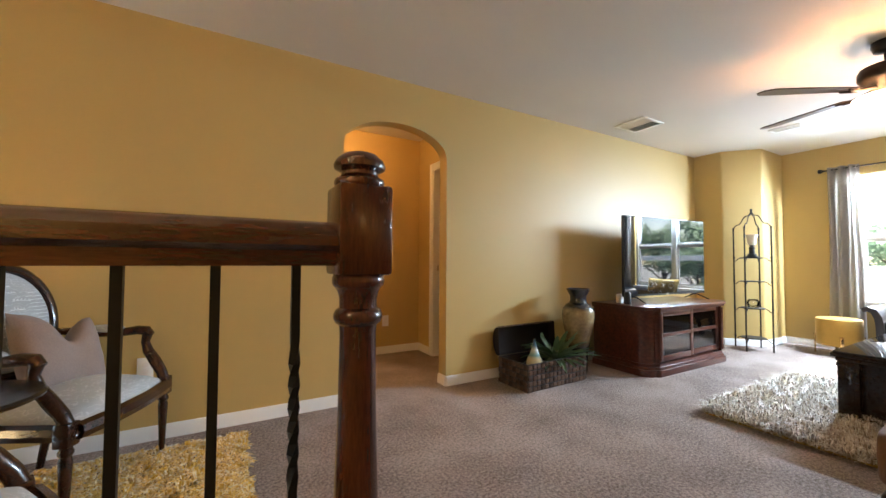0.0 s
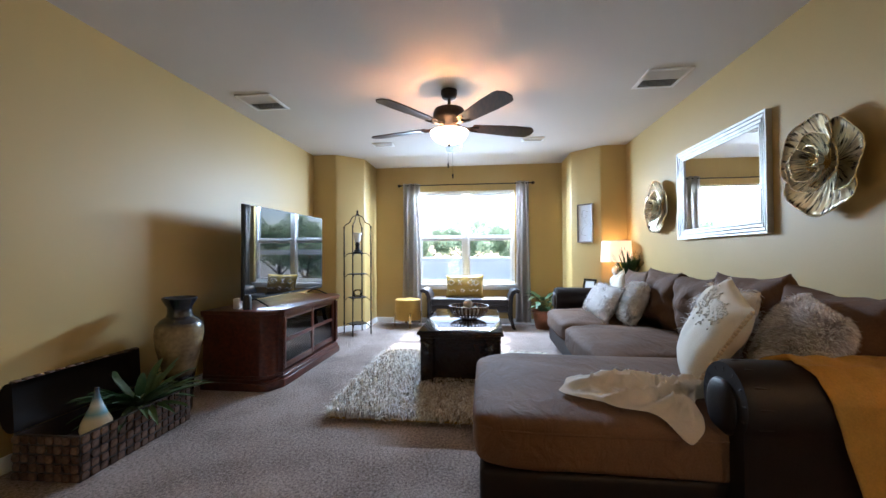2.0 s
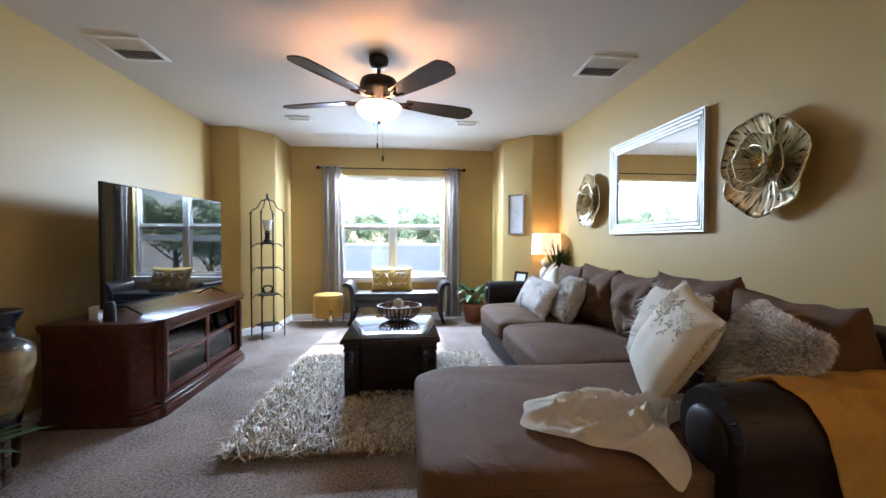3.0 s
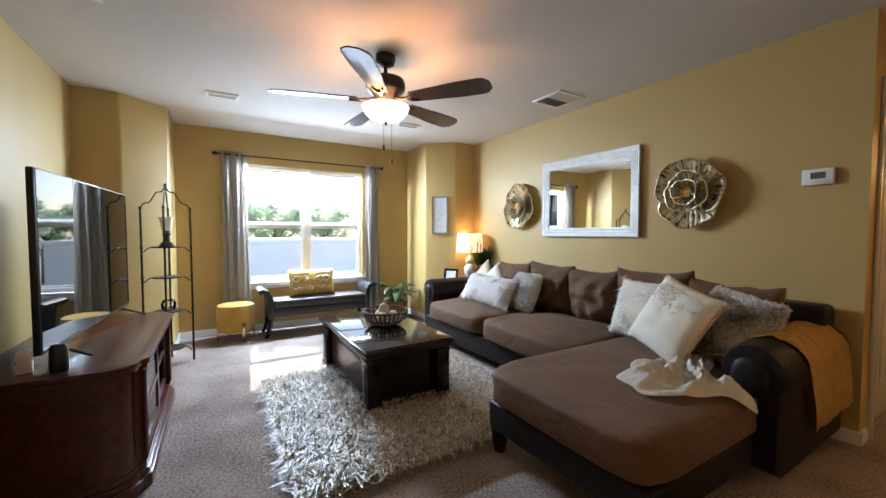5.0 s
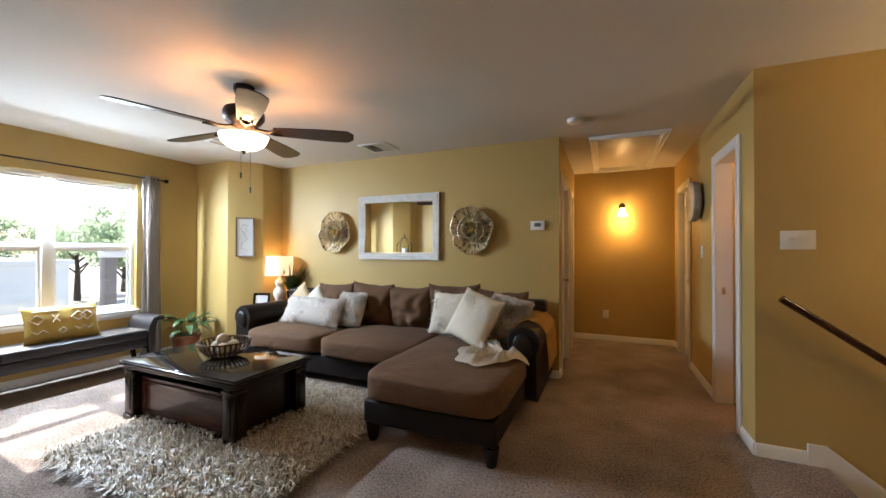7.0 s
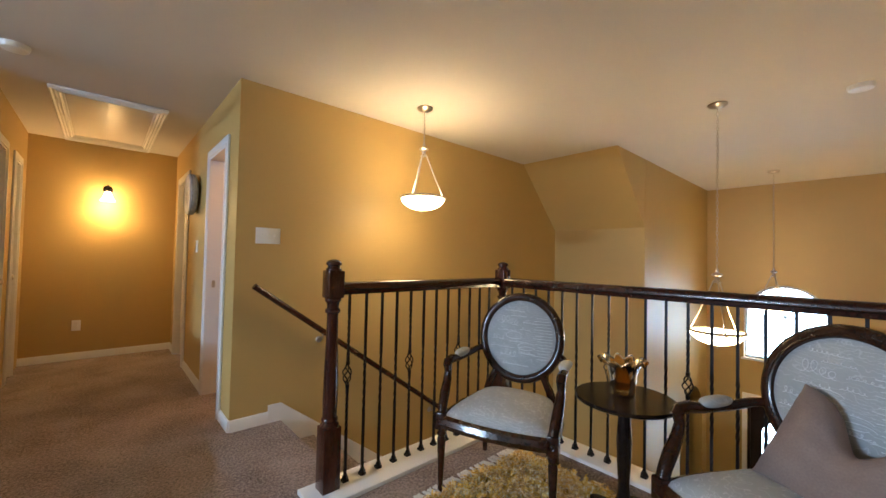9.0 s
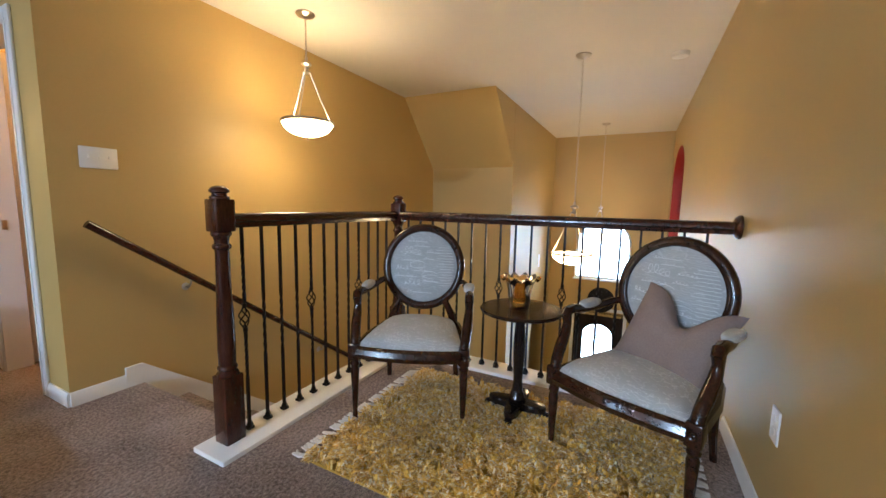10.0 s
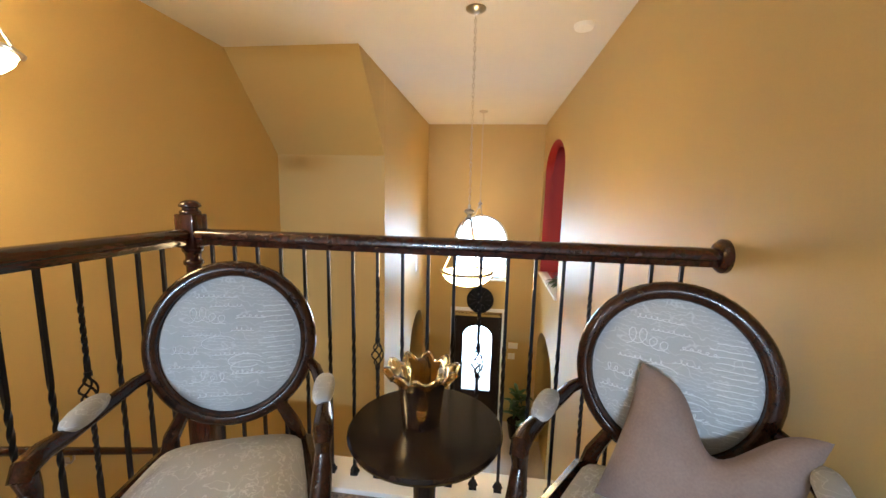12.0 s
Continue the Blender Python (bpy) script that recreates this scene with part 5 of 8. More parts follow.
def ceiling_vent(name, x0, x1, y0, y1, slats, label):
    th = thing(name, ((x0 + x1) / 2, (y0 + y1) / 2, H), label, "vent")
    w, d = (x1 - x0) / 2, (y1 - y0) / 2
    bm = BM()
    f = 0.03
    for a, b, c, e in ((-w, w, -d, -d + f), (-w, w, d - f, d), (-w, -w + f, -d + f, d - f), (w - f, w, -d + f, d - f)):
        box(bm, a, b, c, e, -0.010, 0, 0.003)
    part("frame", bm, M_TRIM, th)
    part("backing", box(BM(), -w + f, w - f, -d + f, d - f, -0.003, -0.0005), M_IRON, th)
    for i in range(slats):
        x = -w + f + (i + 0.5) * (2 * w - 2 * f) / slats
        bm = BM()
        box(bm, -0.009, 0.009, -d + f, d - f, -0.0008, 0.0008, m=pose(x, 0, -0.008, 0, 35 if i < slats / 2 else -35, 0))
        part("slat", bm, M_TRIM, th)


ceiling_vent("ceiling_vent", 4.11, 4.45, 2.52, 2.845, 12, "square white ceiling vent with slats")
ceiling_vent("ceiling_vent", 4.05, 4.39, -0.845, -0.515, 12, "square white ceiling vent with slats")
ceiling_vent("ceiling_vent", 5.62, 5.76, 1.83, 2.09, 6, "narrow white ceiling vent near the window")
ceiling_vent("ceiling_vent", 5.62, 5.76, 0.0, 0.26, 6, "narrow white ceiling vent near the window")

# ---- coffee table and bowl, rug ----
M_GRANITE = material("dark_polished_stone", (0.030, 0.026, 0.024), 0.06, vary=0.4, scale=9.0, fine=26.0, bump=0.0, second=(0.006, 0.006, 0.007))
ct = thing("coffee_table", (4.64, 0.908, 0), "dark espresso coffee table with polished stone top on the shag rug", "coffee table")
W, D = 0.62, 0.338
bm = BM()
box(bm, -W, W, -D, D, 0.425, 0.452, 0.008)
box(bm, -W + 0.02, W - 0.02, -D + 0.02, D - 0.02, 0.398, 0.426, 0.008)
part("top_frame", bm, M_ESPRESSO, ct)
part("stone_top", box(BM(), -W + 0.012, W - 0.012, -D + 0.012, D - 0.012, 0.4522, 0.462, 0.003), M_GRANITE, ct, "polished dark stone slab")
for sx in (-1, 1):
    for sy in (-1, 1):
        bm = BM()
        cx, cy = sx * (W - 0.085), sy * (D - 0.075)
        box(bm, cx - 0.05, cx + 0.05, cy - 0.05, cy + 0.05, 0.06, 0.398, 0.005)
        box(bm, cx - 0.06, cx + 0.06, cy - 0.06, cy + 0.06, 0.018, 0.062, 0.008)
        box(bm, cx - 0.056, cx + 0.056, cy - 0.056, cy + 0.056, 0.365, 0.385, 0.004)
        box(bm, cx - 0.026, cx + 0.026, cy + sy * 0.0495, cy + sy * 0.0545, 0.10, 0.34, 0.001)
        box(bm, cx + sx * 0.0495, cx + sx * 0.0545, cy - 0.026, cy + 0.026, 0.10, 0.34, 0.001)
        part("post", bm, M_ESPRESSO, ct)
for sy in (-1, 1):
    bm = BM()
    box(bm, -W + 0.135, W - 0.135, sy * (D - 0.10) - 0.012, sy * (D - 0.10) + 0.012, 0.06, 0.33)
    yy = sy * (D - 0.10) + sy * 0.013
    for a, b, c, d in ((-0.46, 0.46, 0.07, 0.10), (-0.46, 0.46, 0.28, 0.31), (-0.46, -0.43, 0.10, 0.28), (0.43, 0.46, 0.10, 0.28)):
        box(bm, a, b, min(yy, yy + sy * 0.008), max(yy, yy + sy * 0.008), c, d, 0.003)
    part("side_panel", bm, M_MAHOGANY, ct)
for sx in (-1, 1):
    bm = BM()
    box(bm, sx * (W - 0.11) - 0.012, sx * (W - 0.11) + 0.012, -D + 0.125, D - 0.125, 0.06, 0.397)
    part("end_panel", bm, M_ESPRESSO, ct)
part("plinth", box(BM(), -W + 0.05, W - 0.05, -D + 0.045, D - 0.045, 0.024, 0.061, 0.006), M_ESPRESSO, ct)
M_BOWLW = material("bronze_rattan", (0.13, 0.06, 0.025), 0.35, 0.4, vary=0.3, scale=25.0)
M_BALL = material("cream_decor_ball", (0.66, 0.58, 0.46), 0.8, vary=0.2, scale=18.0, fine=90.0, bump=0.6, depth=0.004)
bowl = thing("decor_bowl", (4.62, 0.86, 0.462), "slatted bronze bowl holding cream balls on the coffee table", "bowl")
def bowl_r(f):
    return 0.065 + 0.115 * math.sin(f * math.pi / 2) ** 0.9
for k in range(30):
    a0 = 2 * math.pi * k / 30
    bm = BM()
    pts = [(bowl_r(i / 8) * math.cos(a0), bowl_r(i / 8) * math.sin(a0), 0.008 + 0.112 * (i / 8) ** 1.5) for i in range(9)]
    sweep(bm, pts, 0.008, 6, False, 0.5)
    part("slat", bm, M_BOWLW, bowl)
bm = BM()
lathe(bm, [(0.0, 0.0), (0.068, 0.0), (0.07, 0.012), (0.0, 0.014)], 24)
part("foot", bm, M_BOWLW, bowl)
for f in (0.55, 1.0):
    bm = BM()
    r = bowl_r(f)
    sweep(bm, [(r * math.cos(2 * math.pi * q / 40), r * math.sin(2 * math.pi * q / 40), 0.008 + 0.112 * f ** 1.5) for q in range(40)], 0.007, 6, True)
    part("hoop", bm, M_BOWLW, bowl)
for x, y, z, r in ((0.05, 0.02, 0.075, 0.048), (-0.05, 0.045, 0.075, 0.045), (-0.02, -0.06, 0.072, 0.045), (0.01, 0.01, 0.135, 0.042)):
    bm = BM()
    blob(bm, (2 * r, 2 * r, 2 * r), (0, 0, 0), 2.0, 20, 12, wobble=0.08, seed=x * 50)
    ob = solid("decor_ball", bm, M_BALL, "rough cream decorative ball in the bowl", "ball", (4.62 + x, 0.86 + y, 0.462 + z), group="balls in the bowl")

M_SHAG = strand_material("cream_taupe_shag", [(0.16, 0.10, 0.05), (0.38, 0.28, 0.17), (0.62, 0.53, 0.39), (0.90, 0.86, 0.78)], 0.32, 0.1, 0.6)
rug2 = thing("living_rug", (0, 0, 0), "long-pile cream and taupe shag rug under the coffee table", "rug")
part("backing", box(BM(), 3.47, 5.03, 0.13, 1.72, 0.001, 0.012), M_JUTE, rug2)
pile("shag", 3.45, 5.05, 0.11, 1.74, 46000, 0.105, 0.0058, 0.86, M_SHAG, rug2, clump=6, seed=8)

# ---- sectional sofa ----
M_BROWN = material("brown_microfibre", (0.138, 0.072, 0.037), 0.80, vary=0.16, scale=4.0, fine=150.0, bump=0.25, depth=0.002, spec=0.25, sheen=0.03)
_N, _L = M_BROWN.node_tree.nodes, M_BROWN.node_tree.links
_tc, _mp, _cr, _bp = (_N.new(k) for k in ("ShaderNodeTexCoord", "ShaderNodeMapping", "ShaderNodeTexNoise", "ShaderNodeBump"))
_mp.inputs["Scale"].default_value = (2.6, 5.5, 4.0)      # short creases across the seats
_cr.inputs["Scale"].default_value, _cr.inputs["Detail"].default_value, _cr.inputs["Distortion"].default_value = 2.2, 3, 1.4
_bp.inputs["Strength"].default_value, _bp.inputs["Distance"].default_value = 0.38, 0.03
_L.new(_tc.outputs["Object"], _mp.inputs["Vector"]), _L.new(_mp.outputs[0], _cr.inputs["Vector"]), _L.new(_cr.outputs["Fac"], _bp.inputs["Height"])
_L.new(_bp.outputs[0], next(n for n in _N if n.type == 'BUMP' and n != _bp).inputs["Normal"])
M_DARKLEATHER = material("dark_brown_leather", (0.013, 0.008, 0.007), 0.50, vary=0.2, scale=9.0, fine=120.0, bump=0.3, depth=0.0015, spec=0.25)
sofa = thing("sectional_sofa", (0, 0, 0), "brown microfibre sectional sofa with chaise and dark leather base", "sofa")


def cushion(name, x0, x1, y0, y1, z0, z1, seed=0, power=7.0, crown=0.02, m=None, mat=None, label="", wrinkle=0.006):
    bm = BM()
    blob(bm, (x1 - x0, y1 - y0, z1 - z0), (0, 0, 0), power, 56, 28)
    sx, sy, sz = (x1 - x0) / 2, (y1 - y0) / 2, (z1 - z0) / 2
    for v in bm.verts:
        u, w = v.co.x / sx, v.co.y / sy
        if v.co.z > 0:
            v.co.z += crown * (1 - u * u) * (1 - w * w)
        v.co += Vector((0, 0, 1)) * wrinkle * noise.noise(v.co * 6 + Vector((seed, 0, seed))) + v.co.normalized() * wrinkle * 0.6 * noise.noise(v.co * 15 + Vector((0, seed, 0)))
    ob = part(name, bm, mat or M_BROWN, sofa, label, 80)
    ob.matrix_basis = pose((x0 + x1) / 2, (y0 + y1) / 2, (z0 + z1) / 2) @ (m or Matrix())
    return ob


part("base", box(BM(), 3.40, 5.56, -0.98, -0.02, 0.085, 0.275, 0.02, 3), M_DARKLEATHER, sofa, "dark leather sofa base")
part("chaise_base", box(BM(), 2.49, 3.42, -0.98, 0.735, 0.115, 0.275, 0.02, 3), M_DARKLEATHER, sofa, "dark leather chaise base")
part("back_frame", box(BM(), 2.44, 5.74, -1.045, -0.86, 0.09, 0.80, 0.035, 4), M_DARKLEATHER, sofa, "dark leather sofa back")
cushion("seat_cushion", 4.45, 5.47, -0.80, 0.045, 0.268, 0.455, 1.0, 6.0, 0.03, wrinkle=0.016)
cushion("seat_cushion", 3.43, 4.47, -0.80, 0.065, 0.268, 0.460, 2.0, 6.0, 0.03, wrinkle=0.016)
cushion("chaise_cushion", 2.475, 3.44, -0.82, 0.765, 0.265, 0.465, 3.0, 9.0, 0.015, wrinkle=0.012)
# welt along the chaise cushion's edge
bm = BM()
e = []
for i in range(44):
    a = 2 * math.pi * i / 44
    e.append((2.957 + 0.478 * math.copysign(abs(math.cos(a)) ** 0.22, math.cos(a)), -0.028 + 0.785 * math.copysign(abs(math.sin(a)) ** 0.22, math.sin(a)), 0.420))
sweep(bm, e, 0.006, 6, True)
part("welt", bm, M_BROWN, sofa)
def back_cushion(x0, x1, top, lean, roll, seed):
    """A plump loose back cushion with pulled-out corners, leaning on the sofa back."""
    bm = BM()
    w, h = x1 - x0, top - 0.43
    pillow_mesh(bm, w, h, 0.27, pose(0, 0, 0), 30, 0.03, 0.10, seed)
    for v in bm.verts:
        u, f = v.co.x / (w / 2), v.co.z / (h / 2)
        v.co.y *= 1.12 - 0.22 * f                   # the filling sinks
        v.co.z += 0.018 * abs(u) ** 4 * max(0.0, f) - 0.012 * (1 - u * u) * max(0.0, f)
        v.co += 0.012 * noise.noise_vector(v.co * 8 + Vector((seed, 0, seed)))
    ob = part("back_cushion", bm, M_BROWN, sofa, "", 80)
    ob.matrix_basis = pose((x0 + x1) / 2, -0.775, (0.43 + top) / 2, -lean, roll, 0)


for i, (x0, x1, top, lean, roll) in enumerate(((4.56, 5.08, 0.905, 12, 2), (4.06, 4.60, 0.915, 11, -3), (3.57, 4.10, 0.90, 13, 2), (3.05, 3.62, 0.935, 10, 1), (2.58, 3.10, 0.90, 12, -2))):
    back_cushion(x0, x1, top, lean, roll, 5.0 + i)


def rolled_arm(xc, y0, y1, r, z, label):
    """An arm with a scroll front: the roll on an upright slab, and a spiral bead on its face."""
    bm = BM()
    n = 28
    prof = []
    for i in range(n + 1):
        a = math.radians(-35 + 250 * i / n)
        prof.append((xc + r * math.cos(a), z + r * math.sin(a)))
    w = r * 0.80
    prof = [(xc + w, 0.10)] + prof + [(xc - w, 0.10)]
    ring0 = [bm.verts.new((x, y0, zz)) for x, zz in prof]
    ring1 = [bm.verts.new((x, y1 - 0.03, zz)) for x, zz in prof]
    ring2 = [bm.verts.new((xc + (x - xc) * 0.9, y1, z + (zz - z) * 0.94)) for x, zz in prof]
    for a, b in ((ring0, ring1), (ring1, ring2)):
        for i in range(len(prof)):
            j = (i + 1) % len(prof)
            bm.faces.new((a[i], a[j], b[j], b[i]))
    bm.faces.new(ring0[::-1]), bm.faces.new(ring2)
    arm = part("arm", bm, M_DARKLEATHER, sofa, label, 60)
    bm = BM()
    blob(bm, (r * 1.15, 0.060, r * 1.40), (0, 0, 0), 2.4, 26, 14, pose(xc + 0.008, y1 - 0.002, z - 0.022))
    part("scroll_panel", bm, M_DARKLEATHER, arm, "rounded leather panel on the arm front", 70)
    for k in range(9):
        a = math.radians(-20 + 220 * k / 8)
        c, q = math.cos(a), math.sin(a)
        bm = BM()
        sweep(bm, [(xc + r * 0.60 * c, y1 - 0.002, z + r * 0.66 * q), (xc + r * 0.80 * c, y1 - 0.003, z + r * 0.82 * q), (xc + r * 0.97 * c, y1 - 0.032, z + r * 0.98 * q), (xc + r * 0.985 * c, y1 - 0.07, z + r * 0.985 * q)], [0.002, 0.006, 0.006, 0.002], 7)
        part("pleat", bm, M_DARKLEATHER, arm)
    return arm


rolled_arm(2.50, -0.99, -0.10, 0.135, 0.555, "dark leather rolled arm")
rolled_arm(5.63, -0.99, -0.10, 0.130, 0.54, "dark leather rolled arm")
for x, y in ((3.36, 0.70), (2.53, 0.70), (2.55, -0.95), (3.46, -0.06), (5.70, -0.95), (5.62, -0.14)):
    bm = BM()
    lathe(bm, [(0.0, 0.0), (0.030, 0.0), (0.036, 0.02), (0.045, 0.075), (0.048, 0.118), (0.0, 0.118)], 16, (x, y, 0))
    part("foot", bm, M_ESPRESSO, sofa)

# ---- pillows and throws on the sofa ----
def fur(ob, count, length, width, mat, seed=1, droop=0.5, name="fur"):
    """Short strands all over a mesh, joined into one part."""
    rng = np.random.default_rng(seed)
    me = ob.data
    me.calc_loop_triangles()
    co = np.empty(len(me.vertices) * 3)
    me.vertices.foreach_get("co", co)
    co = co.reshape(-1, 3)
    tri = np.empty(len(me.loop_triangles) * 3, dtype=np.int64)
    me.loop_triangles.foreach_get("vertices", tri)
    tri = tri.reshape(-1, 3)
    a, b, c = co[tri[:, 0]], co[tri[:, 1]], co[tri[:, 2]]
    cr = np.cross(b - a, c - a)
    ar = np.linalg.norm(cr, axis=1)
    pick = rng.choice(len(tri), count, p=ar / ar.sum())
    u, v = rng.random(count), rng.random(count)
    f = u + v > 1
    u[f], v[f] = 1 - u[f], 1 - v[f]
    p = a[pick] + u[:, None] * (b - a)[pick] + v[:, None] * (c - a)[pick]
    nrm = cr[pick] / np.maximum(ar[pick][:, None], 1e-9)
    flow = np.array([noise.noise_vector(Vector(q) * 9 + Vector((seed, 0, 0))) for q in p])
    d = nrm * 0.6 + flow * 0.9 + rng.normal(0, 0.25, (count, 3))
    d /= np.linalg.norm(d, axis=1)[:, None]
    side = np.cross(d, nrm + 0.01)
    side /= np.maximum(np.linalg.norm(side, axis=1)[:, None], 1e-9)
    ln = (length * rng.uniform(0.6, 1.3, count))[:, None]
    mid = p + d * ln * 0.55
    tip = p + d * ln + np.array([0, 0, -1]) * ln * droop * 0.5
    V = np.stack([p - side * width / 2, p + side * width / 2, mid - side * width / 2, mid + side * width / 2, tip], 1).reshape(-1, 3)
    base = (np.arange(count) * 5)[:, None]
    q4 = (base + np.array([[0, 1, 3, 2]])).tolist()
    q3 = (base + np.array([[2, 3, 4]])).tolist()
    m2 = bpy.data.meshes.new(name)
    m2.from_pydata(V.tolist(), [], q4 + q3)
    m2.materials.append(mat)
    o = new(name, m2)
    o.parent = ob.parent
    return tagged(o, kind="stuff")


M_GREYFUR = strand_material("grey_faux_fur", [(0.40, 0.35, 0.31), (0.60, 0.55, 0.50), (0.86, 0.83, 0.80)], 0.55, 0.2)
M_WHITEFUR = strand_material("white_faux_fur", [(0.66, 0.62, 0.57), (0.80, 0.77, 0.73), (0.88, 0.86, 0.83)], 0.6, 0.3)
M_TAUPECLOTH = material("taupe_cloth", (0.50, 0.45, 0.41), 0.9, vary=0.1, fine=180.0, bump=0.5)
M_SAND = material("sand_cloth", (0.60, 0.47, 0.31), 0.85, vary=0.06, fine=200.0, bump=0.4)

th, ob = pillow("lumbar_pillow", 0.84, 0.34, 0.17, tilted(4.92, -0.42, 0.61, 178, 30), M_TAUPECLOTH, "long grey faux-fur lumbar pillow on the sofa", 2)
fur(ob, 26000, 0.034, 0.0042, M_GREYFUR, 2)
th, ob = pillow("throw_pillow", 0.36, 0.36, 0.13, tilted(4.50, -0.545, 0.645, 172, 22), M_TAUPECLOTH, "tufted grey-beige throw pillow on the sofa", 4)
fur(ob, 12000, 0.028, 0.005, M_WHITEFUR, 5)
pillow("throw_pillow", 0.40, 0.40, 0.12, tilted(5.38, -0.70, 0.635, 170, 18, 41), M_SAND, "sand-coloured throw pillow standing on its corner by the arm", 6)
pillow("throw_pillow", 0.36, 0.36, 0.12, tilted(5.05, -0.60, 0.645, 178, 18, 43), M_CREAM, "cream throw pillow standing on its corner", 7)
th, ob = pillow("fur_pillow", 0.46, 0.42, 0.17, tilted(3.27, -0.52, 0.675, 176, 22), M_CREAM, "fluffy white faux-fur pillow on the chaise", 8)
fur(ob, 22000, 0.050, 0.0034, M_WHITEFUR, 8)
th, ob = pillow("fur_pillow", 0.42, 0.40, 0.17, tilted(2.735, -0.50, 0.67, 160, 22, 8), M_TAUPECLOTH, "curly grey faux-fur pillow by the sofa arm", 9)
fur(ob, 22000, 0.028, 0.0040, M_GREYFUR, 9)
th, ob = pillow("beaded_pillow", 0.44, 0.47, 0.16, tilted(2.985, -0.33, 0.685, 166, 26, 16), M_CREAM, "cream pillow with beaded top and tasselled edge", 10, 20)
rr = random.Random(2)
bm = BM()
for k in range(300):
    x = rr.uniform(-0.17, 0.17)
    z = 0.20 - abs(rr.gauss(0, 0.055)) - 0.03 * abs(math.sin(x * 30))
    u, v = x / 0.22, z / 0.235
    b = max(0.0, 1 - abs(u) ** 3.2) ** 0.55 * max(0.0, 1 - abs(v) ** 3.2) ** 0.55
    blob(bm, (0.011, 0.008, 0.011), (x, -0.08 * b - 0.002, z), 2, 6, 4)
tagged(part("beading", bm, M_CREAM, th, "raised bead embroidery"), kind="stuff")
for s in (-1, 1):
    bm = BM()
    for k in range(26):
        z = -0.22 + 0.44 * k / 25
        blob(bm, (0.024, 0.018, 0.020), (s * (0.217 - 0.012 * (1 - (z / 0.22) ** 2)), 0, z), 2.2, 8, 6, wobble=0.3, seed=k)
    tagged(part("trim", bm, M_SAND, th, "braided edge trim"), kind="stuff")


def cloth(name, path_u, half_w, mat, label, fold, seed, nu=70, nv=34, thick=0.006, taper=None):
    """A throw laid along a path of (point, sideways vector), rumpled."""
    bm = BM()
    P = [Vector(p) for p, _ in path_u]
    S = [Vector(s) for _, s in path_u]
    n = len(P)
    grid = []
    for i in range(nu + 1):
        t = i / nu * (n - 1)
        k = min(int(t), n - 2)
        f = t - k
        f = f * f * (3 - 2 * f) * 0.35 + f * 0.65
        p, s = P[k].lerp(P[k + 1], f), S[k].lerp(S[k + 1], f)
        row = []
        for j in range(nv + 1):
            v = -1 + 2 * j / nv
            w = half_w * (taper(i / nu) if taper else 1.0) * (1 + 0.07 * noise.noise(Vector((i / nu * 5.0, v * 0.5, seed))))
            rip = fold * (math.sin(v * 9 + 2.5 * math.sin(i * 0.09 + seed)) * 0.5 + noise.noise(Vector((i * 0.12, v * 3.0, seed))))
            q = p + s * (v * w)
            row.append(bm.verts.new(q + Vector((0.3 * rip * noise.noise(Vector((seed, i * 0.2, v))), 0.3 * rip, abs(rip)))))
        grid.append(row)
    for a, b in zip(grid, grid[1:]):
        for j in range(nv):
            bm.faces.new((a[j], a[j + 1], b[j + 1], b[j]))
    bmesh.ops.solidify(bm, geom=bm.faces[:], thickness=thick)
    return solid(name, bm, mat, label, "throw", sharp=80)


M_THROW = material("mustard_knit_throw", (0.72, 0.41, 0.08), 0.9, vary=0.12, scale=12.0, fine=150.0, bump=0.6, depth=0.002, sheen=0.08)
M_IVORY = material("ivory_plush_throw", (0.86, 0.80, 0.70), 0.85, vary=0.05, scale=10.0, fine=130.0, bump=0.5, depth=0.002, sheen=0.10)
R = 0.145
arc = [((2.86, -0.30, 0.492), (0.5, 0.8, 0)), ((2.78, -0.36, 0.515), (0.3, 1, 0)), ((2.68, -0.46, 0.55), (0.1, 1, 0))]
for d in (15, 40, 65, 90, 115, 140, 165):
    a = math.radians(d)
    arc.append(((2.50 + R * math.cos(a), -0.56 - 0.0004 * d, 0.555 + R * math.sin(a)), (0, 1, 0)))
arc += [((2.347, -0.65, 0.46), (0, 1, 0)), ((2.343, -0.67, 0.37), (0, 1, 0)), ((2.345, -0.69, 0.26), (0, 1, 0))]
cloth("mustard_throw", arc, 0.30, M_THROW, "mustard knitted throw draped over the sofa arm", 0.016, 3.0, 110, 44, 0.007, lambda f: 0.16 + 0.86 * min(1.0, max(0.0, f - 0.08) * 4.0) ** 0.8 - 0.16 * max(0.0, f - 0.7))


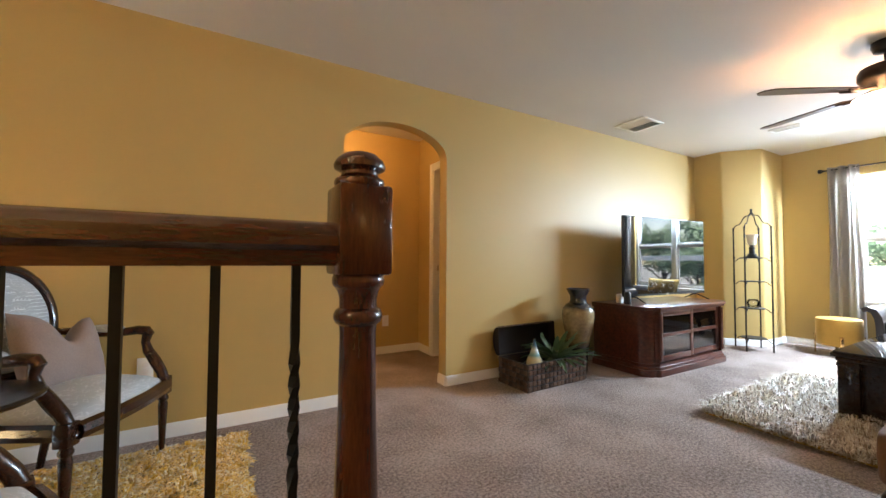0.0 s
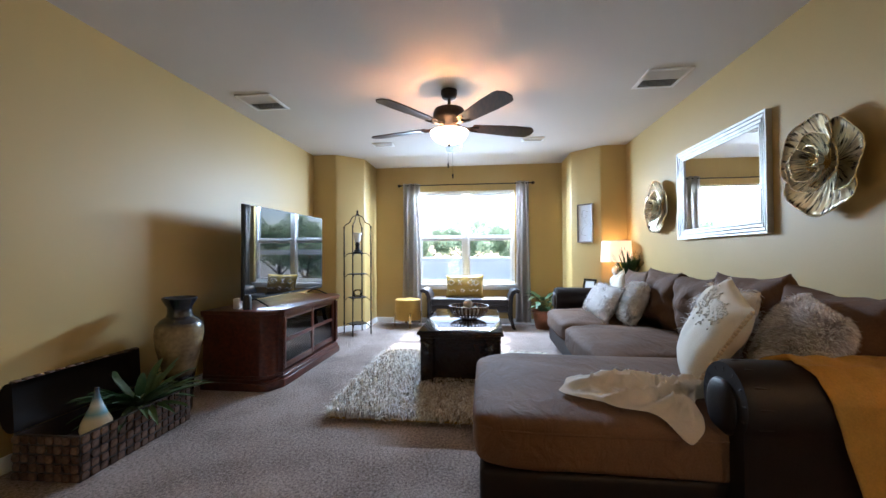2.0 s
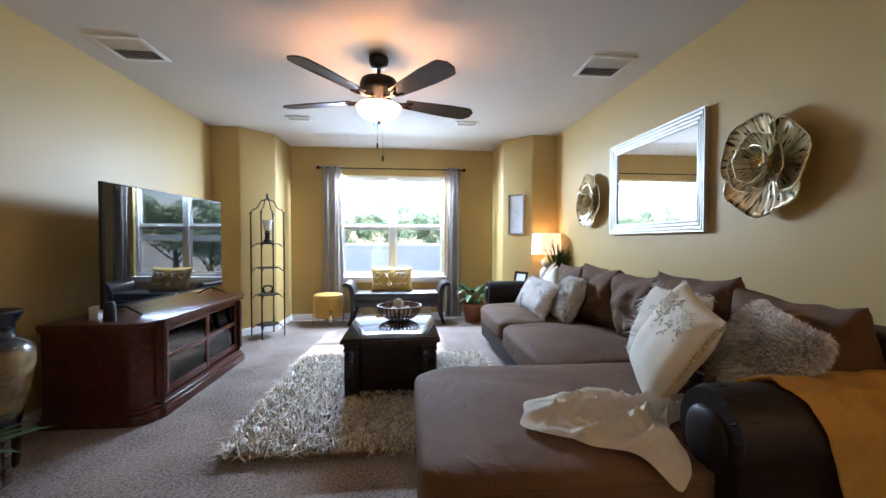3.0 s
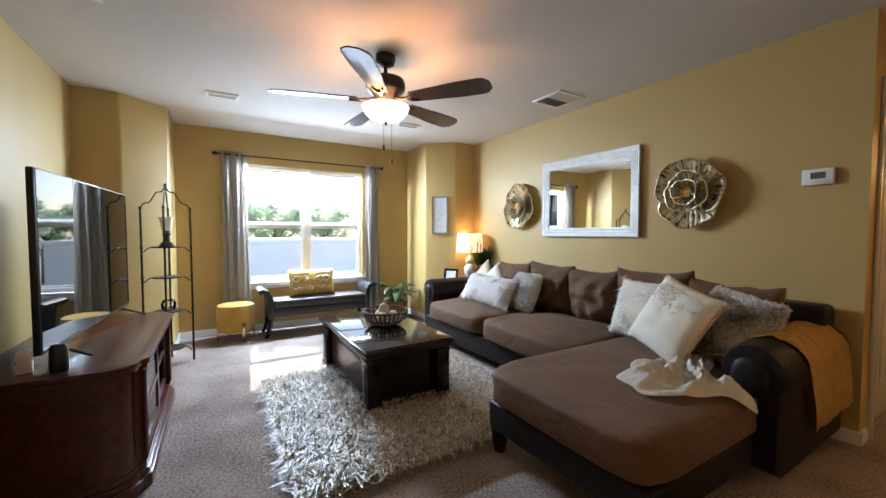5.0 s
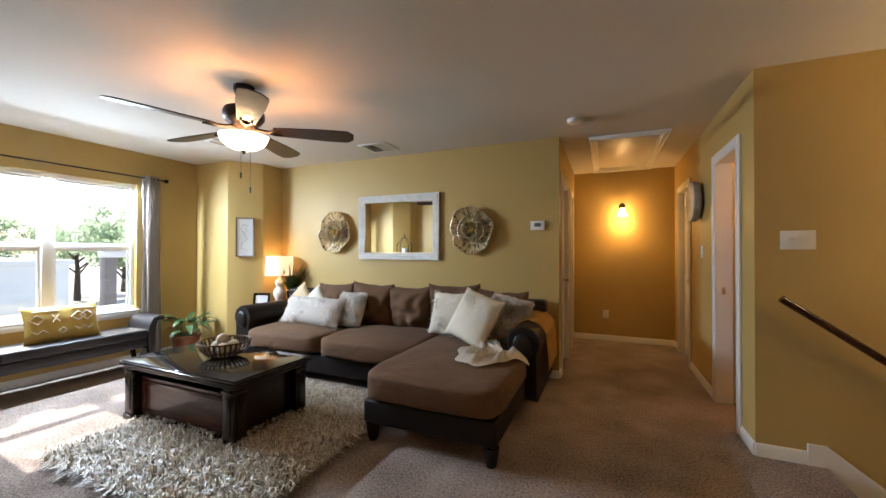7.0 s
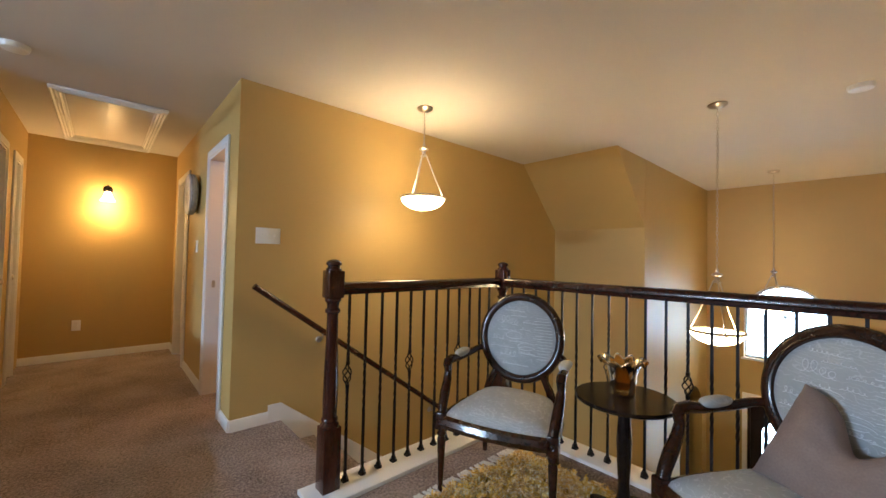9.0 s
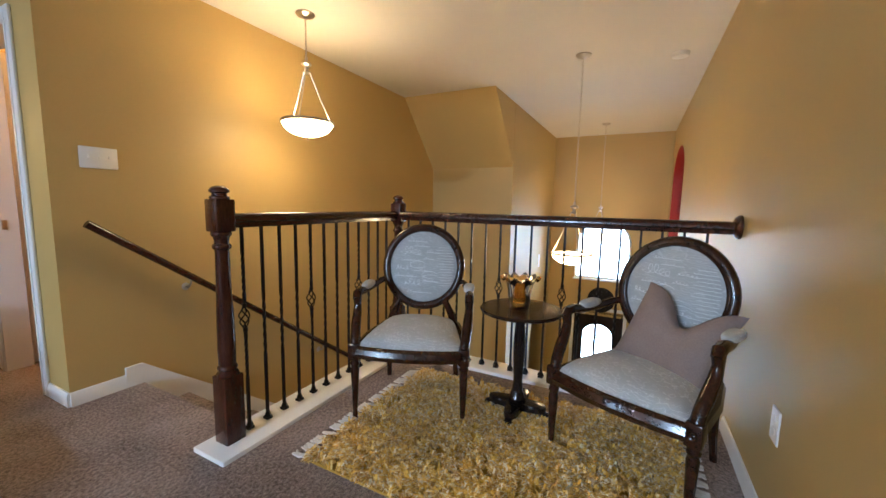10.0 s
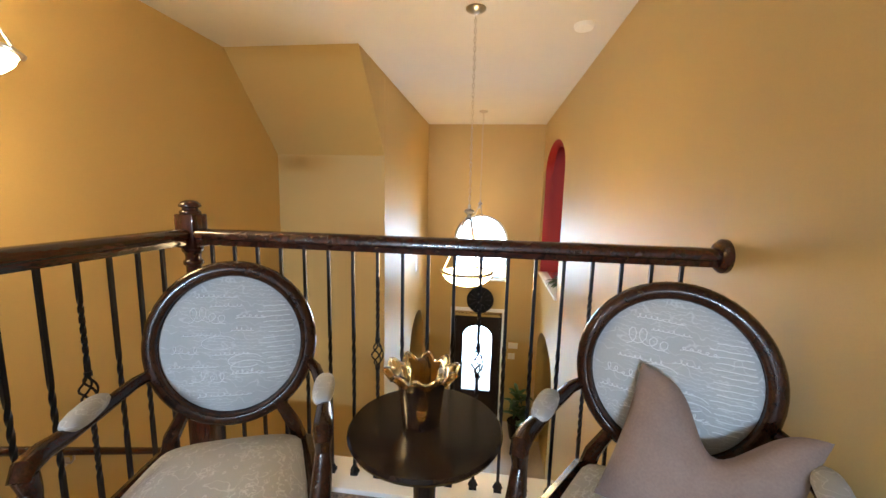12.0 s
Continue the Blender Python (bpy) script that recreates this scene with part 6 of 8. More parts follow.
def bunched_throw():
    """A soft throw dropped in a heap: rounded lobes, deep folds, one tongue hanging over the cushion's edge."""
    rim = [(0.27, -0.05), (0.23, 0.14), (0.17, 0.30), (0.02, 0.37), (-0.10, 0.27), (-0.18, 0.13), (-0.27, 0.04), (-0.29, -0.02), (-0.20, -0.07), (-0.04, -0.14), (0.02, -0.34), (0.11, -0.46), (0.18, -0.34), (0.20, -0.16)]
    n, rings, k = 168, 34, len(rim)

    def outline(t):
        f = t * k
        i = int(f) % k
        f -= int(f)
        p = [Vector(rim[(i + d) % k]) for d in (-1, 0, 1, 2)]
        return 0.5 * (2 * p[1] + (p[2] - p[0]) * f + (2 * p[0] - 5 * p[1] + 4 * p[2] - p[3]) * f * f + (3 * p[1] - p[0] - 3 * p[2] + p[3]) * f ** 3)
    bm = BM()
    rows = []
    for i in range(rings + 1):
        r = i / rings
        row = []
        for j in range(n if i else 1):
            e = outline(j / n)
            e *= 1 + 0.035 * math.sin(19 * math.pi * j / n) + 0.03 * noise.noise(Vector((math.cos(2 * math.pi * j / n), math.sin(2 * math.pi * j / n), 4.0)) * 3)
            x, y = 2.72 + e.x * r, 0.03 + e.y * r
            q = Vector((x * 6.0, y * 6.0, 1.7))
            w1, w2 = noise.noise(q), noise.noise(q * 2.1 + Vector((5, 1, 0)))
            away = Vector((x - 2.87, y + 0.38))
            ang = math.atan2(away.y, away.x)
            fold = 1 - abs(math.sin(13.0 * ang + 2.2 * w1 + 1.3 * math.sin(9 * away.length)))
            crease = max(0.0, 1 - 2.4 * abs(noise.noise(q * 2.6 + Vector((w1, 3, w2))))) ** 2
            swell = max(0.0, 1 - r ** 4)
            z = 0.488 + swell * (0.010 + (0.020 + 0.050 * min(0.5, away.length)) * fold ** 1.2 + 0.022 * w1 + 0.012 * w2 + 0.018 * crease) + 0.006 * fold
            if x < 2.51:
                z -= min(0.07, 3.0 * (2.51 - x) ** 1.6)
            row.append(bm.verts.new((x, y, z)))
        rows.append(row)
    for j in range(n):
        bm.faces.new((rows[0][0], rows[1][j], rows[1][(j + 1) % n]))
    for a, b in zip(rows[1:], rows[2:]):
        for j in range(n):
            bm.faces.new((a[j], b[j], b[(j + 1) % n], a[(j + 1) % n]))
    bmesh.ops.solidify(bm, geom=bm.faces[:], thickness=0.010)
    return solid("ivory_throw", bm, M_IVORY, "ivory plush throw bunched on the chaise", "throw", sharp=80)


bunched_throw()

# ---- media cabinet, television and what stands round them ----
M_CABGLASS = glass("cabinet_glass", (0.55, 0.55, 0.55), 0.02)
M_BLACK = material("black_plastic", (0.010, 0.010, 0.011), 0.4, vary=0.1)
M_SCREEN = material("dark_screen", (0.006, 0.007, 0.008), 0.02, vary=0.0, bump=0.0, spec=1.0)
M_SCREEN.node_tree.nodes["Principled BSDF"].inputs["IOR"].default_value = 1.65
XYZ_XZ = Matrix(((1, 0, 0, 0), (0, 0, 1, 0), (0, 1, 0, 0), (0, 0, 0, 1)))
cab = thing("media_cabinet", (4.575, 2.63, 0), "dark cherry media cabinet with sliding glass doors", "cabinet")
# plan: a flat front with quarter-round corners; local y runs to the wall
def cab_plan(grow, front=-0.315):
    w, r = 0.715 + grow, 0.11
    f = front - grow
    pts = [(w, 0.32), (-w, 0.32)]
    for i in range(7):
        a = math.radians(180 + 90 * i / 6)
        pts.append((-w + r + r * math.cos(a), f + r + 0.03 + r * math.sin(a)))
    pts += [(-w + r + 0.02, f), (w - r - 0.02, f)]
    for i in range(7):
        a = math.radians(270 + 90 * i / 6)
        pts.append((w - r + r * math.cos(a), f + r + 0.03 + r * math.sin(a)))
    return pts


bm = BM()
prism(bm, cab_plan(0.0), 0.595, 0.622, bevel=0.006)
prism(bm, cab_plan(-0.012), 0.575, 0.596)
part("top", bm, M_MAHOGANY, cab)
bm = BM()
prism(bm, cab_plan(-0.005), 0.0, 0.06, bevel=0.005)
prism(bm, cab_plan(-0.018), 0.06, 0.085, bevel=0.006)
prism(bm, cab_plan(-0.030), 0.085, 0.11)
part("plinth", bm, M_MAHOGANY, cab)
for s in (-1, 1):
    bm = BM()
    out = [(s * x, y) for x, y in cab_plan(-0.035) if x < -0.50 and y < 0.32]
    out = [(s * 0.68, 0.32)] + [(s * x, y) for x, y in cab_plan(-0.035) if x < -0.50 and y < 0.3] + [(s * 0.545, -0.26), (s * 0.60, -0.15), (s * 0.63, 0.32)]
    xs = [(-0.68, 0.32)] + [p for p in cab_plan(-0.035)[2:9]] + [(-0.545, -0.283), (-0.545, -0.25), (-0.62, -0.20), (-0.64, 0.32)]
    prism(bm, [(-s * x, y) for x, y in xs], 0.11, 0.576)
    part("side", bm, M_MAHOGANY, cab)
part("back", box(BM(), -0.64, 0.64, 0.30, 0.318, 0.11, 0.576), M_ESPRESSO, cab)
part("shelf", box(BM(), -0.62, 0.62, -0.20, 0.298, 0.325, 0.343), M_ESPRESSO, cab)
for k, (x0, x1, yy) in enumerate(((-0.540, 0.012, -0.281), (-0.008, 0.540, -0.262))):
    bm = BM()
    zl, zh = 0.125, 0.570
    for a, b, c, d in ((x0, x0 + 0.045, zl, zh), (x1 - 0.045, x1, zl, zh), (x0 + 0.045, x1 - 0.045, zl, zl + 0.05), (x0 + 0.045, x1 - 0.045, zh - 0.04, zh), (x0 + 0.045, x1 - 0.045, 0.345, 0.375)):
        box(bm, a, b, yy, yy + 0.018, c, d, 0.003)
    dr = part("door", bm, M_MAHOGANY, cab, "sliding glazed door")
    for c, d in ((zl + 0.05, 0.345), (0.375, zh - 0.04)):
        part("pane", box(BM(), x0 + 0.045, x1 - 0.045, yy + 0.007, yy + 0.010, c, d), M_CABGLASS, dr)
for x in (-0.55, 0.55):
    bm = BM()
    for j in range(3):
        sweep(bm, [(x + (j - 1) * 0.013, -0.288, 0.13), (x + (j - 1) * 0.013, -0.288, 0.56)], 0.006, 8)
    part("fluted_pilaster", bm, M_MAHOGANY, cab)
for i, (x, w, z) in enumerate(((-0.3, 0.40, 0.343), (0.28, 0.36, 0.343), (-0.25, 0.42, 0.11))):
    solid("media_player", box(BM(), -w / 2, w / 2, -0.12, 0.12, 0, 0.055, 0.004), M_BLACK, "flat black media player on the cabinet shelf", "media player", (4.575 + x, 2.72, z))

tv = thing("television", (4.668, 2.640, 0.6225), "flat black television reflecting the window, on the cabinet", "television", turn=-3.9)
part("housing", box(BM(), -0.660, 0.660, 0.0, 0.028, 0.062, 0.868, 0.006), M_BLACK, tv)
part("rear_bulge", box(BM(), -0.50, 0.50, 0.028, 0.065, 0.10, 0.55, 0.015), M_BLACK, tv)
part("screen", box(BM(), -0.650, 0.650, -0.0025, -0.0002, 0.080, 0.860, 0.0), M_SCREEN, tv, "dark glossy screen")
part("badge", box(BM(), -0.02, 0.02, -0.004, -0.0026, 0.066, 0.074), M_NICKEL, tv)
for s in (-1, 1):
    bm = BM()
    x = s * 0.50
    sweep(bm, [(x + s * 0.02, -0.125, 0.006), (x, -0.01, 0.055), (x, 0.03, 0.055), (x + s * 0.02, 0.14, 0.006)], 0.007, 8)
    part("stand_foot", bm, M_BLACK, tv)
bm = BM()
lathe(bm, [(0.0, 0.0), (0.032, 0.0), (0.034, 0.01), (0.030, 0.10), (0.022, 0.118), (0.0, 0.122)], 20)
solid("small_speaker", bm, M_BLACK, "small black speaker on the cabinet", "speaker", (3.965, 2.62, 0.6225))
solid("white_box", box(BM(), -0.035, 0.035, -0.025, 0.025, 0, 0.085, 0.006), M_DOOR, "small white device beside the speaker", "router", (4.02, 2.74, 0.6225), 15)

# tall two-tone vase
def vase_material():
    m = material("glazed_vase", (0.34, 0.25, 0.13), 0.22, vary=0.3, scale=7.0, fine=30.0, bump=0.1, coat=0.4)
    N, L = m.node_tree.nodes, m.node_tree.links
    b = N["Principled BSDF"]
    src = b.inputs["Base Color"].links[0].from_socket
    tc, sep, ramp = N.new("ShaderNodeTexCoord"), N.new("ShaderNodeSeparateXYZ"), N.new("ShaderNodeValToRGB")
    nz, ad = N.new("ShaderNodeTexNoise"), N.new("ShaderNodeMath")
    nz.inputs["Scale"].default_value = 6.0
    ad.operation = 'MULTIPLY_ADD'
    ad.inputs[1].default_value = 0.10
    L.new(tc.outputs["Object"], sep.inputs[0]), L.new(tc.outputs["Object"], nz.inputs["Vector"])
    L.new(nz.outputs["Fac"], ad.inputs[0]), L.new(sep.outputs["Z"], ad.inputs[2])
    el = ramp.color_ramp.elements
    el[0].position, el[0].color = 0.28, (0, 0, 0, 1)
    el[1].position, el[1].color = 0.36, (1, 1, 1, 1)
    for pos, v in ((0.62, 1), (0.66, 0)):
        e = el.new(pos)
        e.color = (v, v, v, 1)
    mix = N.new("ShaderNodeMix")
    mix.data_type = 'RGBA'
    mix.inputs["A"].default_value = (0.012, 0.014, 0.020, 1)
    L.new(ad.outputs[0], ramp.inputs[0]), L.new(ramp.outputs[0], mix.inputs["Factor"]), L.new(src, mix.inputs["B"]), L.new(mix.outputs["Result"], b.inputs["Base Color"])
    return m


bm = BM()
lathe(bm, [(0.0, 0.0), (0.075, 0.0), (0.080, 0.02), (0.085, 0.20), (0.110, 0.33), (0.135, 0.44), (0.145, 0.53), (0.138, 0.59), (0.110, 0.625), (0.080, 0.645), (0.072, 0.67), (0.074, 0.71), (0.098, 0.752), (0.106, 0.768), (0.100, 0.776), (0.085, 0.76), (0.066, 0.71), (0.06, 0.66), (0.0, 0.66)], 40)
solid("floor_vase", bm, vase_material(), "tall glazed floor vase, dark neck and tan belly", "vase", (3.49, 2.80, 0))

# open woven chest with plant and small vase
M_WEAVE = material("woven_leather_strip", (0.12, 0.072, 0.052), 0.24, vary=0.25, scale=14.0, fine=70.0, bump=0.2, random_value=0.45)
M_CHESTIN = material("dark_chest_lining", (0.020, 0.012, 0.009), 0.7, vary=0.2)
chest = thing("woven_chest", (3.02, 2.78, 0), "dark woven-strip chest standing open against the wall", "chest", turn=2.0)
CW, CD, CH = 0.345, 0.172, 0.215
bm = BM()
box(bm, -CW, CW, -CD, -CD + 0.012, 0.0, CH), box(bm, -CW, CW, CD - 0.012, CD, 0.0, CH)
box(bm, -CW, -CW + 0.012, -CD + 0.012, CD - 0.012, 0.0, CH), box(bm, CW - 0.012, CW, -CD + 0.012, CD - 0.012, 0.0, CH)
box(bm, -CW + 0.012, CW - 0.012, -CD + 0.012, CD - 0.012, 0.0, 0.012)
body = part("body", bm, M_CHESTIN, chest)
bm = BM()
blob(bm, (0.041, 0.013, 0.037), (0, 0, 0), 3.4, 10, 6)
TILE = mesh_of("strip", bm, M_WEAVE)
nx, nz = 15, 5
def weave(x, y, z, turn):
    ob = new("strip", TILE)
    ob.parent = body
    ob.matrix_basis = pose(x, y, z, 0, 0, turn)
for i in range(nx):
    for j in range(nz):
        o = 0.0045 if (i + j) % 2 else 0.0
        weave(-CW + (i + 0.5) * 2 * CW / nx, -CD - 0.001 - o, (j + 0.5) * CH / nz, 0)
for i in range(8):
    for j in range(nz):
        o = 0.0045 if (i + j) % 2 else 0.0
        weave(-CW - 0.001 - o, -CD + (i + 0.5) * 2 * CD / 8, (j + 0.5) * CH / nz, 90)
# barrel lid, thrown back against the wall
LD = 0.235
lid_m = pose(0, CD - 0.006, CH + 0.004, -94, 0, 0)
bm = BM()
prof = [(LD * 0.5 * (1 - math.cos(math.pi * i / 14)), 0.025 + 0.055 * math.sin(math.pi * i / 14)) for i in range(15)]
outline = [(0.0, 0.0)] + prof + [(LD, 0.0)]
A = [bm.verts.new(lid_m @ Vector((-CW, -y, z))) for y, z in outline]
B = [bm.verts.new(lid_m @ Vector((CW, -y, z))) for y, z in outline]
bm.faces.new(A), bm.faces.new(B[::-1])
for i in range(1, len(outline) - 2):
    bm.faces.new((A[i], A[i + 1], B[i + 1], B[i]))
bm.faces.new((A[0], A[1], B[1], B[0])), bm.faces.new((A[-2], A[-1], B[-1], B[-2]))
bmesh.ops.solidify(bm, geom=bm.faces[:], thickness=0.008)
lid = part("lid", bm, M_CHESTIN, chest, "barrel lid lined in dark cloth")
for i in range(14):
    ob = new("strip", TILE)
    ob.parent = lid
    ob.matrix_basis = lid_m @ pose(-CW + (i + 0.5) * 2 * CW / 14, -LD - 0.004, 0.012, 0, 0, 0)
bm = BM()
blob(bm, (2 * CW - 0.04, 2 * CD - 0.05, 0.13), (0, 0, 0.065), 5.0, 20, 10)
part("filling", bm, M_CHESTIN, chest)

M_TEAR = material("cream_blue_glaze", (0.62, 0.58, 0.44), 0.12, vary=0.08, scale=6.0, coat=0.6)
bm = BM()
lathe(bm, [(0.0, 0.0), (0.045, 0.0), (0.062, 0.02), (0.068, 0.05), (0.062, 0.085), (0.045, 0.12), (0.028, 0.16), (0.016, 0.20), (0.010, 0.24), (0.012, 0.25), (0.0, 0.251)], 28)
_N, _L = M_TEAR.node_tree.nodes, M_TEAR.node_tree.links
_tc, _sep, _rmp = _N.new("ShaderNodeTexCoord"), _N.new("ShaderNodeSeparateXYZ"), _N.new("ShaderNodeValToRGB")
_el = _rmp.color_ramp.elements
_el[0].position, _el[0].color = 0.10, (0.62, 0.58, 0.42, 1)
_el[1].position, _el[1].color = 0.25, (0.03, 0.05, 0.08, 1)
for _p, _c in ((0.125, (0.16, 0.34, 0.40)), (0.165, (0.55, 0.62, 0.62)), (0.20, (0.10, 0.20, 0.28))):
    _e2 = _el.new(_p)
    _e2.color = (*_c, 1)
_L.new(_tc.outputs["Object"], _sep.inputs[0]), _L.new(_sep.outputs["Z"], _rmp.inputs[0]), _L.new(_rmp.outputs[0], _N["Principled BSDF"].inputs["Base Color"])
solid("teardrop_vase", bm, M_TEAR, "glossy cream and blue teardrop vase in the chest", "vase", (2.83, 2.68, 0.14))
rr = random.Random(11)
plant = thing("aloe_plant", (3.13, 2.74, 0.12), "green aloe-like plant set in the woven chest", "plant")
for k in range(58):
    a = rr.uniform(0, 2 * math.pi)
    ri = rr.uniform(0.15, 1.05)
    bm = BM()
    blade_leaf(bm, (0.03 * math.cos(a), 0.02 * math.sin(a), 0.0), a, rr.uniform(0.26, 0.40), rr.uniform(0.034, 0.052), ri, rr.uniform(0.10, 0.45), 0.30, 8)
    for v in bm.verts:
        v.co.y = max(-0.30, min(0.13, v.co.y))
        v.co.z += 0.06
    part("leaf", bm, M_LEAF2 if k % 3 else M_LEAF, plant, "", 60)

# corner etagere of black iron
M_IRONBROWN = material("dark_iron", (0.026, 0.019, 0.015), 0.5, 0.6, vary=0.2, scale=20.0)
et = thing("iron_etagere", (6.06, 2.425, 0), "black iron etagere with pagoda top in the corner", "etagere", turn=45.0)
Q = 0.132
for sx in (-1, 1):
    for sy in (-1, 1):
        bm = BM()
        sweep(bm, [(sx * Q, sy * Q, 0.0), (sx * Q, sy * Q, 1.44)], 0.0085, 8)
        for z in (1.44, 1.083, 0.805, 0.49, 0.14):
            lathe(bm, [(0.0, -0.012), (0.012, -0.010), (0.013, 0.010), (0.0, 0.013)], 8, (sx * Q, sy * Q, z))
        part("post", bm, M_IRONBROWN, et)
        bm = BM()
        pts = []
        for i in range(17):
            f = i / 16
            q = Q * (1 - f)
            step = 0.205 * f + 0.016 * math.sin(f * 4 * math.pi)
            pts.append((sx * q, sy * q, 1.435 + step))
        sweep(bm, pts, 0.006, 6)
        part("crown_arm", bm, M_IRONBROWN, et)
bm = BM()
lathe(bm, [(0.0, 1.625), (0.014, 1.63), (0.010, 1.645), (0.015, 1.655), (0.008, 1.668), (0.0, 1.672)], 12)
part("finial", bm, M_IRONBROWN, et)
for z in (1.083, 0.805, 0.49, 0.14):
    bm = BM()
    lathe(bm, [(0.0, z - 0.006), (0.118, z - 0.006), (0.122, z), (0.118, z + 0.006), (0.0, z + 0.006)], 32)
    part("shelf", bm, M_IRONBROWN, et)
    for k in range(4):
        a = math.radians(45 + 90 * k)
        bm = BM()
        sweep(bm, [(0.118 * math.cos(a), 0.118 * math.sin(a), z), (0.145 * math.cos(a), 0.145 * math.sin(a), z - 0.012), (0.168 * math.cos(a), 0.168 * math.sin(a), z - 0.038), (0.187 * math.cos(a), 0.187 * math.sin(a), z - 0.035)], 0.005, 6)
        part("bracket", bm, M_IRONBROWN, et)
M_FROST = material("frosted_glass_shade", (0.80, 0.78, 0.74), 0.4, vary=0.04)
ul = thing("uplight_lamp", (6.06, 2.425, 1.089), "small lamp with black fluted base and frosted glass cup", "lamp")
bm = BM()
lathe(bm, [(0.0, 0.0), (0.060, 0.0), (0.062, 0.012), (0.045, 0.022), (0.048, 0.035), (0.030, 0.045), (0.026, 0.10), (0.034, 0.11), (0.034, 0.12), (0.020, 0.13), (0.030, 0.145), (0.0, 0.146)], 24)
part("base", bm, M_BLACK, ul)
bm = BM()
lathe(bm, [(0.0, 0.140), (0.028, 0.142), (0.040, 0.17), (0.046, 0.23), (0.064, 0.27), (0.060, 0.27), (0.042, 0.232), (0.036, 0.172), (0.0, 0.150)], 28)
part("shade", bm, M_FROST, ul, "frosted white glass cup", 80)
bm = BM()
lathe(bm, [(0.0, 0.0), (0.045, 0.0), (0.058, 0.025), (0.060, 0.06), (0.045, 0.095), (0.042, 0.095), (0.056, 0.06), (0.054, 0.027), (0.0, 0.006)], 24)
solid("glass_candle_bowl", bm, M_PANE, "clear round glass bowl on the etagere shelf", "bowl", (6.06, 2.425, 0.497), sharp=80)

# ---- sofa wall: mirror, metal flowers, thermostat, picture ----
M_SILVER = material("silver_ribbed_frame", (0.56, 0.53, 0.48), 0.5, 0.5, vary=0.12, scale=12.0, fine=90.0, bump=0.3)
mir = thing("wall_mirror", (4.198, SOUTH, 1.571), "rectangular wall mirror in a wide silver ribbed frame", "mirror")
mw, mh, fw = 0.548, 0.388, 0.082
def frame_ring(bm, w, h, d0, d1, f):
    """A mitred picture frame in x, z: outer half sizes w, h; depth d0 at the inner edge, d1 at the outer."""
    o = [(-w, -h), (w, -h), (w, h), (-w, h)]
    i_ = [(-w + f, -h + f), (w - f, -h + f), (w - f, h - f), (-w + f, h - f)]
    vo = [bm.verts.new((x, d1, z)) for x, z in o]
    vi = [bm.verts.new((x, d0, z)) for x, z in i_]
    bo = [bm.verts.new((x, 0.002, z)) for x, z in o]
    bi = [bm.verts.new((x, 0.002, z)) for x, z in i_]
    for k in range(4):
        j = (k + 1) % 4
        bm.faces.new((vo[k], vo[j], vi[j], vi[k])), bm.faces.new((bo[k], bo[j], vo[j], vo[k])), bm.faces.new((vi[k], vi[j], bi[j], bi[k])), bm.faces.new((bo[k], bo[j], bi[j], bi[k]))
bm = BM()
frame_ring(bm, mw, mh, 0.022, 0.040, fw)
fr = part("frame", bm, M_SILVER, mir, "", 20)
for k in range(3):
    t = 0.2 + 0.3 * k
    d = 0.040 - 0.018 * t
    bm = BM()
    w, h = mw - fw * t, mh - fw * t
    sweep(bm, [(-w, d, -h), (w, d, -h), (w, d, h), (-w, d, h)], 0.006, 6, True)
    part("rib", bm, M_SILVER, fr)
part("glass", box(BM(), -mw + fw - 0.004, mw - fw + 0.004, 0.006, 0.012, -mh + fw - 0.004, mh - fw + 0.004), M_MIRROR, mir, "clear mirror glass")


M_FLOWER = material("pale_gold_leaf", (0.97, 0.86, 0.62), 0.34, 1.0, vary=0.06, scale=18.0, fine=90.0, bump=0.12)
_N, _L = M_FLOWER.node_tree.nodes, M_FLOWER.node_tree.links
_b = _N["Principled BSDF"]
_src = _b.inputs["Base Color"].links[0].from_socket
_tc, _sep, _ang, _rad, _cmb, _vn, _rg, _mx = (_N.new(k) for k in ("ShaderNodeTexCoord", "ShaderNodeSeparateXYZ", "ShaderNodeMath", "ShaderNodeVectorMath", "ShaderNodeCombineXYZ", "ShaderNodeTexNoise", "ShaderNodeMapRange", "ShaderNodeMix"))
_ang.operation, _rad.operation, _mx.data_type = 'ARCTAN2', 'LENGTH', 'RGBA'
_L.new(_tc.outputs["Object"], _sep.inputs[0]), _L.new(_sep.outputs["Z"], _ang.inputs[0]), _L.new(_sep.outputs["X"], _ang.inputs[1])
_L.new(_tc.outputs["Object"], _rad.inputs[0]), _L.new(_ang.outputs[0], _cmb.inputs["X"]), _L.new(_rad.outputs["Value"], _cmb.inputs["Y"])
_L.new(_cmb.outputs[0], _vn.inputs["Vector"])
_vn.inputs["Scale"].default_value, _vn.inputs["Detail"].default_value = 13.0, 2.0      # dark veins running out from the heart
_rg.inputs["From Min"].default_value, _rg.inputs["From Max"].default_value = 0.525, 0.62
_mx.inputs["B"].default_value = (0.06, 0.045, 0.027, 1)
_L.new(_vn.outputs["Fac"], _rg.inputs["Value"]), _L.new(_rg.outputs[0], _mx.inputs["Factor"]), _L.new(_src, _mx.inputs["A"]), _L.new(_mx.outputs["Result"], _b.inputs["Base Color"])
M_FLOWERRIM = material("pale_gold_rim", (0.95, 0.84, 0.60), 0.2, 1.0, vary=0.05)


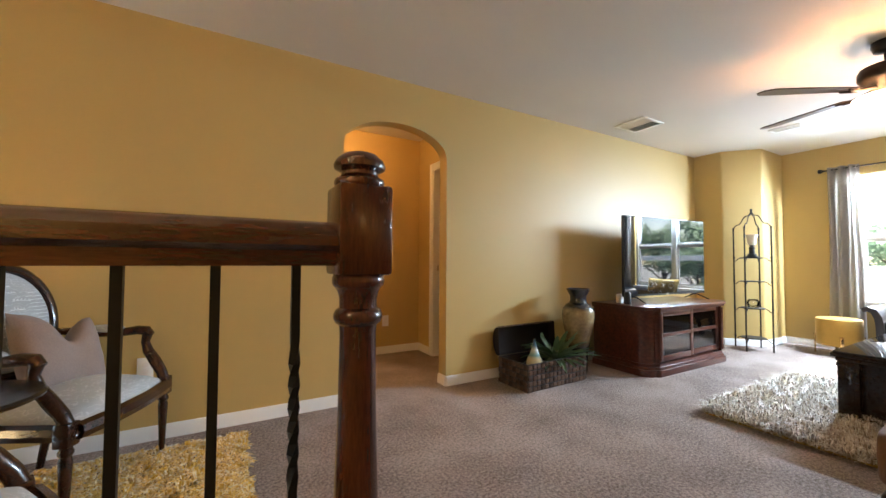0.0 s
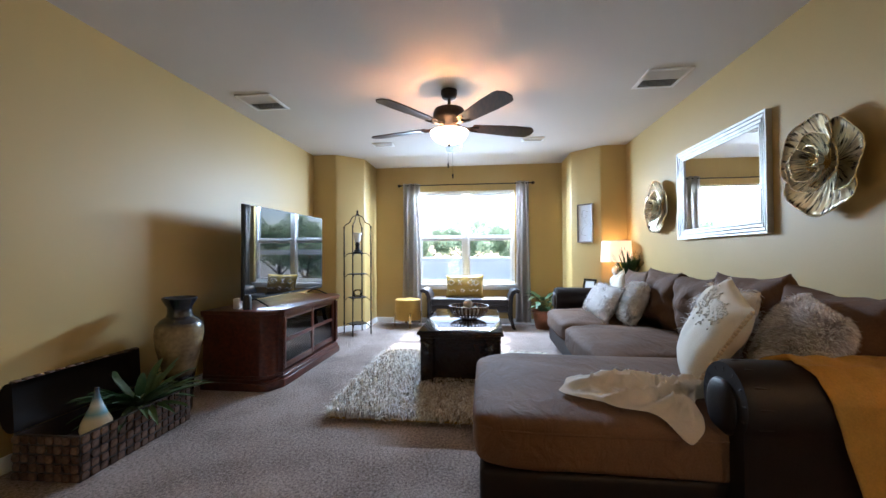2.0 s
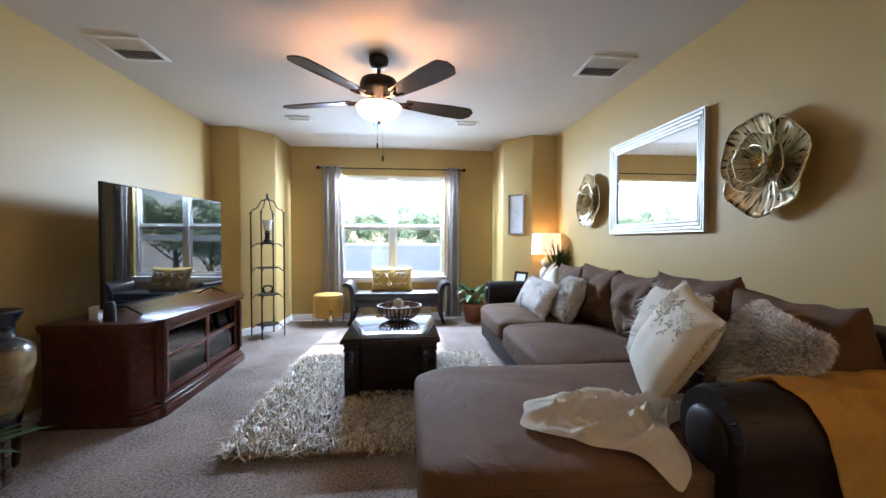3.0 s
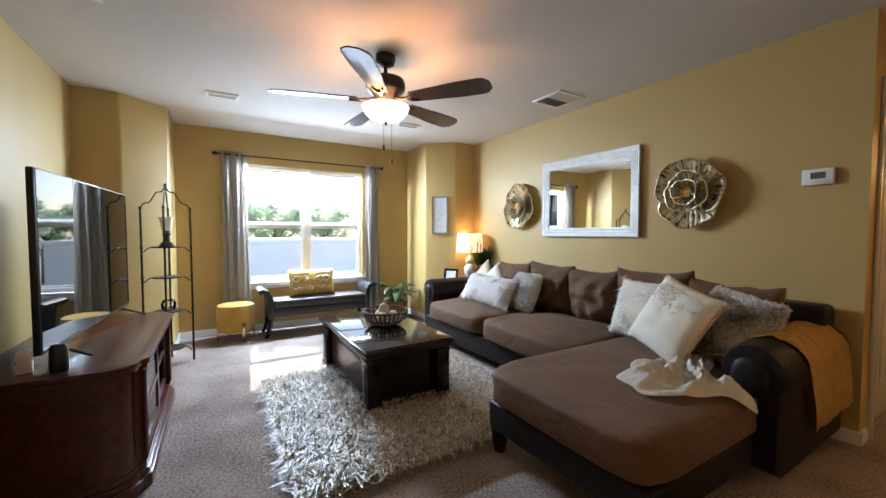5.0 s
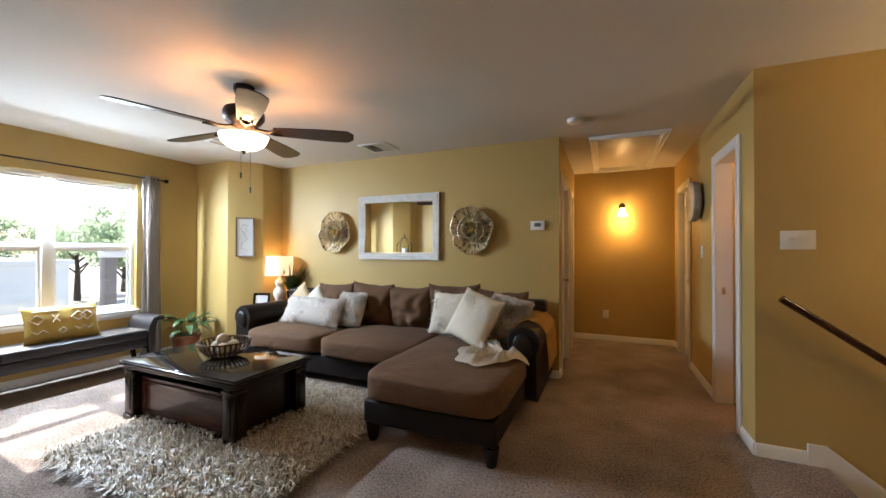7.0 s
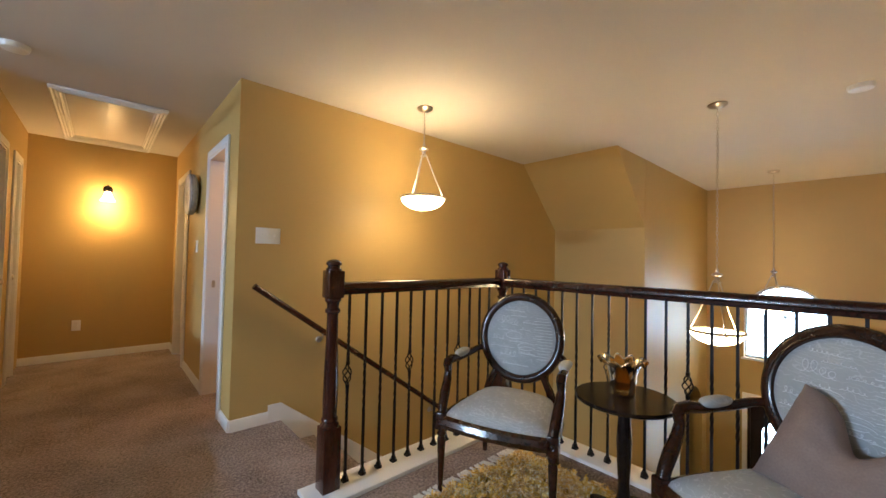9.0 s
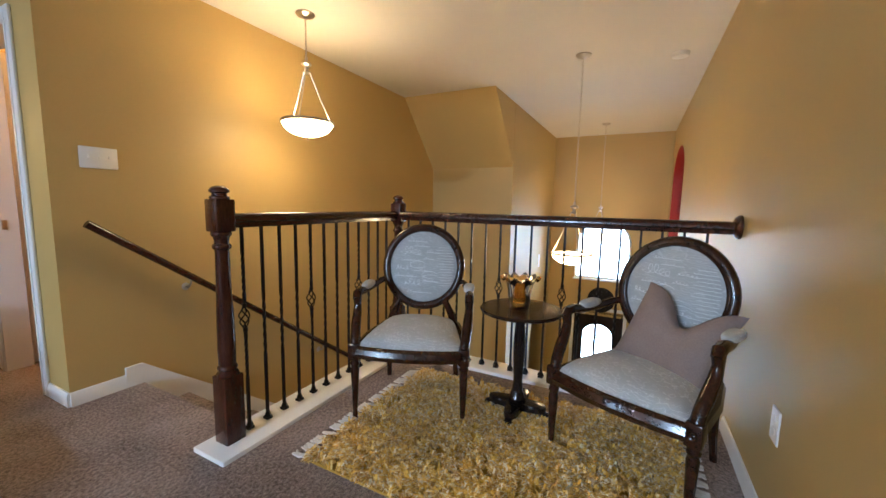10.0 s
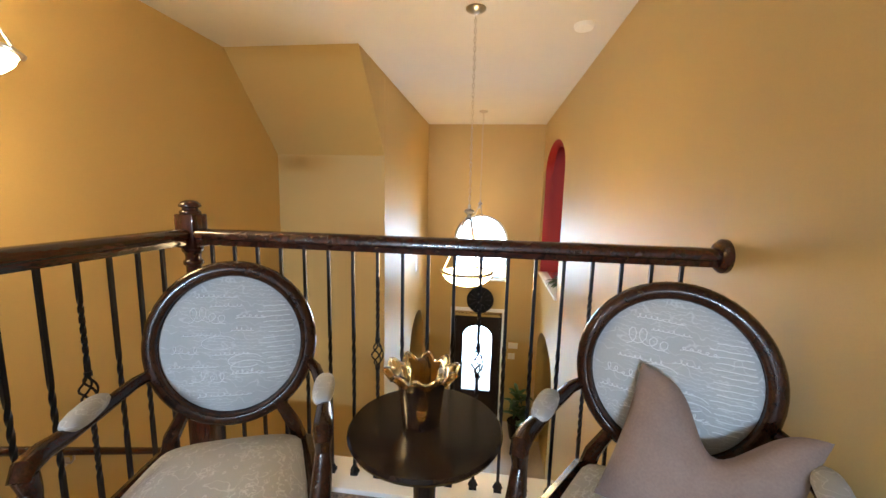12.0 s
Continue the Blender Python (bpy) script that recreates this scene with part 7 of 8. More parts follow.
def metal_flower(x, z, size, turn, label):
    th = thing("metal_flower", (x, SOUTH, z), label, "wall decor", "metal flowers on the sofa wall")
    def petal(R, az, wide, cup, base, ribs):
        """A ribbed petal with a rolled rim, fanned from the flower's heart."""
        bm = BM()
        n, m_ = 10, 44
        rows = []
        for i in range(n + 1):
            f = i / n
            row = []
            for j in range(m_ + 1):
                v = -1 + 2 * j / m_
                a = az + v * wide * (0.35 + 0.65 * math.sin(min(1.0, f * 1.15) * math.pi / 2))
                reach = R * (1 - 0.20 * abs(v) ** 3.0 + 0.035 * math.cos(v * 8.0))
                r = 0.012 + (reach - 0.012) * f
                y = base + cup * f ** 1.6 + 0.0022 * math.cos(v * ribs * math.pi) * min(1.0, f * 3) + 0.012 * f * v + 0.030 * f ** 3
                row.append(bm.verts.new((r * math.cos(a), y, r * math.sin(a))))
            rows.append(row)
        for a_, b_ in zip(rows, rows[1:]):
            for j in range(m_):
                bm.faces.new((a_[j], a_[j + 1], b_[j + 1], b_[j]))
        rim = [rows[i][0].co.copy() for i in range(2, n)] + [v.co.copy() for v in rows[n]] + [rows[i][m_].co.copy() for i in range(n - 1, 1, -1)]
        bmesh.ops.solidify(bm, geom=bm.faces[:], thickness=0.0015)
        pt = part("petal", bm, M_FLOWER, th, "", 70)
        part("petal_rim", sweep(BM(), rim, 0.0040, 6), M_FLOWERRIM, pt)
    for k, (a, f, base) in enumerate(((48, 1.0, 0.012), (168, 0.92, 0.018), (276, 1.0, 0.008))):
        petal(size * f, math.radians(a + turn), 1.14, 0.030, base, 12)
    for k, (a, f) in enumerate(((80, 0.60), (200, 0.56), (318, 0.58))):
        petal(size * f, math.radians(a + turn), 1.18, 0.034, 0.036 + 0.005 * k, 10)
    for k in range(3):
        petal(size * 0.36, math.radians(turn + 20 + 120 * k), 1.10, 0.050, 0.060, 7)
    bm = BM()
    for k in range(30):
        a, r = k * 2.399, size * 0.17 * math.sqrt(k / 30)
        blob(bm, (0.014, 0.016, 0.014), (r * math.cos(a), 0.092, r * math.sin(a)), 2, 6, 4)
    tagged(part("stamens", bm, M_GOLD, th), kind="stuff")
    bm = BM()
    lathe(bm, [(0.0, 0.0), (0.05, 0.0), (0.03, 0.085), (0.0, 0.092)], 16, m=pose(0, 0.001, 0, -90, 0, 0))
    part("mount", bm, M_GOLD, th)


metal_flower(3.245, 1.518, 0.265, 0, "large gold metal flower on the ochre wall")
metal_flower(5.10, 1.522, 0.265, 30, "large gold metal flower near the lamp")
thm = thing("thermostat", (2.545, SOUTH, 1.548), "white wall thermostat with a grey display", "thermostat")
part("case", box(BM(), -0.072, 0.072, 0.0, 0.026, -0.048, 0.048, 0.008, 3), M_TRIM, thm)
part("display", box(BM(), -0.035, 0.032, 0.0262, 0.028, -0.012, 0.026), material("grey_display", (0.12, 0.14, 0.12), 0.2, vary=0.05), thm)
for k in range(4):
    part("button", box(BM(), -0.05 + k * 0.03, -0.03 + k * 0.03, 0.0262, 0.029, -0.036, -0.026, 0.001), M_DOOR, thm)

pic = thing("framed_print", (6.222, -0.605, 1.462), "narrow framed line drawing on the slanted wall", "picture", turn=47.4)
M_GREYFRAME = material("grey_frame", (0.22, 0.19, 0.17), 0.5, vary=0.1)
M_PAPER = material("pale_print_paper", (0.66, 0.66, 0.66), 0.8, vary=0.05)
bm = BM()
frame_ring(bm, 0.105, 0.253, 0.016, 0.022, 0.014)
part("frame", bm, M_GREYFRAME, pic, "", 20)
part("print", box(BM(), -0.094, 0.094, 0.004, 0.008, -0.242, 0.242), M_PAPER, pic)
for k, pts in enumerate((((-0.04, 0.15), (0.02, 0.17), (0.045, 0.10), (0.0, 0.03), (-0.03, -0.02)), ((-0.03, -0.02), (0.03, -0.07), (0.05, -0.14), (-0.02, -0.17)), ((0.0, 0.12), (-0.03, 0.08), (0.01, 0.06)))):
    bm = BM()
    sweep(bm, [(x, 0.0085, z) for x, z in pts], 0.002, 5)
    part("drawn_line", bm, M_GREYFRAME, pic)

# ---- end table, lamp, grass, photo ----
et2 = thing("end_table", (5.925, -0.735, 0), "dark mahogany end table beside the sofa arm", "end table")
part("top", box(BM(), -0.145, 0.145, -0.32, 0.315, 0.575, 0.605, 0.008), M_MAHOGANY, et2)
part("drawer", box(BM(), -0.125, 0.125, -0.30, 0.300, 0.46, 0.574, 0.004), M_MAHOGANY, et2)
part("shelf", box(BM(), -0.125, 0.125, -0.30, 0.295, 0.30, 0.322, 0.004), M_MAHOGANY, et2)
part("shelf", box(BM(), -0.125, 0.125, -0.30, 0.295, 0.09, 0.112, 0.004), M_MAHOGANY, et2)
for sx in (-1, 1):
    for sy in (-0.293, 0.288):
        part("leg", box(BM(), sx * 0.115 - 0.018, sx * 0.115 + 0.018, sy - 0.018, sy + 0.018, 0.0, 0.459, 0.003), M_MAHOGANY, et2)
bm = BM()
lathe(bm, [(0.0, 0), (0.012, 0), (0.010, 0.014), (0.0, 0.02)], 12, m=pose(0, 0.300, 0.52, -90, 0, 0))
part("knob", bm, M_NICKEL, et2)
M_SHADE = glowing("lit_linen_shade", (1.0, 0.62, 0.34), 0.45, (0.75, 0.70, 0.62), 0.85)
M_CERAMIC = material("white_ceramic", (0.72, 0.70, 0.66), 0.25, vary=0.04, coat=0.3)
tl = thing("table_lamp", (5.915, -0.89, 0.605), "lit table lamp with white gourd base and drum shade", "table lamp")
bm = BM()
lathe(bm, [(0.0, 0.0), (0.060, 0.0), (0.062, 0.012), (0.045, 0.02), (0.070, 0.06), (0.082, 0.11), (0.070, 0.16), (0.040, 0.19), (0.036, 0.20), (0.054, 0.23), (0.058, 0.26), (0.046, 0.29), (0.022, 0.31), (0.016, 0.34), (0.0, 0.342)], 32)
part("base", bm, M_CERAMIC, tl)
bm = BM()
lathe(bm, [(0.180, 0.355), (0.165, 0.610), (0.162, 0.610), (0.177, 0.355)], 44)
bmesh.ops.delete(bm, geom=[f for f in bm.faces if len(f.verts) > 4], context='FACES_ONLY')
part("shade", bm, M_SHADE, tl, "lit cream drum shade", 60)
bm = BM()
sweep(bm, [(0, 0, 0.34), (0, 0, 0.44)], 0.006, 8)
lathe(bm, [(0.0, 0.625), (0.008, 0.62), (0.008, 0.605), (0.0, 0.60)], 10)
for k in range(3):
    a = 2 * math.pi * k / 3
    sweep(bm, [(0, 0, 0.602), (0.163 * math.cos(a), 0.163 * math.sin(a), 0.605)], 0.002, 5)
part("harp", bm, M_NICKEL, tl)
rr = random.Random(21)
gp = thing("grass_plant", (5.735, -0.955, 0.88), "upright green grass plant in a dark pot behind the sofa arm", "plant")
gp.matrix_basis = pose(5.81, -0.99, 0.605)
bm = BM()
lathe(bm, [(0.0, 0.0), (0.04, 0.0), (0.05, 0.10), (0.053, 0.14), (0.047, 0.14), (0.0, 0.12)], 20)
part("pot", bm, M_ESPRESSO, gp)
for k in range(110):
    a = rr.uniform(math.pi * 0.55, math.pi * 1.35) if k % 3 else rr.uniform(0, 2 * math.pi)
    bm = BM()
    blade_leaf(bm, (0.02 * math.cos(a), 0.02 * math.sin(a), 0.12), a, rr.uniform(0.30, 0.52), rr.uniform(0.008, 0.014), rr.uniform(0.85, 1.45), rr.uniform(0.05, 0.25), 0.2, 6)
    for v in bm.verts:
        v.co.y = max(-0.075, v.co.y)
    part("leaf", bm, M_LEAF, gp, "", 60)
pf = thing("photo_frame", (5.86, -0.56, 0.605), "small dark photo frame on the end table", "photo frame", turn=30.0)
m = pose(0, 0, 0.075, 12, 0, 0)
bm = BM()
frame_ring(bm, 0.098, 0.075, 0.012, 0.016, 0.026)
bmesh.ops.transform(bm, matrix=m, verts=bm.verts[:])
part("frame", bm, M_ESPRESSO, pf, "", 20)
part("print", box(BM(), -0.074, 0.074, 0.003, 0.006, -0.051, 0.051, m=m), M_PAPER, pf)

# ---- doors and casings ----
def casing(m, w, h, depth, label="white painted door casing", both=True):
    """Casing and lining round an opening of width w and height h. Local x runs along the wall, -y comes out of it."""
    ob = tagged(new("trim_door"), label, kind="structure")
    ob.matrix_basis = m
    c = 0.062
    for name, a, b, z0, z1 in (("casing", -w / 2 - c, -w / 2, 0, h + c), ("casing", w / 2, w / 2 + c, 0, h + c), ("casing", -w / 2, w / 2, h, h + c)):
        bm = BM()
        box(bm, a, b, -0.016, -0.0005, z0, z1, 0.004)
        inner = (b - 0.02, b - 0.004) if a < -w / 2 - 0.01 else (a + 0.004, a + 0.02)
        if name == "casing" and z0 == 0:
            box(bm, inner[0], inner[1], -0.021, -0.015, 0, h, 0.002)
        part(name, bm, M_TRIM, ob)
    bm = BM()
    box(bm, -w / 2 - 0.001, -w / 2 + 0.016, -0.010, depth, 0, h), box(bm, w / 2 - 0.016, w / 2 + 0.001, -0.010, depth, 0, h), box(bm, -w / 2 + 0.016, w / 2 - 0.016, -0.010, depth, h - 0.016, h + 0.001)
    part("lining", bm, M_TRIM, ob)
    return ob


def door_leaf(name, m, w, h, label, knob_side=1, mat=None):
    ob = tagged(new(name), label, kind="structure")
    ob.matrix_basis = m
    bm = BM()
    box(bm, -w / 2, w / 2, 0, 0.035, 0.008, h, 0.002)
    part("leaf", bm, mat or M_DOOR, ob)
    pw = w / 2 - 0.14 if w > 0.5 else w / 2 - 0.1
    for sx in (-1, 1):
        for z0, z1 in ((0.22, 0.78), (0.98, 1.52), (1.63, 1.86)):
            cx = sx * (w / 4 - 0.01)
            half = w / 4 - 0.065
            bm = BM()
            for a, b, c, d in ((cx - half, cx + half, z0, z0 + 0.016), (cx - half, cx + half, z1 - 0.016, z1), (cx - half, cx - half + 0.016, z0, z1), (cx + half - 0.016, cx + half, z0, z1)):
                box(bm, a, b, -0.006, 0.001, c, d, 0.003)
            box(bm, cx - half + 0.035, cx + half - 0.035, -0.005, 0.001, z0 + 0.035, z1 - 0.035, 0.004)
            part("panel", bm, mat or M_DOOR, ob)
    bm = BM()
    lathe(bm, [(0.0, 0.0), (0.028, 0.0), (0.028, 0.006), (0.010, 0.012), (0.010, 0.03), (0.024, 0.042), (0.027, 0.055), (0.018, 0.066), (0.0, 0.068)], 20, m=pose(knob_side * (w / 2 - 0.06), 0.0, 0.95, 90, 0, 0))
    part("knob", bm, M_NICKEL, ob, "nickel door knob")
    return ob


def mid(r):
    return (r[0] + r[1]) / 2


casing(pose(HALL_W, mid(D2), 0, 0, 0, 90), D2[1] - D2[0], 2.04, 0.115)
casing(pose(HALL_W, mid(D3), 0, 0, 0, 90), D3[1] - D3[0], 2.04, 0.115)
casing(pose(HALL_E, mid(D4), 0, 0, 0, -90), D4[1] - D4[0], 2.04, 0.115)
casing(pose(HALL_E, mid(D5), 0, 0, 0, -90), D5[1] - D5[0], 2.04, 0.115)
door_leaf("door_1", pose(HALL_W - 0.05, mid(D3), 0, 0, 0, 90), D3[1] - D3[0] - 0.036, 2.02, "closed white panelled hall door", 1)
door_leaf("door_2", pose(HALL_E + 0.03, mid(D4), 0, 0, 0, -90), D4[1] - D4[0] - 0.036, 2.02, "closed white panelled hall door with nickel knob", 1)
door_leaf("door_3", pose(HALL_E + 0.06, mid(D5), 0, 0, 0, -90), D5[1] - D5[0] - 0.036, 2.02, "closed narrow white closet door", 1)
door_leaf("door_4", pose(HALL_W - 0.115 - 0.29, D2[0] + 0.03, 0, 0, 0, 172), 0.57, 2.02, "white panelled door standing open into a side room", 1)
strike = solid("strike_plate", box(BM(), -0.012, 0.012, -0.003, 0.0, -0.03, 0.03, 0.001), M_NICKEL, "nickel strike plate on the door lining", "strike plate")
strike.matrix_basis = pose(HALL_W - 0.05, D2[0] + 0.0162, 0.95, 0, 0, 180)
casing(pose(1.39, 4.33, 0, 0, 0, 0), 0.74, 2.03, 0.12)
casing(pose(2.58, NORTH + 0.12 + 0.43, 0, 0, 0, -90), 0.74, 2.03, 0.12)
strike = solid("strike_plate", box(BM(), -0.012, 0.012, -0.003, 0.0, -0.03, 0.03, 0.001), M_NICKEL, "nickel strike plate on the door lining", "strike plate")
strike.matrix_basis = pose(2.63, NORTH + 0.12 + 0.80 - 0.0162, 0.95, 0, 0, 0)

# ---- hall: attic hatch, grille, sconce, round decor ----
hatch = thing("attic_hatch", (1.695, -2.02, H), "white attic hatch panel framed in the hall ceiling", "attic hatch")
hw, hd = 0.365, 0.83
bm = BM()
for a, b, c, d in ((-hw, hw, -hd, -hd + 0.07), (-hw, hw, hd - 0.07, hd), (-hw, -hw + 0.07, -hd + 0.07, hd - 0.07), (hw - 0.07, hw, -hd + 0.07, hd - 0.07)):
    box(bm, a, b, c, d, -0.022, -0.001, 0.006)
part("frame", bm, M_TRIM, hatch)
for off, rad in ((0.012, 0.010), (0.036, 0.007), (0.060, 0.012)):
    w, d = hw - off, hd - off
    part("bead", sweep(BM(), [(-w, -d, -0.022), (w, -d, -0.022), (w, d, -0.022), (-w, d, -0.022)], rad, 8, True), M_TRIM, hatch)
bm = BM()
for a, b, c, d in ((-hw + 0.07, hw - 0.07, -hd + 0.07, -hd + 0.085), (-hw + 0.07, hw - 0.07, hd - 0.085, hd - 0.07), (-hw + 0.07, -hw + 0.085, -hd + 0.085, hd - 0.085), (hw - 0.085, hw - 0.07, -hd + 0.085, hd - 0.085)):
    box(bm, a, b, c, d, -0.014, -0.001, 0.003)
part("inner_moulding", bm, M_TRIM, hatch)
part("panel", box(BM(), -hw + 0.09, hw - 0.09, -hd + 0.09, hd - 0.09, -0.006, -0.001, 0.001), M_DOOR, hatch)
grille = thing("return_grille", (1.695, -2.955, H), "white return-air grille in the hall ceiling", "vent")
bm = BM()
for a, b, c, d in ((-0.365, 0.365, -0.082, -0.062), (-0.365, 0.365, 0.062, 0.082), (-0.365, -0.335, -0.062, 0.062), (0.335, 0.365, -0.062, 0.062)):
    box(bm, a, b, c, d, -0.016, 0, 0.003)
part("frame", bm, M_TRIM, grille)
part("backing", box(BM(), -0.335, 0.335, -0.062, 0.062, -0.003, -0.0005), M_GREYFRAME, grille)
for k in range(5):
    x = -0.335 + 0.67 * (k + 1) / 6
    part("divider", box(BM(), x - 0.012, x + 0.012, -0.062, 0.062, -0.015, -0.003, 0.002), M_TRIM, grille)
for k in range(4):
    part("slat", box(BM(), -0.335, 0.335, -0.010, 0.010, -0.001, 0.001, m=pose(0, -0.045 + 0.03 * k, -0.008, 35, 0, 0)), M_TRIM, grille)
sc = thing("wall_sconce", (1.69, HALL_END, 1.93), "small bronze wall sconce with lit bell glass", "wall lamp")
bm = BM()
lathe(bm, [(0.0, 0.0), (0.045, 0.0), (0.045, 0.008), (0.030, 0.018), (0.0, 0.02)], 24, m=pose(0, 0, 0.0, -90, 0, 0))
part("back_plate", bm, M_BRONZE, sc)
bm = BM()
sweep(bm, [(0, 0.015, 0.0), (0, 0.09, 0.035), (0, 0.155, 0.03), (0, 0.17, -0.02)], 0.007, 8)
lathe(bm, [(0.0, -0.015), (0.018, -0.015), (0.026, -0.035), (0.026, -0.05), (0.0, -0.05)], 18, (0, 0.17, 0))
part("arm", bm, M_BRONZE, sc)
bm = BM()
lathe(bm, [(0.026, -0.045), (0.034, -0.075), (0.045, -0.11), (0.066, -0.15), (0.063, -0.15), (0.042, -0.11), (0.030, -0.075), (0.022, -0.045)], 28, (0, 0.17, 0))
bmesh.ops.delete(bm, geom=[f for f in bm.faces if len(f.verts) > 4], context='FACES_ONLY')
M_BELL = glowing("lit_bell_glass", (1.0, 0.62, 0.28), 6.0)
_N, _L = M_BELL.node_tree.nodes, M_BELL.node_tree.links
_clear, _mx = _N.new("ShaderNodeBsdfTransparent"), _N.new("ShaderNodeMixShader")
_mx.inputs[0].default_value = 0.6
_L.new(_N["Principled BSDF"].outputs[0], _mx.inputs[1]), _L.new(_clear.outputs[0], _mx.inputs[2])
_L.new(_mx.outputs[0], _N["Material Output"].inputs["Surface"])
part("shade", bm, M_BELL, sc, "lit frosted bell glass", 80)
M_PEWTER = material("pewter_metal", (0.42, 0.41, 0.40), 0.55, 0.4, vary=0.15, scale=12.0)
clock = thing("round_wall_plaque", (HALL_W, -1.555, 1.78), "round pewter plaque standing off the hall wall", "wall decor", turn=90)
bm = BM()
lathe(bm, [(0.0, 0.02), (0.17, 0.02), (0.195, 0.035), (0.20, 0.06), (0.185, 0.085), (0.15, 0.09), (0.12, 0.075), (0.0, 0.07)], 40, m=pose(0, 0, 0, 90, 0, 0))
part("disc", bm, M_PEWTER, clock)
bm = BM()
sweep(bm, [(0.185 * math.cos(2 * math.pi * k / 40), -0.075, 0.185 * math.sin(2 * math.pi * k / 40)) for k in range(40)], 0.016, 8, True)
part("rim", bm, M_PEWTER, clock)
part("hanger", box(BM(), -0.02, 0.02, -0.03, 0.0, -0.02, 0.02), M_IRON, clock)

# flush lamp behind the arch, bathroom and side-room lamps
for x, y in ((1.75, 3.75), (1.2, 5.1), (0.2, -0.9)):
    fl = thing("flush_light", (x, y, H), "small flush ceiling light with nickel rim", "ceiling light")
    bm = BM()
    lathe(bm, [(0.0, 0.0), (0.10, 0.0), (0.10, -0.02), (0.09, -0.025), (0.0, -0.025)], 28)
    part("base", bm, M_NICKEL, fl)
# bathroom seen through its door
tub = thing("bathtub", (1.3, 5.45, 0), "white bathtub behind a cream shower curtain", "bathtub")
bm = BM()
box(bm, -0.9, 0.9, -0.36, -0.30, 0.004, 0.52, 0.02), box(bm, -0.9, 0.9, 0.30, 0.36, 0.004, 0.52, 0.02), box(bm, -0.9, -0.84, -0.30, 0.30, 0.004, 0.52), box(bm, 0.84, 0.9, -0.30, 0.30, 0.004, 0.52), box(bm, -0.84, 0.84, -0.30, 0.30, 0.004, 0.12)
part("shell", bm, M_CERAMIC, tub)
crt = thing("shower_curtain", (1.3, 5.10, 0), "cream shower curtain hanging from a rod", "curtain")
bm = BM()
rows = [[bm.verts.new((-0.8 + 1.6 * i / 90, 0.022 * math.sin(i * 0.75), z)) for i in range(91)] for z in (1.78, 1.2, 0.56)]
for a, b in zip(rows, rows[1:]):
    for i in range(90):
        bm.faces.new((a[i], a[i + 1], b[i + 1], b[i]))
bmesh.ops.solidify(bm, geom=bm.faces[:], thickness=0.003)
part("panel", bm, M_CREAM, crt, "", 80)
bm = BM()
sweep(bm, [(-1.1, 0, 1.80), (1.3, 0, 1.80)], 0.012, 10)
part("rod", bm, M_NICKEL, crt)

# ---- entrance hall: front door, window, small things ----
M_FDOOR = wood("black_walnut_door", (0.008, 0.005, 0.004), (0.022, 0.012, 0.009), 0.4, 0.2, (8, 8, 1))
fd = tagged(new("door_5"), "dark front door with arched glass", kind="structure")
fd.matrix_basis = pose(WEST - 0.03, 2.055, LOW, 0, 0, 90)
bm = BM()
wall_slab(bm, (0.395, 0.0), (-0.395, 0.0), 0.01, 2.02, 0.045, [(0.135, 0.655, 0.55, 1.80, 0.22)])
bmesh.ops.translate(bm, vec=(0, 0, 0), verts=bm.verts[:])
part("leaf", bm, M_FDOOR, fd)
part("pane", box(BM(), -0.27, 0.27, 0.018, 0.024, 0.53, 1.81), M_PANE, fd)
bm = BM()
for s in (-1, 1):
    sweep(bm, [(s * 0.02 + s * 0.09 * math.sin(f * math.pi * 2), 0.012, 0.70 + 0.9 * f) for f in [i / 24 for i in range(25)]], 0.008, 6)
sweep(bm, [(0, 0.012, 0.56), (0, 0.012, 1.78)], 0.007, 6)
part("iron_scroll", bm, M_IRON, fd)
bm = BM()
box(bm, -0.43, -0.395, -0.03, 0.05, 0, 2.06), box(bm, 0.395, 0.43, -0.03, 0.05, 0, 2.06), box(bm, -0.395, 0.395, -0.03, 0.05, 2.022, 2.06)
part("door_frame", bm, M_FDOOR, fd)
bm = BM()
box(bm, -0.49, -0.431, -0.05, -0.032, 0, 2.08), box(bm, 0.431, 0.49, -0.05, -0.032, 0, 2.08), box(bm, -0.49, 0.49, -0.05, -0.032, 2.081, 2.14)
part("casing", bm, M_TRIM, fd)
fw = tagged(new("window_2"), "arched white grille window above the front door", kind="structure")
fw.matrix_basis = pose(WEST - 0.07, 2.055, 0, 0, 0, 90)
a_, zs, zb, zt = 0.475, 0.455, -0.20, 0.93
bm = BM()
sweep(bm, [(-a_ + 0.02, 0, zb + 0.02), (-a_ + 0.02, 0, zs)] + [((a_ - 0.02) * -math.cos(math.pi * i / 20), 0, zs + (a_ - 0.02) * math.sin(math.pi * i / 20)) for i in range(1, 20)] + [(a_ - 0.02, 0, zs), (a_ - 0.02, 0, zb + 0.02)], 0.022, 4, True)
part("window_frame", bm, M_TRIM, fw)
for pts in (((-a_, zs), (a_, zs)), ((0, zb), (0, zt)), ((-a_, 0.13), (a_, 0.13)), ((-a_ / 2, zb), (-a_ / 2, zs)), ((a_ / 2, zb), (a_ / 2, zs)), ((0, zs), (-0.33, zs + 0.33)), ((0, zs), (0.33, zs + 0.33))):
    bm = BM()
    sweep(bm, [(x, 0, z) for x, z in pts], 0.010, 6)
    part("glazing_bar", bm, M_TRIM, fw)
bm = BM()
prism(bm, arch_outline(-a_, a_, zb, zs, zt, 20), -0.003, 0.003, XYZ_XZ)
pn = part("pane", bm, M_PANE, fw)
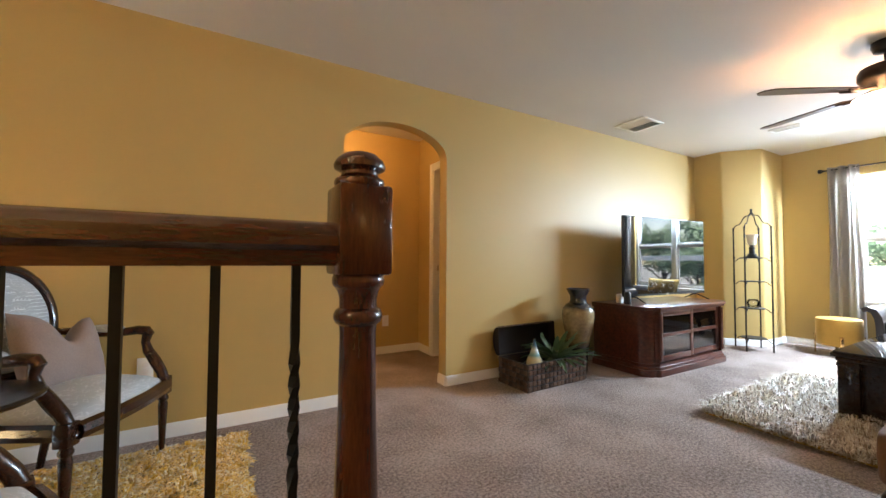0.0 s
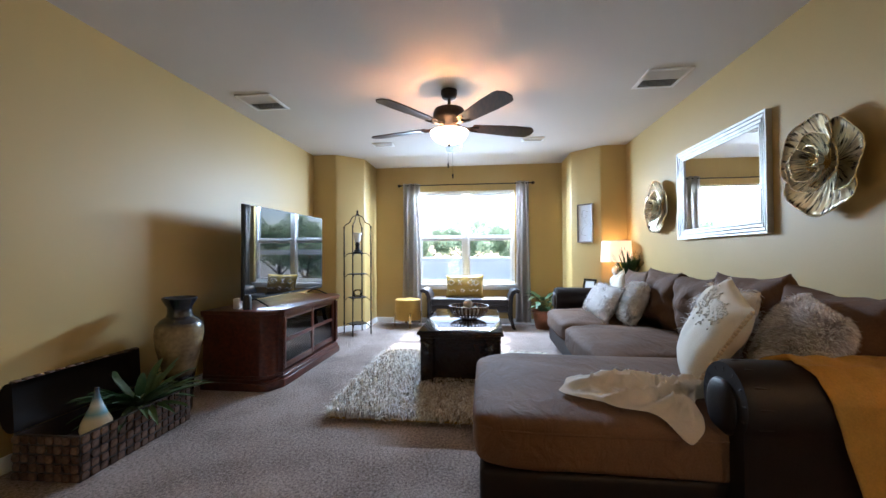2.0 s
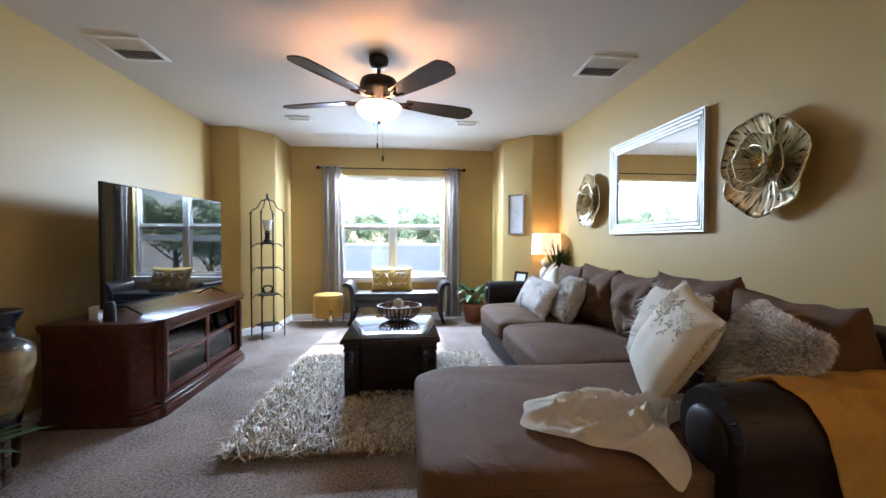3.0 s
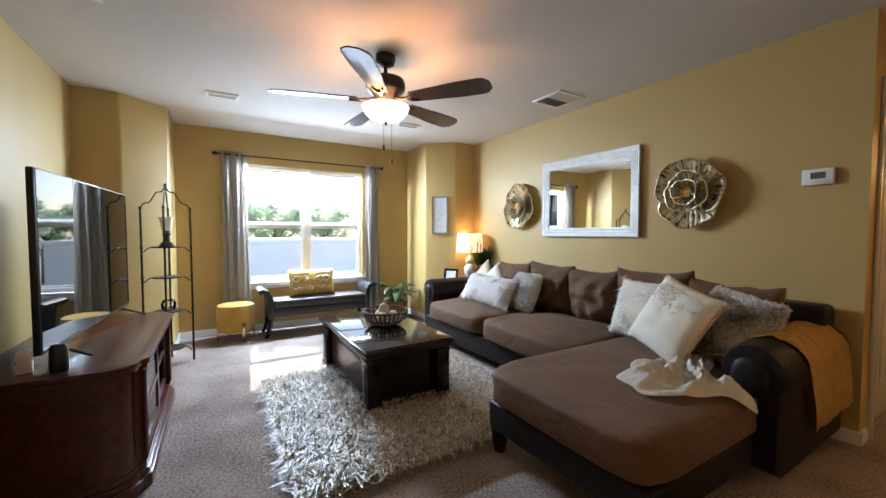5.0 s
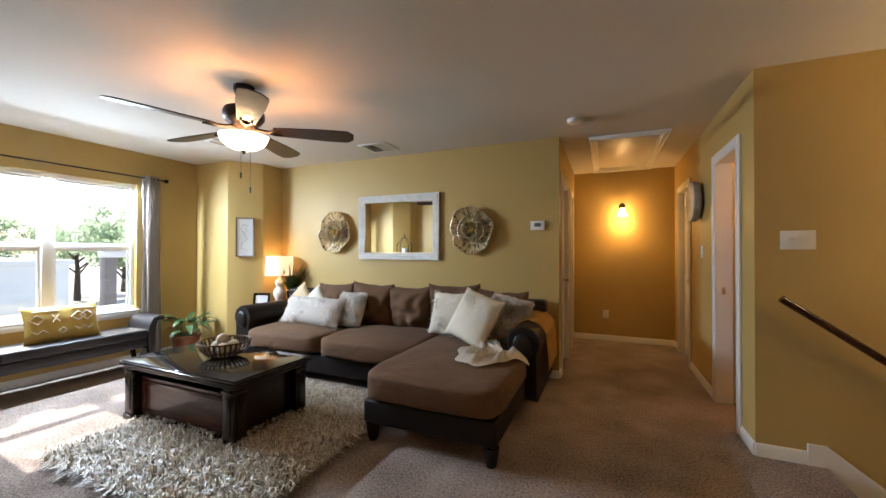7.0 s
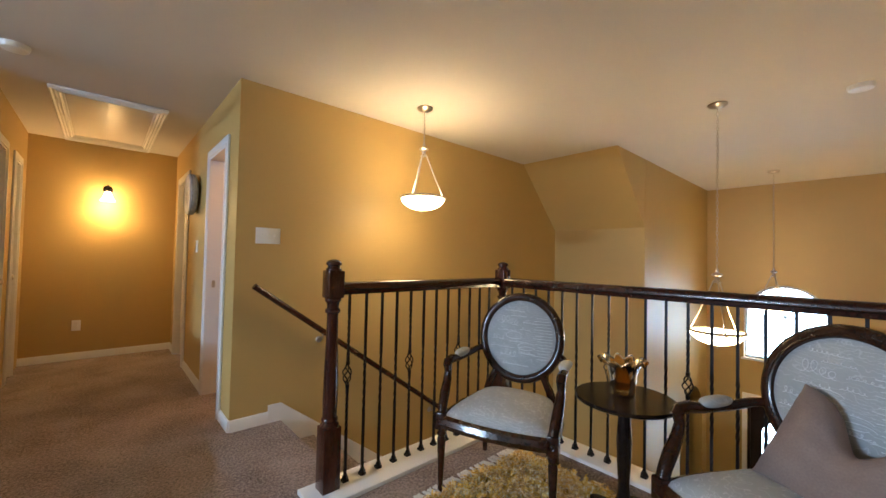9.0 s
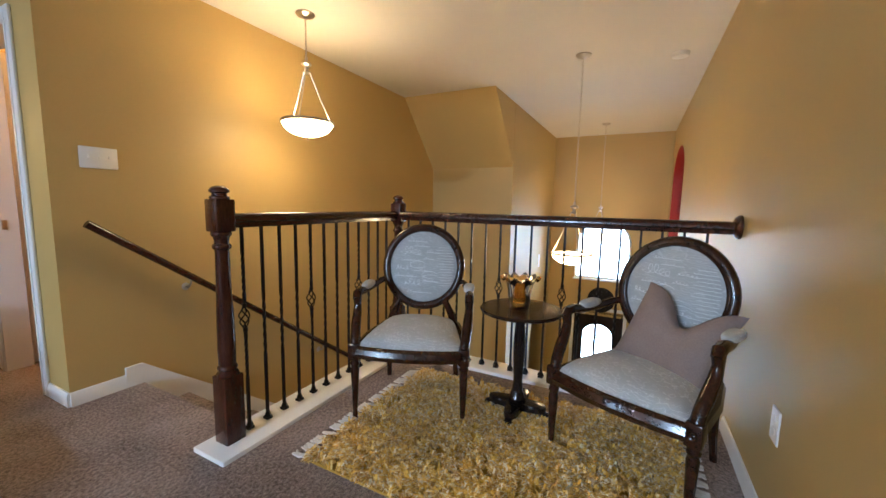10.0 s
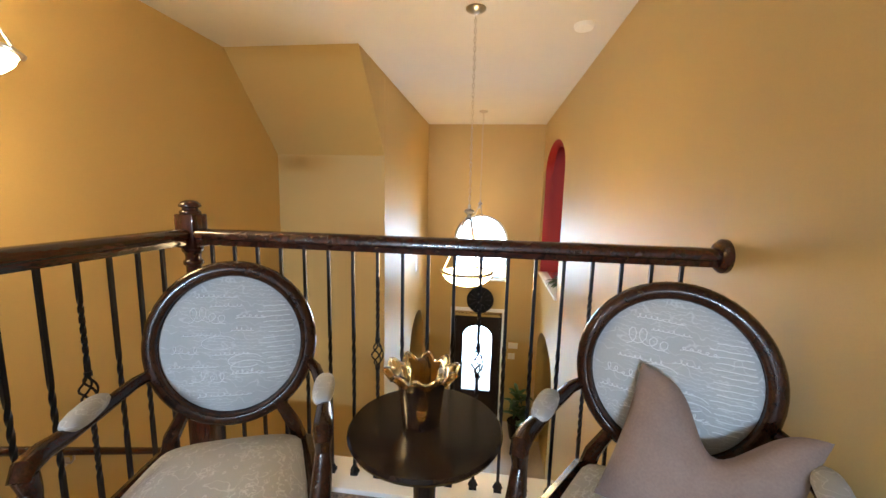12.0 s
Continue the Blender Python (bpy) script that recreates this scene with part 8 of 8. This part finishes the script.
pn.visible_shadow = False
part("window_sill", box(BM(), -0.50, 0.50, -0.10, -0.07, zb - 0.03, zb, 0.004), M_TRIM, fw)
md = thing("round_medallion", (WEST, 2.083, -0.588), "round dark iron medallion above the front door", "wall decor", turn=90)
bm = BM()
lathe(bm, [(0.0, 0.006), (0.235, 0.006), (0.24, 0.018), (0.22, 0.028), (0.12, 0.016), (0.05, 0.03), (0.0, 0.034)], 40, m=pose(0, 0, 0, 90, 0, 0))
part("disc", bm, M_IRON, md)
for k in range(12):
    bm = BM()
    a = 2 * math.pi * k / 12
    sweep(bm, [(0.06 * math.cos(a), -0.026, 0.06 * math.sin(a)), (0.22 * math.cos(a), -0.028, 0.22 * math.sin(a))], 0.008, 6)
    part("spoke", bm, M_IRON, md)
plate("wall_panel", "white alarm panel beside the front door", pose(WEST, 2.70, -1.40, 0, 0, 90), 0.17, 0.11, "none", "panel")
plate("wall_switch", "white switch plate beside the front door", pose(WEST, 2.68, -1.60, 0, 0, 90), 0.12, 0.115, "outlet", "switch")
plate("wall_switch", "white switch plate on the entrance wall", pose(-4.75, 1.10, 0.19, 0, 0, FACE_N), 0.09, 0.22, "none", "switch")
rr = random.Random(31)
fp = thing("floor_plant", (-5.25, 2.80, LOW), "tall leafy green plant by the front door", "plant")
bm = BM()
lathe(bm, [(0.0, 0.0), (0.12, 0.0), (0.16, 0.25), (0.17, 0.30), (0.15, 0.30), (0.0, 0.27)], 24)
part("pot", bm, M_ESPRESSO, fp)
for k in range(60):
    a = rr.uniform(0, 2 * math.pi)
    z = 0.28 + rr.uniform(0.0, 0.55)
    bm = BM()
    blade_leaf(bm, (0.05 * math.cos(a), 0.05 * math.sin(a), z), a, rr.uniform(0.16, 0.30), rr.uniform(0.05, 0.09), rr.uniform(0.1, 1.0), rr.uniform(0.2, 0.7))
    for v in bm.verts:
        v.co.y = min(v.co.y, 0.235)
    part("leaf", bm, M_LEAF, fp, "", 60)
npk = thing("niche_plant", (-4.15, 3.25, 0.034), "trailing green plant standing in the red niche", "plant")
bm = BM()
lathe(bm, [(0.0, 0.0), (0.08, 0.0), (0.11, 0.14), (0.10, 0.14), (0.0, 0.12)], 20)
part("pot", bm, M_ESPRESSO, npk)
for k in range(50):
    a = rr.uniform(0, 2 * math.pi)
    bm = BM()
    blade_leaf(bm, (0.05 * math.cos(a), 0.05 * math.sin(a), 0.12), a, rr.uniform(0.14, 0.34), rr.uniform(0.04, 0.06), rr.uniform(-0.1, 1.0), rr.uniform(0.3, 0.8))
    for v in bm.verts:
        v.co.y = max(-0.26, min(0.24, v.co.y))
        v.co.z = max(0.01, v.co.z)
    part("leaf", bm, M_LEAF, npk, "", 60)
np_ = thing("niche_painting", (-4.75, NORTH + 0.455, 0.95), "dark framed painting at the back of the red niche", "painting", turn=180)
bm = BM()
frame_ring(bm, 0.42, 0.58, 0.02, 0.03, 0.06)
part("frame", bm, M_ESPRESSO, np_, "", 20)
part("canvas", box(BM(), -0.365, 0.365, 0.003, 0.010, -0.525, 0.525), material("dark_canvas", (0.16, 0.13, 0.09), 0.7, vary=0.4, scale=4.0, fine=30.0), np_)
cb = thing("hall_cabinet", (-5.0, 0.55, LOW), "dark wooden cabinet in a room off the entrance", "cabinet")
part("body", box(BM(), -0.5, 0.5, -0.2, 0.2, 0.08, 1.9, 0.01), M_MAHOGANY, cb)
part("plinth", box(BM(), -0.48, 0.48, -0.18, 0.18, 0.0, 0.08), M_MAHOGANY, cb)
for s in (-1, 1):
    part("door", box(BM(), s * 0.245 - 0.23, s * 0.245 + 0.23, 0.201, 0.22, 0.14, 1.84, 0.004), M_MAHOGANY, cb)

# ---- outside ----
M_GROUND = material("pale_concrete_ground", (0.42, 0.40, 0.36), 0.9, vary=0.1, scale=0.2, fine=3.0)
M_STUCCO = material("white_stucco", (0.78, 0.78, 0.76), 0.9, vary=0.04, scale=0.5, fine=20.0)
# leaf and translucent colours raised so the distance haze is in the colour
M_TREE = strand_material("tree_foliage_hazed", [(0.10, 0.14, 0.09), (0.13, 0.18, 0.11), (0.15, 0.20, 0.12)], 0.6, 0.0, 0.3)
_N, _L = M_TREE.node_tree.nodes, M_TREE.node_tree.links
_t, _m = _N.new("ShaderNodeBsdfTranslucent"), _N.new("ShaderNodeMixShader")
_t.inputs["Color"].default_value = (0.46, 0.58, 0.40, 1)
_m.inputs[0].default_value = 0.65
_L.new(_N["Principled BSDF"].outputs[0], _m.inputs[1]), _L.new(_t.outputs[0], _m.inputs[2]), _L.new(_m.outputs[0], _N["Material Output"].inputs["Surface"])
M_BARK = material("tree_bark", (0.10, 0.075, 0.055), 0.95, vary=0.3, fine=20.0, bump=0.8)
G = -3.1
setting("ground", box(BM(), -900, 900, -900, 900, G - 0.2, G - 0.001), M_GROUND, "pale ground reaching the horizon")
# glowing sheet added for the bright outdoors; it also lights the entrance hall
bd = bpy.data.materials.new("backdrop_glow")
bd.use_nodes = True
em = bd.node_tree.nodes.new("ShaderNodeEmission")
em.inputs["Color"].default_value, em.inputs["Strength"].default_value = (0.62, 0.84, 1.0, 1), 4.6
bd.node_tree.links.new(em.outputs[0], bd.node_tree.nodes["Material Output"].inputs["Surface"])
setting("backdrop", box(BM(), -8.6, -8.55, -2.5, 6.5, G, 4.5), bd, "glowing sheet standing in for bright sky beyond the front door")

house = thing("neighbour_building", (25.0, 0.0, G), "low white stucco building across the drive", "building")
part("wall", box(BM(), 0, 9, -6.4, 9.0, 0, 3.75), M_STUCCO, house)
part("parapet", box(BM(), -0.15, 9.15, -6.55, 9.15, 3.751, 3.98, 0.04), M_STUCCO, house)
port = thing("carport", (14.8, -3.15, G), "grey carport post and beam beside the drive", "carport")
part("post", box(BM(), -0.14, 0.14, -0.14, 0.14, 0, 4.2, 0.01), M_GREYFRAME, port)
part("post", box(BM(), -0.14, 0.14, -4.14, -3.86, 0, 4.2, 0.01), M_GREYFRAME, port)
part("beam", box(BM(), -0.12, 0.12, -4.2, 0.2, 4.201, 4.4, 0.01), M_STUCCO, port)


def tree(seed, height, spread, label):
    rng = np.random.default_rng(seed)
    th = thing("tree", (0, 0, 0), label, "tree", "trees beyond the building")
    bm = BM()
    sweep(bm, [(0, 0, 0), (0.1, 0.05, height * 0.3), (0.0, 0.1, height * 0.62)], [0.28, 0.2, 0.08], 10)
    limbs = []
    for k in range(9):
        a = k * 2.4
        e = (spread * 0.6 * math.cos(a), spread * 0.6 * math.sin(a), height * (0.55 + 0.04 * k))
        sweep(bm, [(0.05, 0.05, height * (0.28 + 0.03 * k)), (e[0] * 0.5, e[1] * 0.5, height * (0.42 + 0.035 * k)), e], [0.09, 0.06, 0.025], 6)
        limbs.append(e)
    part("trunk", bm, M_BARK, th)
    cl = np.concatenate([np.array(limbs), rng.normal(0, 1, (26, 3)) * np.array([spread * 0.45, spread * 0.45, height * 0.13]) + np.array([0, 0, height * 0.70])])
    n = 6500
    c = cl[rng.integers(0, len(cl), n)]
    d = rng.normal(0, 1, (n, 3))
    d /= np.linalg.norm(d, axis=1)[:, None]
    p = c + d * (rng.random(n) ** 0.5)[:, None] * spread * np.array([0.24, 0.24, 0.17])
    u = rng.normal(0, 1, (n, 3))
    u /= np.linalg.norm(u, axis=1)[:, None]
    v = np.cross(u, rng.normal(0, 1, (n, 3)))
    v /= np.linalg.norm(v, axis=1)[:, None]
    s = rng.uniform(0.10, 0.20, n)[:, None]
    V = np.stack([p - u * s, p + v * s * 0.55, p + u * s, p - v * s * 0.55], 1).reshape(-1, 3)
    F = np.arange(n * 4).reshape(-1, 4)
    me = bpy.data.meshes.new("crown")
    me.from_pydata(V.tolist(), [], F.tolist())
    me.materials.append(M_TREE)
    ob = new("crown", me)
    ob.parent = th
    tagged(ob, kind="stuff")
    return th


ta, tb = tree(1, 8.2, 4.2, "broad green tree behind the white building"), tree(2, 7.6, 4.6, "rounded green tree behind the white building")
spots = [(44, 8, 0.98), (47, 2.5, 1.05), (43, -3, 0.95), (48, -9, 1.0), (45, -15, 0.95), (34, -13.5, 0.92), (30, -17, 1.0), (50, -21, 1.05), (46, 14, 1.1), (49, 21, 1.0), (27, -12.2, 0.72), (46, 28, 1.0)]
for i, (x, y, k) in enumerate(spots):
    src = (ta, tb)[i % 2]
    m = Matrix.Translation((x, y, G)) @ Matrix.Rotation(i * 1.3, 4, 'Z') @ Matrix.Scale(k, 4)
    if i < 2:
        last = src
        src.matrix_basis = m
    else:
        o = copy_thing(src, pose(x, y, G, 0, 0, i * 75))
        o.scale = (k, k, k)
